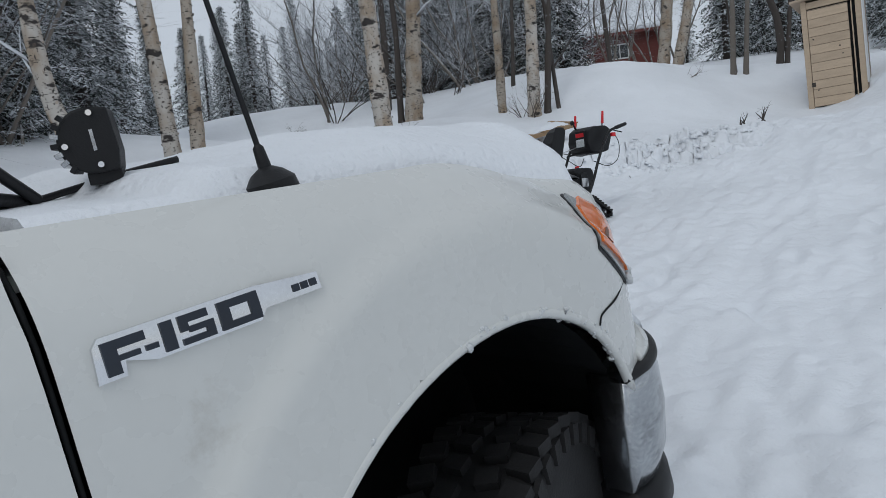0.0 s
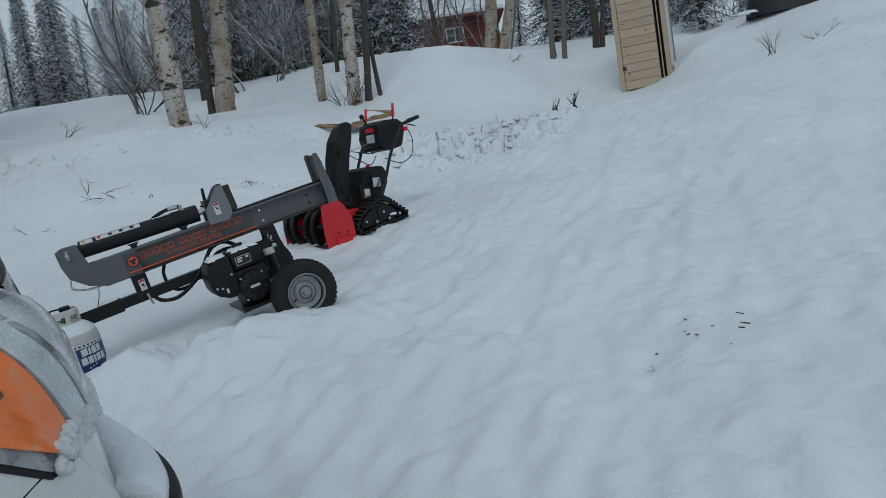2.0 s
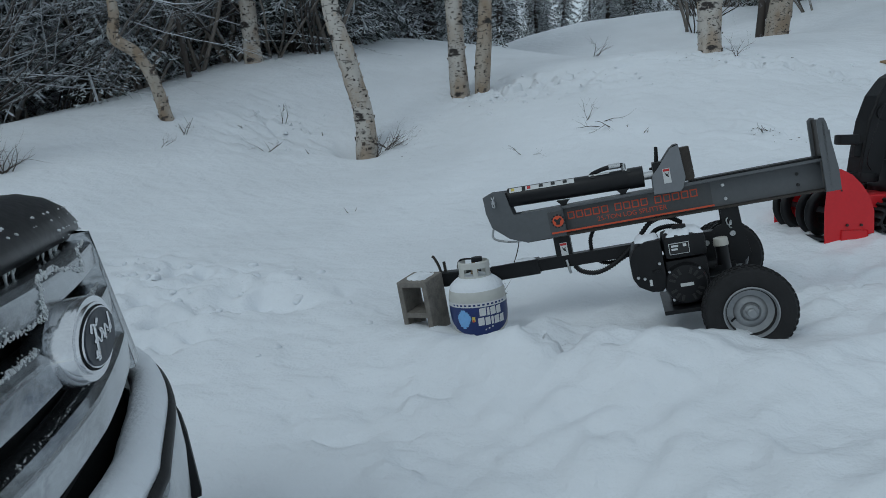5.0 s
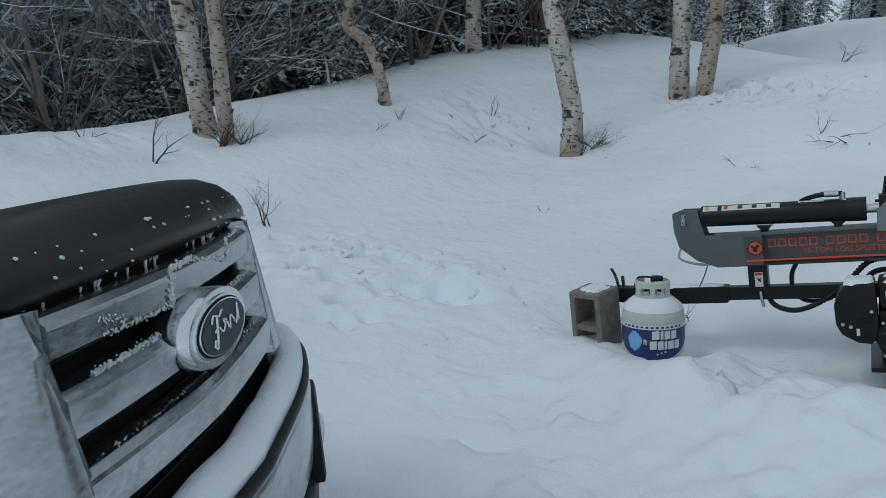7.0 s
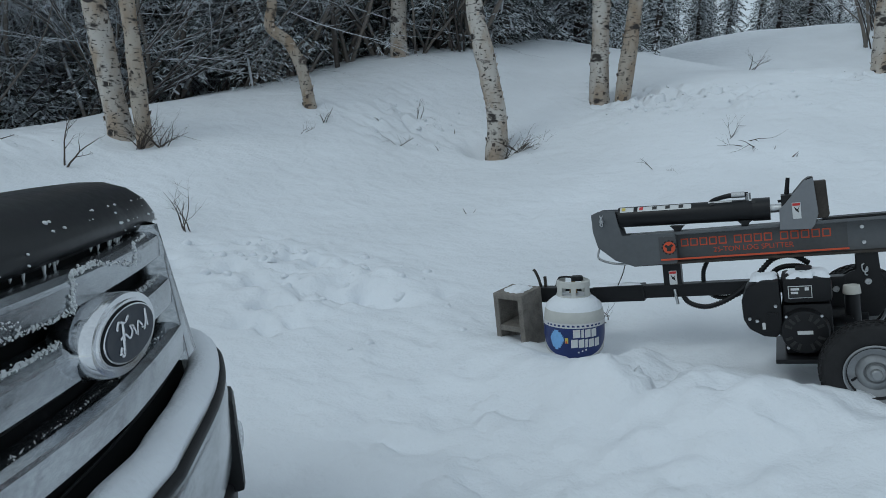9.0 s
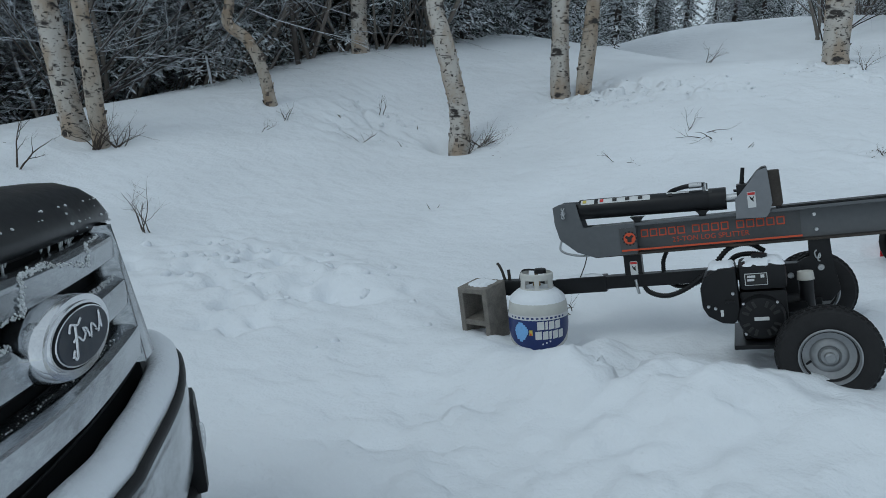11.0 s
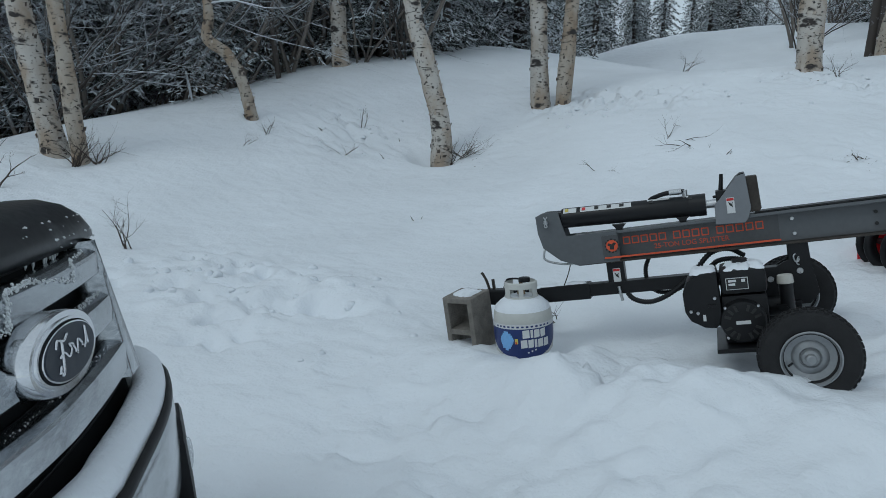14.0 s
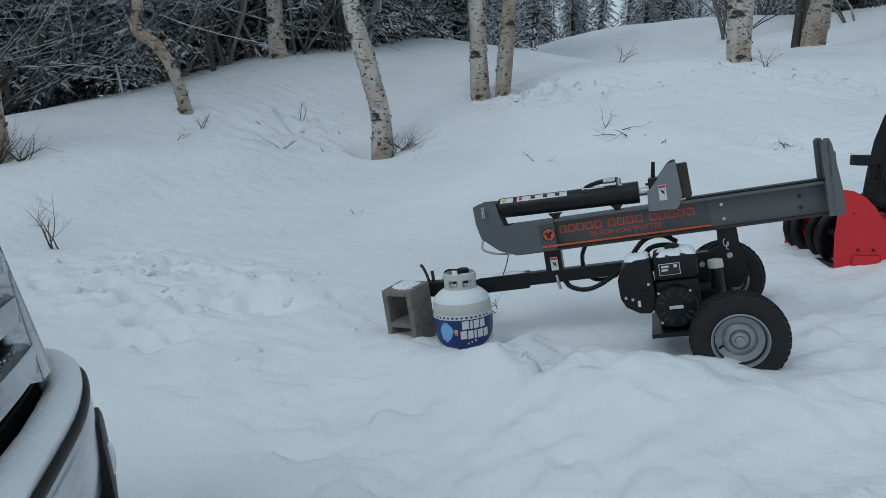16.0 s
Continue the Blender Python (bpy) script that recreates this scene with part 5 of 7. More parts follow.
# the maker's name: outlined letter blocks, not lettered
x = .052
for word in (5, 4, 5):
    for k in range(word):
        lt = part("name_block", boxed(x, x + .036, -.0075, -.0045, .084, .124), ORANGE, beam)
        part("name_inset", boxed(x + .0055, x + .0305, -.0085, -.0070, .0905, .1175), DECAL_DARK, lt)
        x += .0455
    x += .026


def words(text, m, size, mat, parent, label=""):
    """Raised print in Blender's own font, as a mesh."""
    cu = bpy.data.curves.new("print", "FONT")
    cu.body, cu.size, cu.extrude = text, size, 0.0006
    tmp = new("print", cu)
    me = bpy.data.meshes.new_from_object(tmp.evaluated_get(bpy.context.evaluated_depsgraph_get()))
    bpy.data.objects.remove(tmp)
    ob = new("print", me)
    me.materials.clear()
    me.materials.append(mat)
    ob.parent = parent
    ob.matrix_local = m
    return tagged(ob, label)


words("25-TON LOG SPLITTER", pose(.205, -.0065, .046, 90, 0, 0), .036, ORANGE, beam)
foot = part("foot_plate", prismed([(1.318, .0), (1.318, .352), (1.332, .366), (1.352, .362), (1.362, .330), (1.388, .10), (1.388, .0)], -.095, -.080, bevel=.003), GREY, beam, "grey foot plate at the beam's end")
part("foot_face", boxed(1.335, 1.352, -.095, .105, .0, .355, bevel=.004), WORN_STEEL, foot)
part("foot_gusset", prismed([(1.318, .0), (1.318, .352), (1.332, .366), (1.352, .362), (1.362, .330), (1.388, .10), (1.388, .0)], .09, .105, bevel=.003), GREY, foot)
part("foot_back", boxed(1.352, 1.375, -.080, .09, .0, .30, bevel=.004), GREY, foot)
for bx, bz in ((.86, .118), (.865, .045), (1.215, .105), (1.215, .050)):
    part("bolt", cyled((bx, .0, bz), (bx, -.009, bz), .009, .008, 14), STEEL if bx < 1 else INK_AND_SHADE, beam)

cyl_ob = part("cylinder", cyled((-.25, .005, .260), (.478, .005, .238), .053, .053, 32, bevel=.006), BLACK_STEEL, splitter, "black hydraulic cylinder with warning labels", smooth=True)
part("end_lug", boxed(-.335, -.245, -.03, .04, .225, .295, bevel=.01), BLACK_STEEL, cyl_ob)
part("gland", cyled((.40, .005, .240), (.480, .005, .238), .056, .056, 32), BLACK_STEEL, cyl_ob, smooth=True)
part("rod", cyled((.47, .005, .238), (.60, .005, .236), .021, .021, 20), STEEL, cyl_ob, "bright piston rod", smooth=True)
for x0, x1, mt in ((-.235, -.165, WHITE), (-.145, .12, WHITE), (.20, .31, WHITE), (.39, .47, WHITE)):
    lv, lf = [], []
    for k in range(7):
        a = radians(112 + 6.0 * k) if x1 < .2 else radians(103 + 3 * k)
        for xx in (x0, x1):
            cz = .260 - .022 * (xx + .25) / .728
            lv.append((xx, .005 + .0545 * math.cos(a), cz + .0545 * math.sin(a)))
    lf = [(2 * k, 2 * k + 1, 2 * k + 3, 2 * k + 2) for k in range(6)]
    lab = raw("warning_label", lv, lf, mt, cyl_ob, "white warning label", smooth=False)
    for q in range(4 if x1 - x0 > .2 else 1):
        a = radians(130)
        xx = x0 + .01 + q * .065
        cz = .260 - .022 * (xx + .25) / .728
        part("label_mark", boxed(xx, xx + (.022 if q else .018), -.001, .001, -.010, .010, m=Matrix.Translation((0, .005 + .0555 * math.cos(a), cz + .0555 * math.sin(a))) @ Matrix.Rotation(a, 4, "X")), RED_PRINT if q == 0 and x1 - x0 > .2 else (YELLOW if x0 < -.2 else INK_AND_SHADE), lab)
part("clevis_pin", cyled((-.330, -.075, .255), (-.330, .08, .255), .012, .012, 16), STEEL, cyl_ob)
hose("hitch_pin", [(-.335, -.078, .285), (-.327, -.080, .262), (-.335, -.082, .235), (-.322, -.082, .230), (-.327, -.080, .262), (-.318, -.078, .285)], .003, STEEL, cyl_ob)
for bx in (.04, .36):
    part("cylinder_mount", prismed([(bx - .035, .195), (bx + .04, .192), (bx + .018, .178), (bx + .018, .166), (bx - .014, .166), (bx - .014, .180)], -.025, .035, bevel=.003), BLACK_STEEL, cyl_ob)
part("port_fitting", cyled((.385, .0, .285), (.385, .0, .325), .014, .014, 12), STEEL, cyl_ob)
hose("pressure_hose", [(.385, .0, .318), (.34, -.01, .322), (.28, -.01, .318), (.22, .02, .300), (.19, .05, .27)], .012, BLACK, cyl_ob, "black pressure hose")
part("hose_ferrule", cyled((.37, -.004, .320), (.31, -.01, .322), .0155, .015, 14), STEEL, cyl_ob, smooth=True)

wedge = part("wedge", prismed([(.516, .138), (.520, .235), (.548, .262), (.632, .360), (.672, .370), (.684, .200), (.666, .150), (.650, .131)], -.066, -.058, bevel=.002), LIGHT_GREY, splitter, "light grey wedge carriage with a dark blade")
part("wedge_cheek", prismed([(.516, .138), (.520, .235), (.548, .262), (.632, .360), (.672, .370), (.684, .200), (.666, .150), (.650, .131)], .068, .076, bevel=.002), LIGHT_GREY, wedge)
part("wedge_top", prismed([(.575, .285), (.632, .358), (.650, .372), (.672, .374), (.672, .352), (.645, .345), (.590, .275)], -.058, .068, bevel=.003), BLACK_STEEL, wedge)
part("blade", prismed([(.672, .175), (.672, .352), (.725, .352), (.732, .190), (.722, .175)], -.03, .04, bevel=.004), WORN_STEEL, wedge, "dark worn steel blade")
part("wedge_block", boxed(.53, .67, -.055, .065, .166, .30, bevel=.004), BLACK_STEEL, wedge)
lab = part("pictogram_label", boxed(.575, .612, -.0675, -.0665, .185, .262), WHITE, wedge, "white warning label with a red band")
part("label_band", boxed(.577, .610, -.0685, -.0675, .247, .259), RED_PRINT, lab)
part("label_sign", prismed([(.583, .243), (.589, .225), (.603, .212), (.601, .228), (.607, .244), (.597, .230)], -.0685, -.0675), INK_AND_SHADE, lab)
lever = hose("valve_lever", [(.515, .03, .268), (.545, .03, .272), (.556, .03, .300), (.566, .03, .372)], .007, BLACK, splitter, "black valve lever")
part("lever_grip", cyled((.556, .03, .300), (.567, .03, .378), .011, .009, 14), BLACK, lever, smooth=True)

tongue = part("tongue", boxed(-.50, .78, -.035, .035, -.172, -.106, bevel=.004), BLACK_STEEL, splitter, "black steel tow bar")
part("tongue_sleeve", boxed(-.42, -.150, -.045, .045, -.184, -.100, bevel=.004), BLACK_STEEL, tongue)
part("coupler", prismed([(-.80, -.150), (-.80, -.110), (-.74, -.085), (-.50, -.100), (-.50, -.172), (-.70, -.172)], -.04, .04, bevel=.008), BLACK_STEEL, tongue, "black ball coupler")
hose("coupler_latch", [(-.72, .0, -.09), (-.73, .0, -.04), (-.745, .0, .0), (-.755, .0, .012)], .008, WORN_STEEL, tongue)
part("jack_clip", boxed(-.70, -.685, -.008, .008, -.09, -.03, bevel=.002, m=None), WORN_STEEL, tongue)
snow_cap("tongue_snow", -.46, -.16, -.035, .035, -.100, tongue, .012, 4)
part("front_leg", boxed(-.048, .042, -.030, .036, -.15, .004, bevel=.004), BLACK_STEEL, splitter, "black front post with a warning label")
lab = part("pictogram_label", boxed(-.018, .020, -.0325, -.0305, -.115, -.035), WHITE, splitter, "white warning label with a red band")
part("label_band", boxed(-.016, .018, -.0335, -.0325, -.050, -.038), RED_PRINT, lab)
part("label_sign", prismed([(-.010, -.056), (-.004, -.076), (.012, -.088), (.008, -.070), (.012, -.058), (.002, -.068)], -.0335, -.0325), INK_AND_SHADE, lab)
hose("latch_pin", [(.005, -.045, -.13), (.010, -.052, -.165), (.016, -.052, -.205)], .008, STEEL, splitter)
part("mount_bracket", prismed([(.825, .004), (.915, .004), (.920, -.09), (.945, -.25), (.90, -.30), (.70, -.30), (.70, -.18), (.735, -.125), (.80, -.085), (.828, -.08)], -.034, -.022, bevel=.003), BLACK_STEEL, splitter, "black pivot bracket")
part("mount_bracket", prismed([(.825, .004), (.915, .004), (.920, -.09), (.945, -.25), (.90, -.30), (.70, -.30), (.70, -.18), (.735, -.125), (.80, -.085), (.828, -.08)], .03, .042, bevel=.003), BLACK_STEEL, splitter)
for bx, bz in ((.735, -.165), (.868, -.135)):
    part("bolt", cyled((bx, -.034, bz), (bx, -.042, bz), .015, .014, 14), STEEL, splitter)
hose("bracket_pin", [(.855, -.040, -.05), (.845, -.046, -.06), (.850, -.046, -.085), (.866, -.046, -.085), (.866, -.046, -.065), (.856, -.046, -.095), (.866, -.046, -.105)], .0035, STEEL, splitter)
hose("carry_handle", [(-.365, -.03, .105), (-.372, -.03, .055), (-.31, -.03, .025), (-.225, -.03, .015), (-.20, -.03, .04)], .006, STEEL, splitter, "bent wire handle")
hose("safety_chain", [(-.235, -.03, .015), (-.255, -.035, -.04), (-.285, -.04, -.10), (-.30, -.02, -.13)], .0028, WORN_STEEL, splitter)

# ribbed hydraulic hoses
def ribbed(points, r):
    line = glide(points, 16)
    v, f = [], []
    tube(v, f, line, [r * (1.08 if k % 2 else 0.74) for k in range(len(line))], 10)
    return raw("ribbed_hose", v, f, BLACK, splitter, "black ribbed hose")


ribbed([(.03, -.01, -.15), (.07, -.03, -.205), (.16, -.045, -.225), (.27, -.04, -.185), (.38, -.03, -.10), (.47, -.02, -.010), (.56, -.01, .004), (.63, .0, -.04)], .014)
ribbed([(.17, .02, .0), (.145, .02, -.06), (.15, .02, -.14), (.20, .02, -.19), (.30, .01, -.18), (.40, .0, -.10)], .012)
ribbed([(.45, .01, -.10), (.50, .0, -.055), (.58, .0, -.05), (.66, .02, -.08)], .014)

# engine hung on the near side
engine = part("engine", boxed(.50, .70, -.33, -.10, -.40, -.17, bevel=.02), BLACK, splitter, "black small petrol engine dusted with snow", smooth=True)
part("recoil_cover", cyled((.585, -.32, -.290), (.585, -.375, -.290), .105, .095, 40, bevel=.008), BLACK, engine, smooth=True)
# cooling slots aren't cut: black chips carry the shade of the openings
for k in range(16):
    a = 2 * math.pi * k / 16
    if k % 4:
        part("cover_slot", boxed(-.006, .006, -.379, -.374, .055, .084, m=Matrix.Translation((.585, 0, -.29)) @ Matrix.Rotation(a, 4, "Y")), INK_AND_SHADE, engine)
for a in (45, 135, 225, 315):
    part("bolt", cyled((.585 + .10 * math.cos(radians(a)), -.36, -.29 + .10 * math.sin(radians(a))), (.585 + .10 * math.cos(radians(a)), -.372, -.29 + .10 * math.sin(radians(a))), .007, .006, 10), STEEL, engine)
part("maker_bar", boxed(.555, .617, -.379, -.376, -.298, -.282), WHITE, engine, "white maker's mark")
part("fuel_tank", boxed(.505, .705, -.35, -.08, -.165, -.050, bevel=.025), BLACK, engine, "black fuel tank", smooth=True)
plate2 = part("name_plate", boxed(.53, .625, -.3535, -.3505, -.140, -.085), WHITE, engine, "black name plate with a white rim")
part("plate_field", boxed(.533, .622, -.3550, -.3530, -.137, -.088), INK_AND_SHADE, plate2)
for z0, x1 in ((-.104, .575), (-.120, .570)):
    part("plate_bar", boxed(.541, x1, -.3565, -.3545, z0, z0 + .010), WHITE, plate2)
part("plate_bar", boxed(.597, .613, -.3565, -.3545, -.106, -.092), WHITE, plate2)
part("fuel_cap", cyled((.60, -.21, -.055), (.60, -.21, -.018), .034, .034, 20, bevel=.005), BLACK, engine, smooth=True)
snow_cap("tank_snow", .53, .70, -.34, -.12, -.050, engine, .020, 6)
air = part("air_cleaner", prismed([(.335, -.14), (.36, -.085), (.42, -.055), (.495, -.055), (.500, -.28), (.47, -.315), (.42, -.31), (.36, -.275), (.338, -.23)], -.36, -.12, bevel=.012), BLACK, engine, "black air cleaner box", smooth=True)
snow_cap("air_snow", .375, .49, -.34, -.16, -.056, engine, .022, 8)
for bx, bz in ((.365, -.225), (.395, -.235), (.475, -.17)):
    part("knob", cyled((bx, -.36, bz), (bx, -.372, bz), .008, .007, 12), STEEL, engine)
part("label_bars", boxed(.415, .428, -.3635, -.3605, -.275, -.245), WHITE, engine)
part("choke_lever", boxed(.44, .48, -.372, -.360, -.212, -.200, bevel=.002), BLACK, engine)
part("engine_plate", boxed(.46, .74, -.40, .04, -.425, -.405, bevel=.003), BLACK_STEEL, splitter, "black engine plate")
part("exhaust", boxed(.55, .68, -.08, .03, -.20, -.08, bevel=.02), WORN_STEEL, engine, smooth=True)
part("pump", cyled((.66, -.02, -.30), (.83, -.02, -.30), .05, .05, 20), BLACK_STEEL, splitter, smooth=True)
flt = part("oil_filter", cyled((.79, -.16, -.30), (.79, -.16, -.165), .032, .032, 22), BLACK_STEEL, splitter, "filter with a cream cap", smooth=True)
part("filter_cap", cyled((.79, -.16, -.165), (.79, -.16, -.125), .038, .034, 22, bevel=.004), CREAM, flt, smooth=True)
for k in range(4):
    part("filter_rib", cyled((.79 + .024 * math.cos(k * 1.57), -.16 + .024 * math.sin(k * 1.57), -.29), (.79 + .024 * math.cos(k * 1.57), -.16 + .024 * math.sin(k * 1.57), -.17), .007, .007, 8), BLACK, flt)
part("axle", cyled((.83, -.46, -.425), (.86, .44, -.36), .022, .022, 16), BLACK_STEEL, splitter, "black axle")
part("axle_arm", boxed(.80, .86, -.05, .05, -.44, -.28, bevel=.004), BLACK_STEEL, splitter)
part("axle_gusset", prismed([(.74, -.26), (.78, -.26), (.86, -.42), (.83, -.42)], -.20, -.18), BLACK_STEEL, splitter)


def small_wheel(p, axis, parent, label):
    w = part("wheel", lathed([(.105, -.05), (.120, -.058), (.165, -.064), (.190, -.055), (.202, -.035), (.205, 0), (.202, .035), (.190, .055), (.165, .064), (.120, .058), (.105, .05), (.10, 0), (.105, -.05)], p, axis, 56), RUBBER, parent, label, smooth=True)
    bm = bmesh.new()
    turn = Matrix.Translation(p) @ Vector(axis).to_track_quat("Z", "Y").to_matrix().to_4x4()
    for k in range(40):
        for c in (-.036, -.012, .012, .036):
            box(bm, -.005, .005, -.010, .010, -.004, .004, 0, turn @ Matrix.Rotation(2 * math.pi * (k + (.5 if abs(c) > .02 else 0)) / 40, 4, "Z") @ Matrix.Translation((.205 if abs(c) < .02 else .202, 0, c)) @ Matrix.Rotation(radians(0), 4, "Z"))
    tagged(part("tread", bm, RUBBER, w), kind="stuff")
    rim = part("rim", lathed([(.122, .064), (.116, .066), (.110, .058), (.104, .030), (.075, .022), (.060, .034), (.046, .036), (.040, .030), (.034, .044), (.001, .044)], p, axis, 44), RIM, w, "grey steel rim", smooth=True)
    part("hub_cap", lathed([(.032, .03), (.032, .046), (.022, .050), (.022, .078), (.017, .083), (.001, .083)], p, axis, 24), RIM, rim, "bright hub cap", smooth=True)
    hose("valve", [tuple(turn @ Vector((-.072, -.02, .035))), tuple(turn @ Vector((-.090, -.025, .058)))], .005, BLACK, rim)
    return w


small_wheel((.83, -.50, -.425), (0, -1, 0), splitter, "rubber tyre sunk into the snow")
small_wheel((.86, .42, -.335), (0, -1, 0), splitter, "far rubber tyre")
bpy.context.view_layer.update()

# ---- snow blower: x towards its handles, y to its far side, z up, from the near skid ----
RED = material("red_enamel", (0.60, 0.018, 0.026), 0.45, gloss=0.3, vary=0.08, scale=6, dirt=(0.30, 0.02, 0.025), dirt_amount=0.2, coat=0.2)
SB = pose(0.772, 6.742, 0.875, 0, 0, 35.5)
blower = thing("snow_blower", "red two-stage snow blower on black rubber tracks", "snow blower", SB)
SIDE = [(0, .0), (-.012, .20), (-.005, .34), (.010, .47), (.075, .462), (.150, .425), (.215, .365), (.270, .29), (.305, .20), (.315, .065), (.20, .035)]
house = part("auger_housing", prismed(SIDE, -.004, .004, bevel=.001), RED, blower, "red auger housing")
part("side_plate", prismed(SIDE, .596, .604, bevel=.001), RED, house)
v, f = [], []
for i, (a, b) in enumerate(SIDE[3:10]):
    v += [(a, 0, b), (a, .6, b), (a - .006, 0, b - .006), (a - .006, .6, b - .006)]
for i in range(6):
    o = 4 * i
    f += [(o, o + 1, o + 5, o + 4), (o + 2, o + 6, o + 7, o + 3)]
f += [(0, 2, 3, 1), (24, 25, 27, 26)]
raw("housing_shell", v, f, RED, house, smooth=False)
part("scraper", boxed(-.02, .20, 0, .6, .02, .035), BLACK_STEEL, house)
part("skid_shoe", boxed(.10, .27, -.012, -.004, .0, .085, bevel=.01), RED, house)
for bx in (.135, .225):
    part("bolt", cyled((bx, -.004, .115), (bx, -.014, .115), .009, .008, 12), WORN_STEEL, house)
part("bolt", cyled((.085, -.004, .33), (.085, -.010, .33), .006, .005, 10), INK_AND_SHADE, house)
auger = part("auger", cyled((.10, .01, .19), (.10, .59, .19), .02, .02, 14), BLACK_STEEL, blower, "black ribbon auger")
for y0, sg in ((.06, 1), (.35, -1)):
    v, f = [], []
    n = 46
    for i in range(n + 1):
        a = sg * i * 4 * math.pi / n
        for r in (.10, .175):
            v.append((.10 + r * math.cos(a), y0 + .2 * i / n, .19 + r * math.sin(a)))
            v.append((.10 + r * math.cos(a), y0 + .2 * i / n + .006, .19 + r * math.sin(a)))
    for i in range(n):
        o = 4 * i
        f += [(o, o + 2, o + 6, o + 4), (o + 1, o + 5, o + 7, o + 3), (o + 2, o + 3, o + 7, o + 6), (o, o + 4, o + 5, o + 1)]
    raw("flight", v, f, BLACK_STEEL, auger)
part("gear_case", cyled((.10, .27, .19), (.10, .33, .19), .055, .055, 20, bevel=.01), BLACK_STEEL, auger, smooth=True)
# chute: a bent trough open to the front
def chute_ring(x, z, w, d, tilt):
    c, s = math.cos(tilt), math.sin(tilt)
    return [Vector((x + a * c, .30 + b, z + a * s)) for a, b in ((-d, -w * .8), (-d * .7, -w), (d * .7, -w), (d, -w * .7), (d, w * .7), (d * .7, w), (-d * .7, w), (-d, w * .8))]


rows = [chute_ring(.405, .40, .075, .065, 0), chute_ring(.425, .56, .078, .070, -.08), chute_ring(.455, .74, .080, .075, -.12), chute_ring(.505, .90, .082, .075, -.1), chute_ring(.550, 1.0, .080, .070, .25), chute_ring(.555, 1.045, .072, .055, .5)]
v = [p for r in rows for p in r]
f = [(j * 8 + i, j * 8 + (i + 1) % 8, (j + 1) * 8 + (i + 1) % 8, (j + 1) * 8 + i) for j in range(5) for i in range(8)] + [tuple(40 + i for i in range(8))]
chute = raw("chute", v, f, BLACK, blower, "tall black discharge chute", smooth=False)
part("chute_back", prismed([(.345, .40), (.360, .56), (.385, .74), (.435, .90), (.480, 1.02), (.50, 1.055), (.60, 1.06), (.625, 1.03), (.600, .92), (.545, .75), (.50, .56), (.475, .40)], .215, .222, bevel=.002), BLACK, chute)
part("chute_knob", cyled((.46, .205, .80), (.46, .216, .80), .042, .042, 20), BLACK, chute)
part("chute_collar", cyled((.405, .30, .36), (.405, .30, .42), .10, .10, 28, bevel=.006), BLACK, blower, smooth=True)
part("chute_motor", boxed(.20, .33, .22, .30, .60, .665, bevel=.012), BLACK, chute, "black chute drive", smooth=True)
part("motor_mount", boxed(.31, .36, .24, .28, .52, .61, bevel=.005), BLACK, chute)
# engine
seng = part("engine", boxed(.55, .82, .14, .46, .28, .50, bevel=.02), BLACK_STEEL, blower, "black petrol engine", smooth=True)
part("engine_shroud", prismed([(.57, .46), (.60, .62), (.66, .645), (.84, .635), (.872, .58), (.872, .48), (.80, .36), (.62, .36)], .12, .44, bevel=.02), BLACK, seng, smooth=True)
part("muffler_guard", prismed([(.66, .44), (.67, .58), (.75, .60), (.79, .50), (.77, .42)], .105, .125, bevel=.006), BLACK_STEEL, seng)
part("muffler", boxed(.675, .765, .098, .12, .45, .54, bevel=.012), STEEL, seng, "bright muffler plate", smooth=True)
part("carburettor", boxed(.57, .64, .11, .20, .36, .45, bevel=.012), STEEL, seng, smooth=True)
part("red_cap", cyled((.76, .24, .63), (.76, .24, .665), .022, .020, 14), RED, seng)
for k in range(5):
    part("cooling_fin", boxed(.60 + .012 * k, .605 + .012 * k, .115, .14, .36, .60), BLACK_STEEL, seng)
part("frame", boxed(.33, .80, .10, .50, .16, .29, bevel=.01), RED, blower, "red tractor frame")
snow_cap("frame_snow", .55, .80, .02, .12, .29, blower, .03, 11)
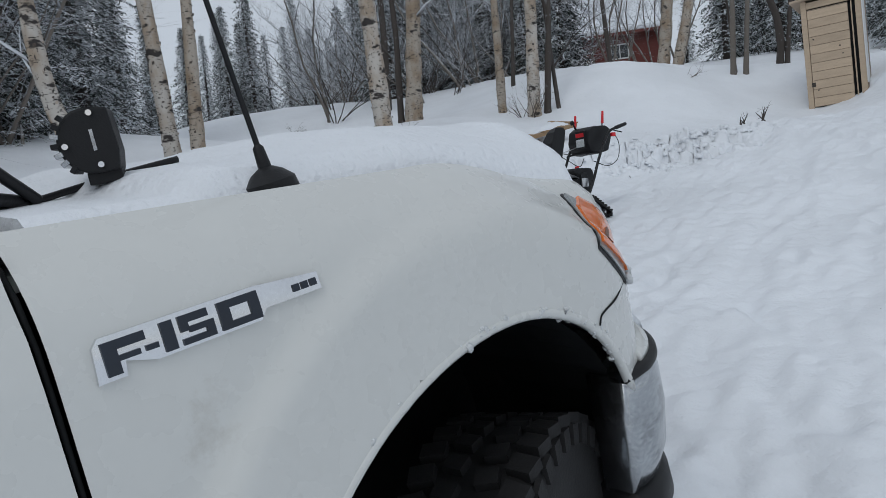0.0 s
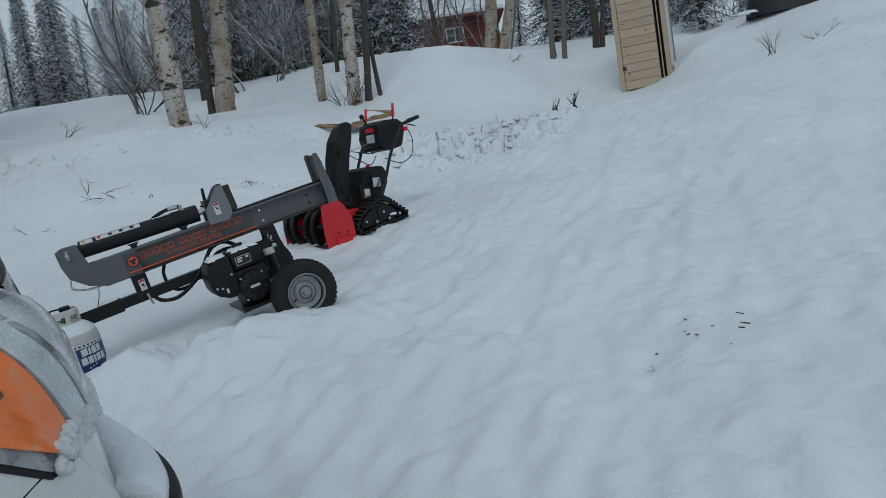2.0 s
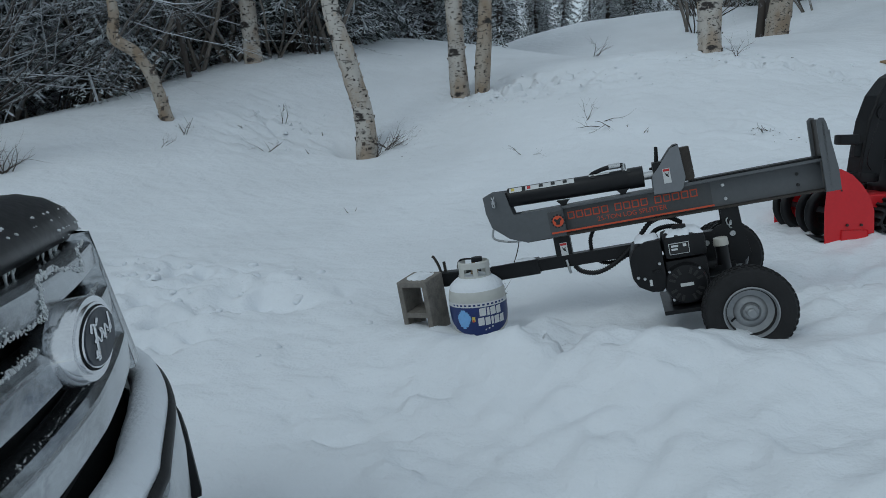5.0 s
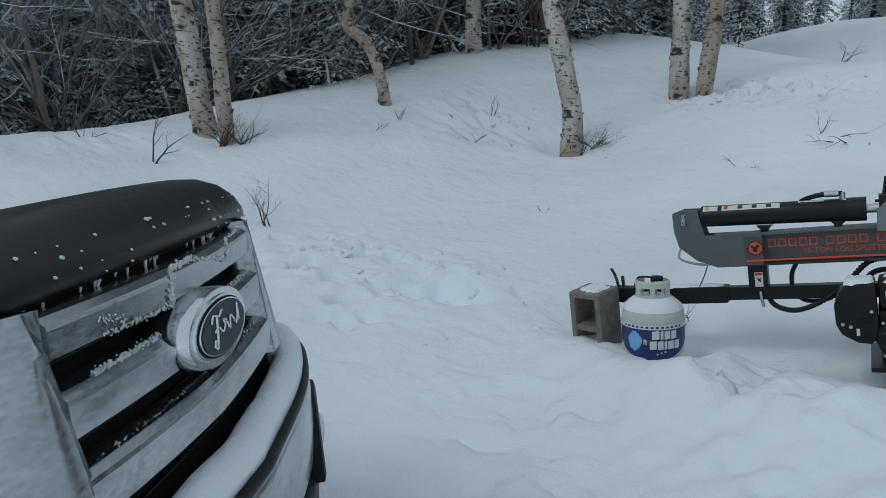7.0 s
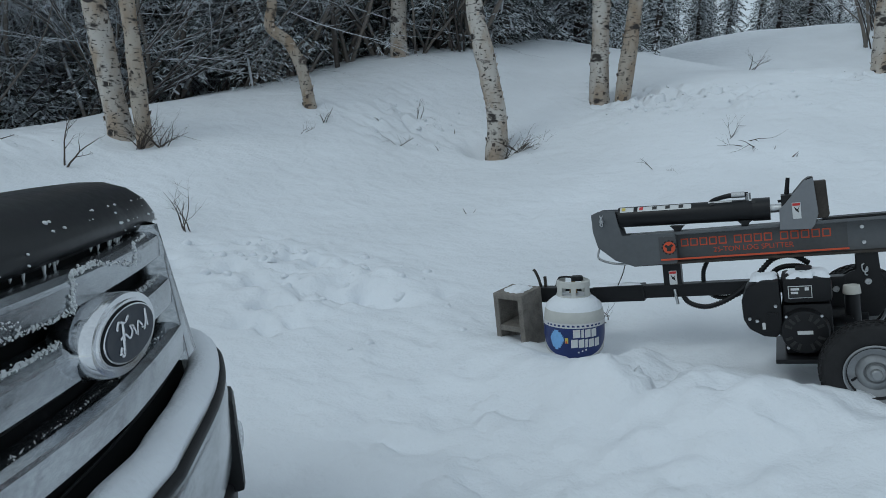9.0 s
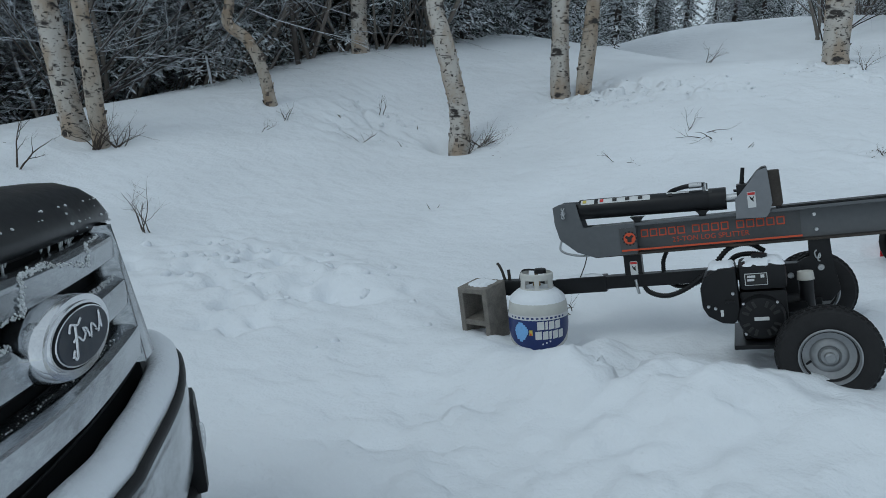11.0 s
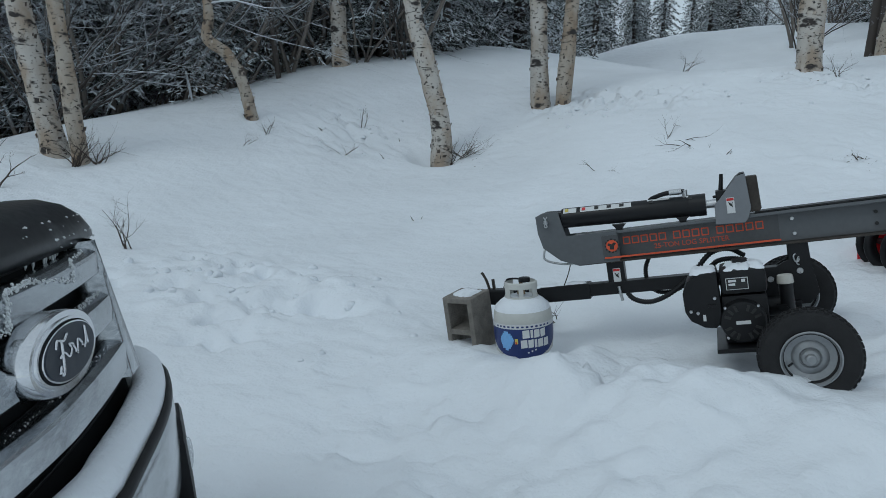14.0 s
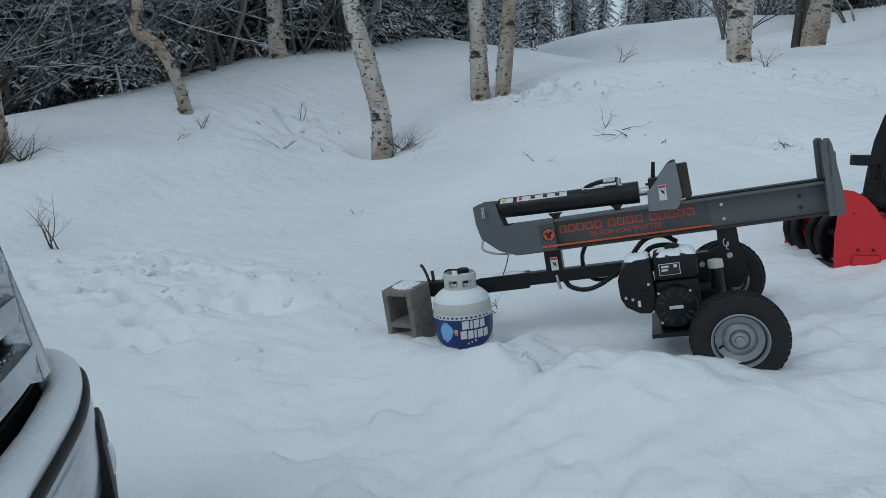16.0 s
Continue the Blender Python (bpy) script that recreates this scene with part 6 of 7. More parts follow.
# rubber tracks
def crawler(y0, y1):
    line = glide([(.36, 0, .09), (.345, 0, .13), (.38, 0, .20), (.48, 0, .275), (.60, 0, .338), (.66, 0, .350), (.72, 0, .335), (.84, 0, .255), (.93, 0, .190), (.945, 0, .165), (.90, 0, .150), (.62, 0, .110), (.40, 0, .075), (.36, 0, .09)], 8)
    k = len(line) - 1
    v = []
    c = Vector((.64, 0, .19))
    for p in line[:-1]:
        q = p + (c - p).normalized() * .018
        v += [(p.x, y0, p.z), (p.x, y1, p.z), (q.x, y1, q.z), (q.x, y0, q.z)]
    f = [(4 * i + j, 4 * ((i + 1) % k) + j, 4 * ((i + 1) % k) + (j + 1) % 4, 4 * i + (j + 1) % 4) for i in range(k) for j in range(4)]
    tr = raw("track", v, f, RUBBER, blower, "black rubber track", smooth=False)
    bm = bmesh.new()
    run = 0.0
    for a, b in zip(line, line[1:]):
        run += (b - a).length
        if run > .034:
            run = 0
            d = (b - a).normalized()
            ang = math.atan2(d.z, d.x)
            box(bm, -.008, .008, y0, y1, -.004, .022, 0, Matrix.Translation(a) @ Matrix.Rotation(-ang, 4, "Y") @ Matrix.Scale(-1 if (a - c).dot(Vector((-d.z, 0, d.x))) < 0 else 1, 4, (0, 0, 1)))
    tagged(part("tread", bm, RUBBER, tr), kind="stuff")
    ym = y0 if y0 < .3 else y1
    part("side_disc", prismed([(.40, .11), (.39, .17), (.60, .305), (.68, .315), (.88, .185), (.86, .165)], y0 + .02, y1 - .02), BLACK, tr)
    for x, z, r in ((.45, .165, .042), (.66, .225, .065), (.85, .185, .032), (.57, .15, .03), (.72, .16, .03)):
        w = part("track_roller", cyled((x, y0 + .012, z), (x, y1 - .012, z), r, r, 18), BLACK, tr, smooth=True)
        part("roller_bolt", cyled((x, y0 + .004, z), (x, y0 + .012, z), .012, .011, 12), STEEL, w)
    return tr


crawler(-.01, .11)
crawler(.49, .61)
snow_cap("track_snow", .74, .82, .0, .03, .185, blower, .02, 14)
# handles, panel, levers
handle = hose("handle", [(.69, .06, .33), (.80, .06, .52), (.88, .06, .69), (.98, .06, .86), (1.07, .06, .975), (1.15, .05, 1.012), (1.29, .04, 1.047)], .014, BLACK_STEEL, blower, "black tubular handle")
part("grip", cyled((1.16, .049, 1.015), (1.30, .04, 1.050), .020, .018, 16, bevel=.004), BLACK, handle, "black rubber grip", smooth=True)
handle2 = hose("handle", [(.72, .54, .33), (.82, .54, .52), (.90, .54, .69), (.99, .54, .86), (1.07, .54, .975), (1.15, .55, 1.012), (1.29, .56, 1.047)], .014, BLACK_STEEL, blower, "black tubular handle")
part("grip", cyled((1.16, .551, 1.015), (1.30, .56, 1.050), .020, .018, 16, bevel=.004), BLACK, handle2, "black rubber grip", smooth=True)
hose("crossbar", [(.93, .06, .77), (.915, .12, .79), (.915, .48, .79), (.93, .54, .77)], .012, BLACK_STEEL, handle)
hose("clutch_lever", [(1.10, .06, 1.0), (1.18, .06, .985), (1.25, .055, .97)], .006, BLACK, handle)
panel = part("control_panel", prismed([(.90, .80), (.87, .90), (.90, 1.02), (.96, 1.055), (1.14, 1.06), (1.21, 1.02), (1.21, .93), (1.16, .80), (1.02, .77)], .16, .46, bevel=.025), BLACK, blower, "black control panel with a headlamp", smooth=True)
hlamp = part("headlamp", boxed(.868, .905, .20, .34, .84, 1.02, bevel=.012), BLACK, panel)
part("lamp_lens", boxed(.860, .872, .215, .325, .855, .935, bevel=.006), LENS, hlamp, "clear lamp lens")
part("red_badge", boxed(.862, .874, .215, .325, .955, .995, bevel=.004), RED, hlamp)
snow_cap("panel_snow", .96, 1.12, .20, .44, 1.058, panel, .02, 17)
for y, x0 in ((.13, 1.05), (.47, 1.0)):
    lv = part("drive_lever", cyled((x0, y, 1.03), (x0 + .012, y, 1.10), .007, .007, 10), BLACK_STEEL, panel)
    part("lever_grip", cyled((x0 + .010, y, 1.075), (x0 + .030, y, 1.20), .015, .011, 12, bevel=.004), RED, lv, "red lever grip", smooth=True)
js = part("chute_stick", cyled((.95, .40, 1.05), (.91, .40, 1.12), .010, .008, 10), BLACK, panel)
part("stick_knob", cyled((.915, .40, 1.105), (.895, .40, 1.135), .024, .020, 14, bevel=.005), BLACK, js, smooth=True)
part("red_key", boxed(1.10, 1.15, .045, .075, .93, .97, bevel=.004), RED, handle)
hose("control_cable", [(.46, .20, .86), (.42, .17, .80), (.36, .15, .62), (.345, .16, .50), (.40, .20, .44)], .004, BLACK, blower)
hose("control_cable", [(1.16, .08, .97), (1.19, .05, .85), (1.14, .04, .70), (1.0, .05, .64), (.86, .10, .70)], .004, BLACK, blower)
hose("control_cable", [(.60, .25, .80), (.80, .20, .76), (.92, .18, .80)], .004, BLACK, blower)
hose("control_cable", [(.52, .25, .80), (.64, .22, .72), (.80, .24, .66), (.93, .3, .74)], .004, BLACK, blower)
hose("chute_rod", [(.50, .34, .79), (.75, .34, .83), (.95, .33, .88)], .004, STEEL, blower)

# ---- propane tank ----
TANK_WHITE = material("chalky_white_enamel", (0.52, 0.52, 0.49), 0.5, vary=0.08, scale=5, dirt=(0.30, 0.28, 0.25), dirt_amount=0.2, dirt_scale=5)
WRAP = material("dark_blue_wrap", (0.012, 0.028, 0.13), 0.35, vary=0.15, scale=8)
PALE_BLUE = material("pale_blue_print", (0.20, 0.42, 0.75), 0.45, vary=0.15)
BRASS = material("dull_brass", (0.22, 0.15, 0.08), 0.45, 0.8)
tank = thing("propane_tank", "white propane tank in a blue sleeve, half buried in snow", "propane tank", Matrix.Translation((-.745, 5.10, .455)) @ Matrix.Rotation(radians(6), 4, Vector((.53, -.85, 0))) @ pose(0, 0, 0, 0, 0, 33))
shell = part("shell", lathed([(.001, .045), (.06, .048), (.12, .07), (.148, .11), (.154, .15), (.154, .285), (.149, .318), (.128, .350), (.09, .372), (.04, .382), (.001, .384)], (0, 0, 0), (0, 0, 1), 64), TANK_WHITE, tank, "chalky white steel shell", smooth=True)
part("foot_ring", lathed([(.118, .0), (.124, .0), (.124, .075), (.118, .075), (.118, .0)], (0, 0, 0), (0, 0, 1), 48), TANK_WHITE, tank, smooth=True)
bm = bmesh.new()
ring = []
for i in range(65):
    a = radians(-160 + 320 * i / 64) - radians(90)
    lowz = .215 - .135 * max(0, math.cos(radians(-160 + 320 * i / 64))) ** .75
    ring.append([bm.verts.new(((.1565 if z > .12 else .1565 - .9 * (.12 - z) ** 1.25) * math.cos(a), (.1565 if z > .12 else .1565 - .9 * (.12 - z) ** 1.25) * math.sin(a), z)) for z in (lowz, (lowz + .2) / 2, .20, .262)])
for a, b in zip(ring, ring[1:]):
    for k in range(3):
        bm.faces.new((a[k], b[k], b[k + 1], a[k + 1]))
sleeve = part("sleeve", bm, WRAP, tank, "dark blue printed sleeve", smooth=True)


def on_sleeve(name, deg0, deg1, z0, z1, mat, out=.158, slant=0.0, steps=8):
    v = []
    for i in range(steps + 1):
        a = radians(deg0 + (deg1 - deg0) * i / steps - 90)
        for z in (z0, z1):
            r = out if z > .12 else out - .9 * (.12 - z) ** 1.25
            v.append((r * math.cos(a), r * math.sin(a), z + slant * i / steps))
    return raw(name, v, [(2 * i, 2 * i + 2, 2 * i + 3, 2 * i + 1) for i in range(steps)], mat, sleeve, smooth=False)


on_sleeve("white_band", -160, 160, .245, .268, WHITE, .1572, steps=48)
for k in range(13):
    on_sleeve("band_mark", -58 + 9 * k, -53 + 9 * k, .252, .261, WRAP, .1580, steps=2)
x = -2
for w in (13, 5, 11, 11):
    on_sleeve("name_block", x, x + w, .196, .238, WHITE, .1580, .003)
    x += w + 2
x = -6
for w in (12, 10, 5, 11, 11):
    on_sleeve("name_block", x, x + w, .145, .187, WHITE, .1580, .003)
    x += w + 2
for z0, d0, d1 in ((.132, -38, -31), (.142, -44, -26), (.152, -45, -24), (.162, -47, -22), (.172, -48, -20), (.182, -49, -19), (.192, -48, -20), (.202, -46, -22), (.212, -43, -25), (.222, -40, -30)):
    on_sleeve("picture_blot", d0, d1, z0, z0 + .0105, PALE_BLUE, .1578)
on_sleeve("flame_blot", -17, -11, .168, .196, YELLOW, .1584)
on_sleeve("flame_blot", -16, -13, .168, .180, ORANGE, .1588)
for k in range(3):
    on_sleeve("small_mark", 6 + 7 * k, 9 + 7 * k, .118 + .006 * k, .126 + .006 * k, WHITE, .1580, steps=2)
# collar with openings and the valve
bm = bmesh.new()
rr = []
for i in range(73):
    a = radians(-150 + 300 * i / 72 - 90)
    rr.append([bm.verts.new((r * math.cos(a), r * math.sin(a), z)) for r, z in ((.088, .372), (.088, .395), (.087, .435), (.085, .462), (.076, .468), (.080, .458), (.083, .435), (.084, .395), (.084, .372))])
for i, (a, b) in enumerate(zip(rr, rr[1:])):
    deg = -150 + 300 * (i + .5) / 72
    hole = any(lo < deg < hi for lo, hi in ((-40, -8), (10, 42), (-110, -70), (70, 110)))
    for k in range(8):
        if hole and k in (1, 6):
            continue
        bm.faces.new((a[k], b[k], b[k + 1], a[k + 1]))
part("collar", bm, TANK_WHITE, tank, "white guard collar with openings", smooth=True)
valve = part("valve", lathed([(.020, .378), (.022, .40), (.016, .405), (.016, .435), (.010, .44), (.010, .462), (.001, .462)], (0, 0, 0), (0, 0, 1), 18), BRASS, tank, "dull brass valve", smooth=True)
part("valve_port", cyled((0, -.01, .418), (0, -.055, .418), .018, .020, 18, bevel=.003), BRASS, valve, smooth=True)
# black disc on the port's end, painted as the shade in its bore
part("port_bore", cyled((0, -.0545, .418), (0, -.0565, .418), .010, .010, 14), INK_AND_SHADE, valve)
part("hand_wheel", cyled((.02, .0, .462), (.02, .0, .485), .032, .030, 18, bevel=.004), BLACK, valve, smooth=True)
hose("valve_strap", [(.02, .0, .475), (-.04, .02, .478), (-.075, .03, .468), (-.088, .02, .43)], .005, BLACK, valve)
tagged(part("tank_snow", lathed([(.146, .322), (.140, .345), (.115, .368), (.088, .386), (.05, .396), (.001, .398)], (0, 0, 0), (0, 0, 1), 40), LOOSE_SNOW, tank, "snow on the tank's shoulder", smooth=True), kind="stuff")

# ---- concrete block under the coupler ----
CONCRETE = material("grey_concrete", (0.19, 0.175, 0.155), 0.9, vary=0.45, scale=22, bump=0.007, bump_scale=130, dirt=(0.15, 0.14, 0.125), dirt_amount=0.35, dirt_scale=9)
block_ob = thing("concrete_block", "grey hollow concrete block stood on end in snow", "concrete block", Matrix.Translation((-1.165, 4.99, .400)) @ Matrix.Rotation(radians(7), 4, Vector((.62, -.79, 0))) @ pose(0, 0, 0, 4, 0, 3))
bm = bmesh.new()
W, D, H2, t = .19, .19, .39, .032
xs, zs = [0, t, W - t, W], [0, t, H2 / 2 - t / 2, H2 / 2 + t / 2, H2 - t, H2]
for i in range(3):
    for j in range(5):
        if i == 1 and j in (1, 3):
            continue
        box(bm, xs[i], xs[i + 1], 0, D, zs[j], zs[j + 1])
bmesh.ops.remove_doubles(bm, verts=bm.verts, dist=.0005)
inner = {}
for fc in bm.faces:
    inner.setdefault(tuple(round(c, 4) for c in fc.calc_center_median()), []).append(fc)
bmesh.ops.delete(bm, geom=[fc for fs in inner.values() if len(fs) > 1 for fc in fs], context="FACES")
bmesh.ops.bevel(bm, geom=[e for e in bm.edges if len(e.link_faces) == 2 and e.calc_face_angle(0) > .5], offset=.005, segments=2, profile=.5, affect="EDGES")
part("block_body", bm, CONCRETE, block_ob)
snow_cap("block_snow", .035, .165, .03, .17, .39, block_ob, .018, 21)

# ---- the small plank shed up the slope ----
PLANK = material("weathered_pale_plank", (0.46, 0.36, 0.26), 0.8, vary=0.14, scale=3, dirt=(0.22, 0.17, 0.13), dirt_amount=0.2, dirt_scale=6, stretch=(1, 4, 6), bump=0.002, bump_scale=40, per_object=0.10)
OLD_WOOD = material("old_grey_wood", (0.25, 0.20, 0.155), 0.85, vary=0.25, scale=4, stretch=(6, 6, 1), bump=0.002, bump_scale=30)
FELT = material("roof_edge_tan", (0.42, 0.33, 0.25), 0.8, vary=0.2, scale=12)
shed = thing("plank_shed", "small pale plank shed with its door ajar, sunk in snow", "shed", pose(7.40, 15.42, 2.40, 0, -1.0, -33) @ Matrix.Diagonal((1.06, 1.0, 1.09, 1)))
# solid near-black block: the shade inside the shed is put into its colour
part("interior", boxed(.06, .98, .06, .98, .0, 1.98), VOID, shed, "black block standing in for the shade inside")
for x, y in ((0, 0), (.92, 0), (0, .95), (.92, .95)):
    part("post", boxed(x, x + .10, y, y + .09, -.2, 2.03, bevel=.006), OLD_WOOD if y else PLANK, shed)
door = part("door", boxed(.105, .80, .012, .022, .04, 1.86), OLD_WOOD, shed, "pale door of level boards")
for k in range(11):
    z = .05 + .163 * k
    part("board", boxed(.11, .80 - .010 * random.Random(k).random(), -.012 - .004 * (k % 3), .012, z, z + .156, bevel=.004), PLANK, door)
for px, pz in ((.18, 1.30), (.62, 1.10), (.66, .95), (.20, .35)):
    part("knot", cyled((px, -.018, pz), (px, -.0205, pz), .014, .012, 10), INK_AND_SHADE, door)
part("hinge", boxed(.09, .16, -.022, -.014, .42, .50), WORN_STEEL, door)
part("header", boxed(.10, .92, -.005, .05, 1.88, 2.0, bevel=.005), PLANK, shed)
part("jamb_shim", boxed(.845, .865, .0, .05, .0, 1.88), PLANK, shed)
for side, y0, y1 in ((-.012, .09, .95), (1.012, .09, .95)):
    for k in range(12):
        z = -.15 + .18 * k
        part("side_board", boxed(side, side + .02, y0, y1, z, z + .172, bevel=.004), OLD_WOOD, shed)
for k in range(12):
    z = -.15 + .18 * k
    part("back_board", boxed(.0, 1.02, 1.04, 1.06, z, z + .172, bevel=.004), OLD_WOOD, shed)
roof = part("roof", boxed(-.03, 1.08, -.14, 1.20, 2.03, 2.07, bevel=.006, m=Matrix.Rotation(radians(-4), 4, "Y")), FELT, shed, "tan corrugated roof edged with snow")
for k in range(22):
    x = -.02 + .0515 * k
    part("corrugation", cyled((x, -.15, 2.085 + .07 * x), (x, 1.20, 2.085 + .07 * x), .022, .022, 8), FELT, roof)
snow_cap("roof_snow", -.06, 1.08, -.06, 1.18, 2.13, shed, .07, 33)
part("plastic_sheet", boxed(1.022, 1.04, -.02, .5, .35, 2.0, bevel=.004), WHITE, shed, "scrap of white sheeting")

# ---- a heap under a black tarpaulin ----
TARP = material("black_tarpaulin", (0.012, 0.013, 0.015), 0.55, vary=0.4, scale=5, bump=0.012, bump_scale=7)
heap = thing("covered_heap", "heap under a black tarpaulin at the lane's edge", "covered heap", pose(10.55, 14.0, ground_z(10.55, 14.0) - .25, 0, 0, -36) @ Matrix.Diagonal((.86, .9, 1.0, 1)))
v, f, n, mm = [], [], 36, 10
for j in range(mm + 1):
    t = j / mm
    for i in range(n):
        a = 2 * math.pi * i / n
        k = (1 - .30 * t) if t < .75 else (1 - .30 * t) * math.sqrt(max(0.0, 1 - ((t - .75) / .25) ** 2 * .96))
        sq = (abs(math.cos(a)) ** 4 + abs(math.sin(a)) ** 4) ** -.25
        p = Vector((1.02 * k * sq * math.cos(a), .8 * k * sq * math.sin(a), 1.6 * t))
        v.append(p + Vector((p.x, p.y, 0)) * .07 * noise.noise(p * 2.3))
f = [(j * n + i, j * n + (i + 1) % n, (j + 1) * n + (i + 1) % n, (j + 1) * n + i) for j in range(mm) for i in range(n)] + [tuple(mm * n + i for i in range(n))]
raw("tarpaulin", v, f, TARP, heap)
snow_cap("edge_snow", -1.15, -.70, -.80, -.55, .08, heap, .06, 42)

# ---- the dark red cabin beyond the wood ----
CABIN_RED = material("dark_red_boarding", (0.13, 0.035, 0.028), 0.8, vary=0.15, scale=2, stretch=(1, 1, 8))
cabin = thing("cabin", "dark red boarded cabin under a snowy roof", "house", pose(6.5, 45.0, 7.3, 0, 0, -10))
part("wall", boxed(0, 6.4, 0, 5, -.5, 2.75), CABIN_RED, cabin, "dark red boarded wall")
for k in range(14):
    part("wall_board", boxed(-.02, 6.42, -.03, -.002, -.3 + .215 * k, -.3 + .215 * k + .20), CABIN_RED, cabin)
part("roof", prismed([(-.4, 2.7), (-.4, 2.85), (6.8, 2.85), (6.8, 2.7)], -.6, 5.4, bevel=.02), CABIN_RED, cabin, "dark eaves")
part("roof_snow", boxed(-.4, 6.8, -.6, 5.4, 2.85, 3.15, bevel=.12), SNOW, cabin, "snow on the roof")
for x0 in (3.2,):
    win = part("window", boxed(x0, x0 + 1.1, -.07, .0, 1.35, 2.25), WHITE, cabin, "white-framed window")
    for a in (0, 1):
        part("pane", boxed(x0 + .08 + .5 * a, x0 + .52 + .5 * a, -.085, -.06, 1.43, 2.17), GLASS, win)

# ---- a rough wooden frame lying behind the snow blower ----
LUMBER = material("wet_tan_lumber", (0.30, 0.20, 0.11), 0.75, vary=0.2, scale=5, stretch=(1, 6, 6))
pallet = thing("wooden_frame", "rough tan wooden frame leaning out of the snow", "wooden frame", pose(1.25, 12.2, ground_z(1.5, 12.5) + .02, 10, -10, 35))
for y in (0, .55):
    part("rail", boxed(0, 1.15, y, y + .09, .0, .06, bevel=.006), LUMBER, pallet)
for x in (0, .35, .72, 1.06):
    part("slat", boxed(x, x + .10, -.02, .66, .062, .085, bevel=.004), LUMBER, pallet)
snow_cap("frame_snow", .15, 1.0, .05, .55, .085, pallet, .05, 51)


# ---- brushwood, twigs and spikes in the snow ----
def shrub(x, y, height, stems, seed, label, spread=0.7, thick=0.006, name="shrub", mat=None, depth=2, sink=0.03):
    rnd = random.Random(seed)
    ob = thing(name, label, name.replace("_", " "), Matrix.Translation((x, y, ground_z(x, y) - sink)), "twigs in the snow")
    for k in range(stems):
        out = []
        w = rnd.uniform(0, 6.28)
        grow(rnd, Vector((rnd.uniform(-.05, .05), rnd.uniform(-.05, .05), 0)), Vector((math.cos(w) * spread, math.sin(w) * spread, 1)), height * rnd.uniform(.6, 1), thick, depth, out, 5, 0.0, .7, 6, (2, 4))
        st = new("stem", limbs_mesh("stem", out))
        st.data.materials.append(mat or TWIG)
        st.parent = ob
    return ob


shrub(-4.32, 4.76, .42, 5, 60, "dark leafless shrub poking out of snow", .35, .006)
shrub(-4.36, 8.98, .55, 12, 61, "tangle of dark brushwood at a birch's foot", 1.2, .007)
shrub(-4.22, 9.05, .45, 9, 62, "tangle of dark brushwood at a birch's foot", 1.6, .006)
shrub(-6.92, 5.55, .55, 12, 63, "dark brushwood at the foot of two birches", .7, .008)
shrub(-6.80, 5.75, .5, 9, 64, "dark brushwood at the foot of two birches", 1.0, .007)
shrub(-5.76, 8.78, .38, 2, 65, "lone dry weed stalk in snow", .15, .007)
shrub(-5.34, 8.08, .32, 4, 66, "small dry twigs in snow", 1.8, .005)
shrub(-1.78, 9.42, .5, 2, 67, "dry branch arching over the snow", 1.6, .007)
shrub(-1.55, 9.38, .4, 2, 68, "dry branch lying on the snow", 2.6, .006)
shrub(-2.18, 8.69, .25, 2, 69, "dry twig lying on the snow", 3.0, .004)
shrub(-2.77, 12.3, .55, 3, 70, "dry branch on the crest of the bank", 1.6, .007)
shrub(-6.31, 7.68, .30, 3, 71, "dry twigs beside a crooked birch", .6, .006)
shrub(-6.2, 7.2, .28, 2, 72, "dry twig lying on the bank", 2.5, .005)
shrub(-7.55, 4.2, .40, 3, 73, "dark dead branch on the bank", 2.5, .010)
shrub(1.75, 15.85, .9, 10, 74, "dark brushwood at a rough birch's foot", .8, .010)
shrub(1.5, 15.95, .7, 6, 75, "dark brushwood at a rough birch's foot", .9, .008)
shrub(4.75, 12.15, .26, 4, 76, "broken dark stump spikes in snow", .35, .018, "stump", DARK_BARK, 1)
shrub(5.05, 12.05, .30, 4, 77, "broken dark stump spikes in snow", .30, .020, "stump", DARK_BARK, 1)
shrub(8.35, 11.6, .50, 5, 78, "small dark shrub on the slope", .4, .008)
shrub(8.9, 11.2, .45, 3, 79, "dark twigs lying on the slope", 2.2, .007)
shrub(5.6, 17.2, .5, 3, 80, "dry branch on the mound", 2.0, .010)
shrub(.05, 9.45, .16, 6, 81, "dark litter of twigs in a dent", 2.6, .006)
shrub(-.75, 12.0, .35, 5, 82, "dry grass stalks under a birch", 1.0, .004)
shrub(2.03, 3.41, .12, 1, 83, "curled dry twig on the packed lane", 4.0, .003, depth=1, sink=0.0)
shrub(-.95, 5.75, .32, 2, 84, "thin dead twig behind the tow bar", 2.0, .004)
for k, (x, y) in enumerate(((-3.16, 7.01), (-5.0, 8.4), (-1.32, 9.34), (-1.1, 9.3), (2.36, 9.7), (-6.0, 8.3), (-5.2, 8.9))):
    shrub(x, y, .10, 2, 90 + k, "small dark twig end in snow", 1.0, .006, depth=0, sink=.02)
# a hanging dead sapling in front of the dark wood
shrub(-6.35, 4.6, .75, 2, 99, "bent dark sapling on the bank", .25, .011, "sapling")


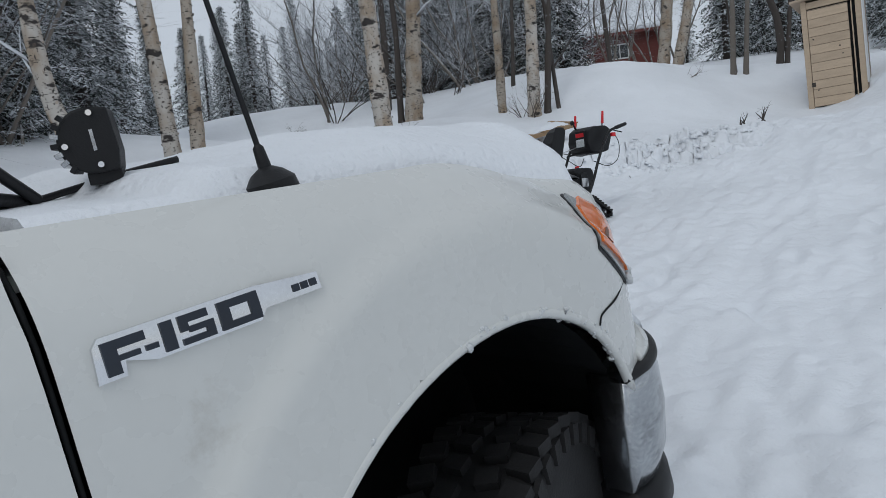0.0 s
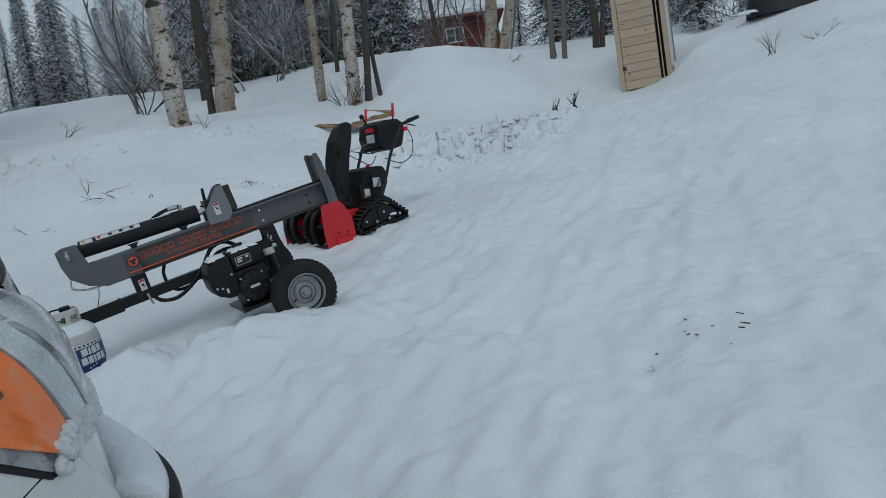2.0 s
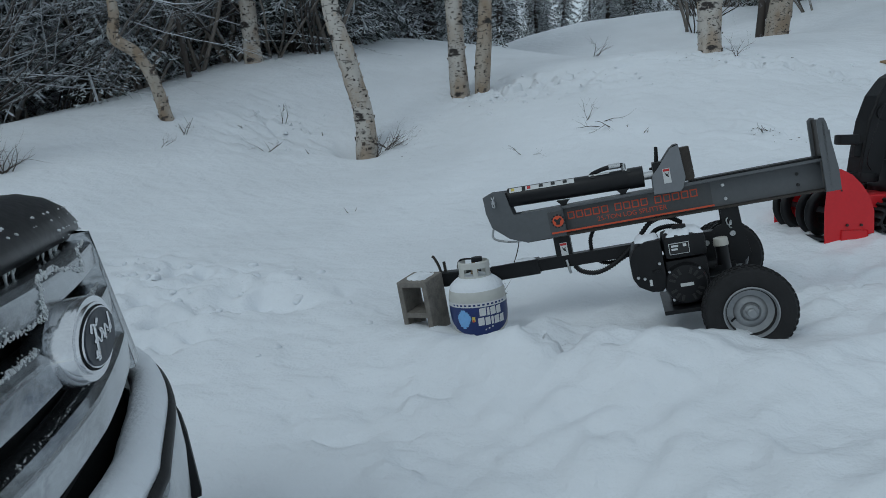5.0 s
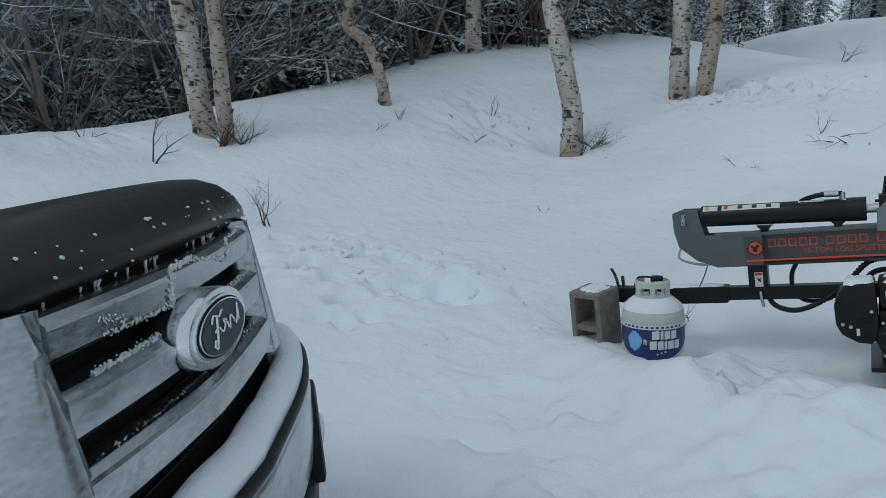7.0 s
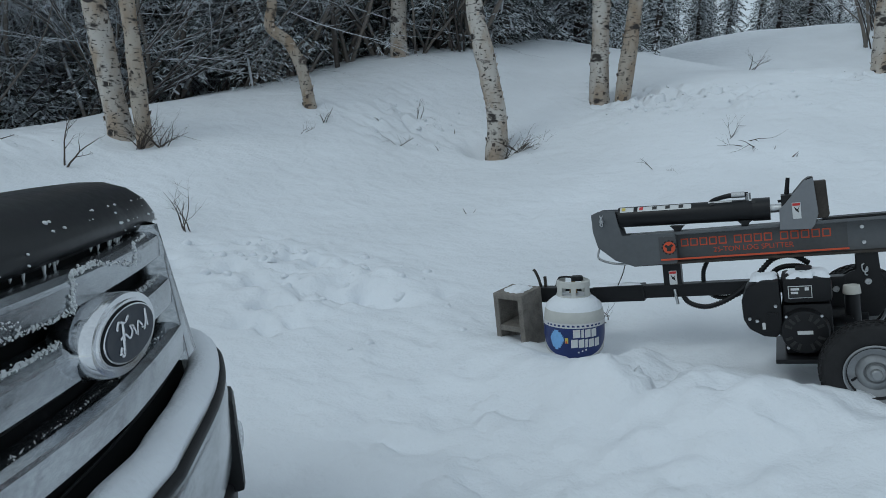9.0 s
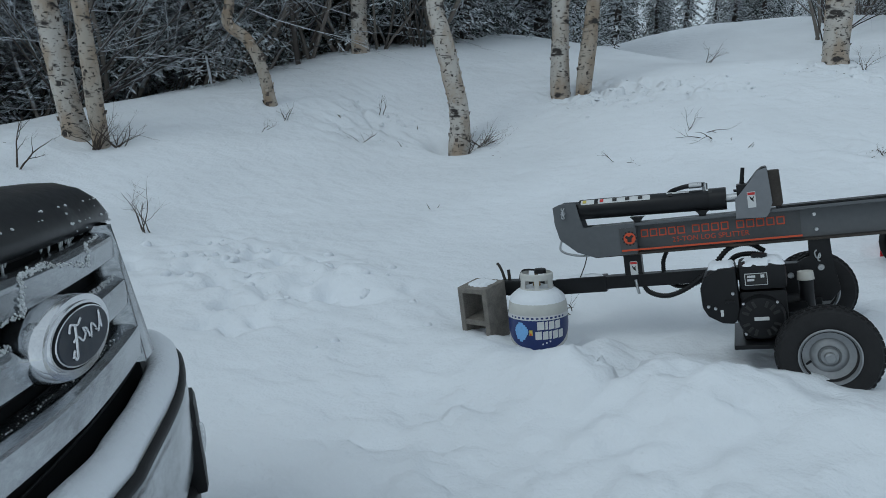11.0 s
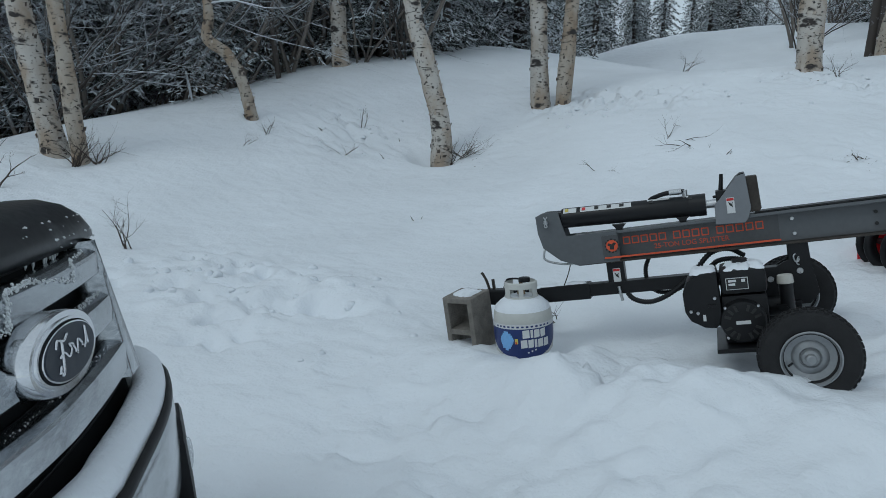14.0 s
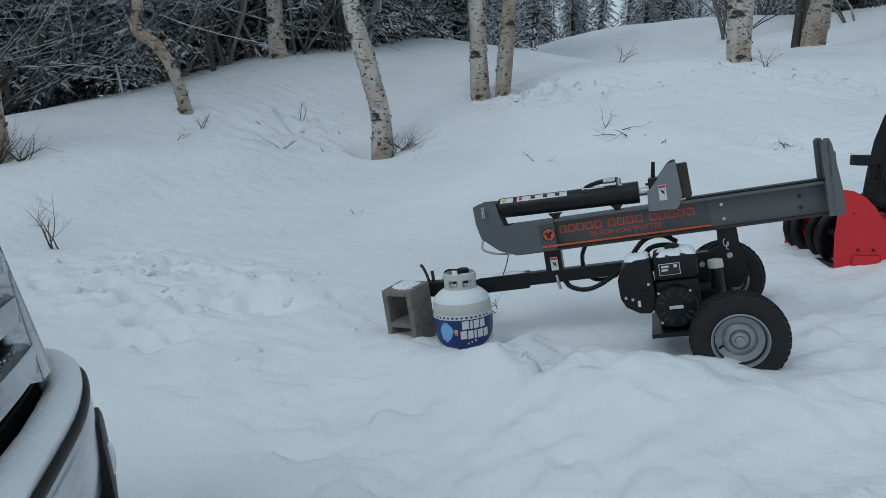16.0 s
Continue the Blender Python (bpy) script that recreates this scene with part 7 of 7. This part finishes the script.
def litter(name, label, spots, count, size, mat, seed, lumpy=True):
    """Many small clods or scraps scattered on the snow, as one stuff object."""
    rnd = random.Random(seed)
    v, f = [], []
    for x0, y0, sx, sy in spots:
        for _ in range(count):
            x, y = rnd.gauss(x0, sx), rnd.gauss(y0, sy)
            r = rnd.uniform(.35, 1) ** 2 * size
            o = Vector((x, y, ground_z(x, y) - r * .35))
            if lumpy:
                a = rnd.uniform(0, 6.28)
                k = len(v)
                ring = 7
                for h, q in ((0, 1.0), (.55, 1.0), (1.0, .55)):
                    for i in range(ring):
                        w = a + 2 * math.pi * i / ring
                        j = q * r * rnd.uniform(.75, 1.2)
                        v.append(o + Vector((j * math.cos(w), j * math.sin(w), h * r * rnd.uniform(.8, 1.2))))
                for b in range(2):
                    for i in range(ring):
                        f.append((k + b * ring + i, k + b * ring + (i + 1) % ring, k + (b + 1) * ring + (i + 1) % ring, k + (b + 1) * ring + i))
                f.append(tuple(k + 2 * ring + i for i in range(ring)))
            else:
                d = Vector((rnd.uniform(-1, 1), rnd.uniform(-1, 1), rnd.uniform(-.1, .3))) * r * 3
                tube(v, f, [o + Vector((0, 0, r * .5)), o + d + Vector((0, 0, r * .5))], [r * .3, r * .2], 4)
    return tagged(raw(name, v, f, mat, None, "", smooth=lumpy), label, "litter" if not lumpy else "snow clods", kind="stuff")


litter("snow_clods", "broken clods of snow along the cut bank", ((2.5, 10.15, .35, .18), (3.2, 10.55, .45, .22), (3.9, 10.95, .35, .2), (2.9, 10.95, .5, .2)), 75, .07, LOOSE_SNOW, 1)
litter("snow_crumbs", "crumbs of snow round deep footprints", ((-2.6, 4.85, .5, .35), (-3.3, 4.75, .35, .25)), 30, .04, LOOSE_SNOW, 2)
litter("bank_crumbs", "crumbs of snow sloughed down the bank", ((-2.9, 10.8, .9, .2), (-3.4, 10.4, .4, .2), (-5.6, 8.7, .4, .3), (-.4, 11.9, .7, .25)), 50, .032, LOOSE_SNOW, 3)
litter("bark_litter", "scraps of bark and twig on the snow", ((-4.2, 8.9, .35, .25), (-3.7, 10.2, .5, .25), (-1.1, 12.0, .4, .2), (-2.9, 10.85, .7, .15), (2.4, 3.6, .12, .1), (-7.6, 4.5, .5, .3), (.2, 9.4, .2, .12)), 22, .012, TWIG, 4, False)

for t in SPRUCES + FAR_SPRUCES + BRUSH:
    used(t)
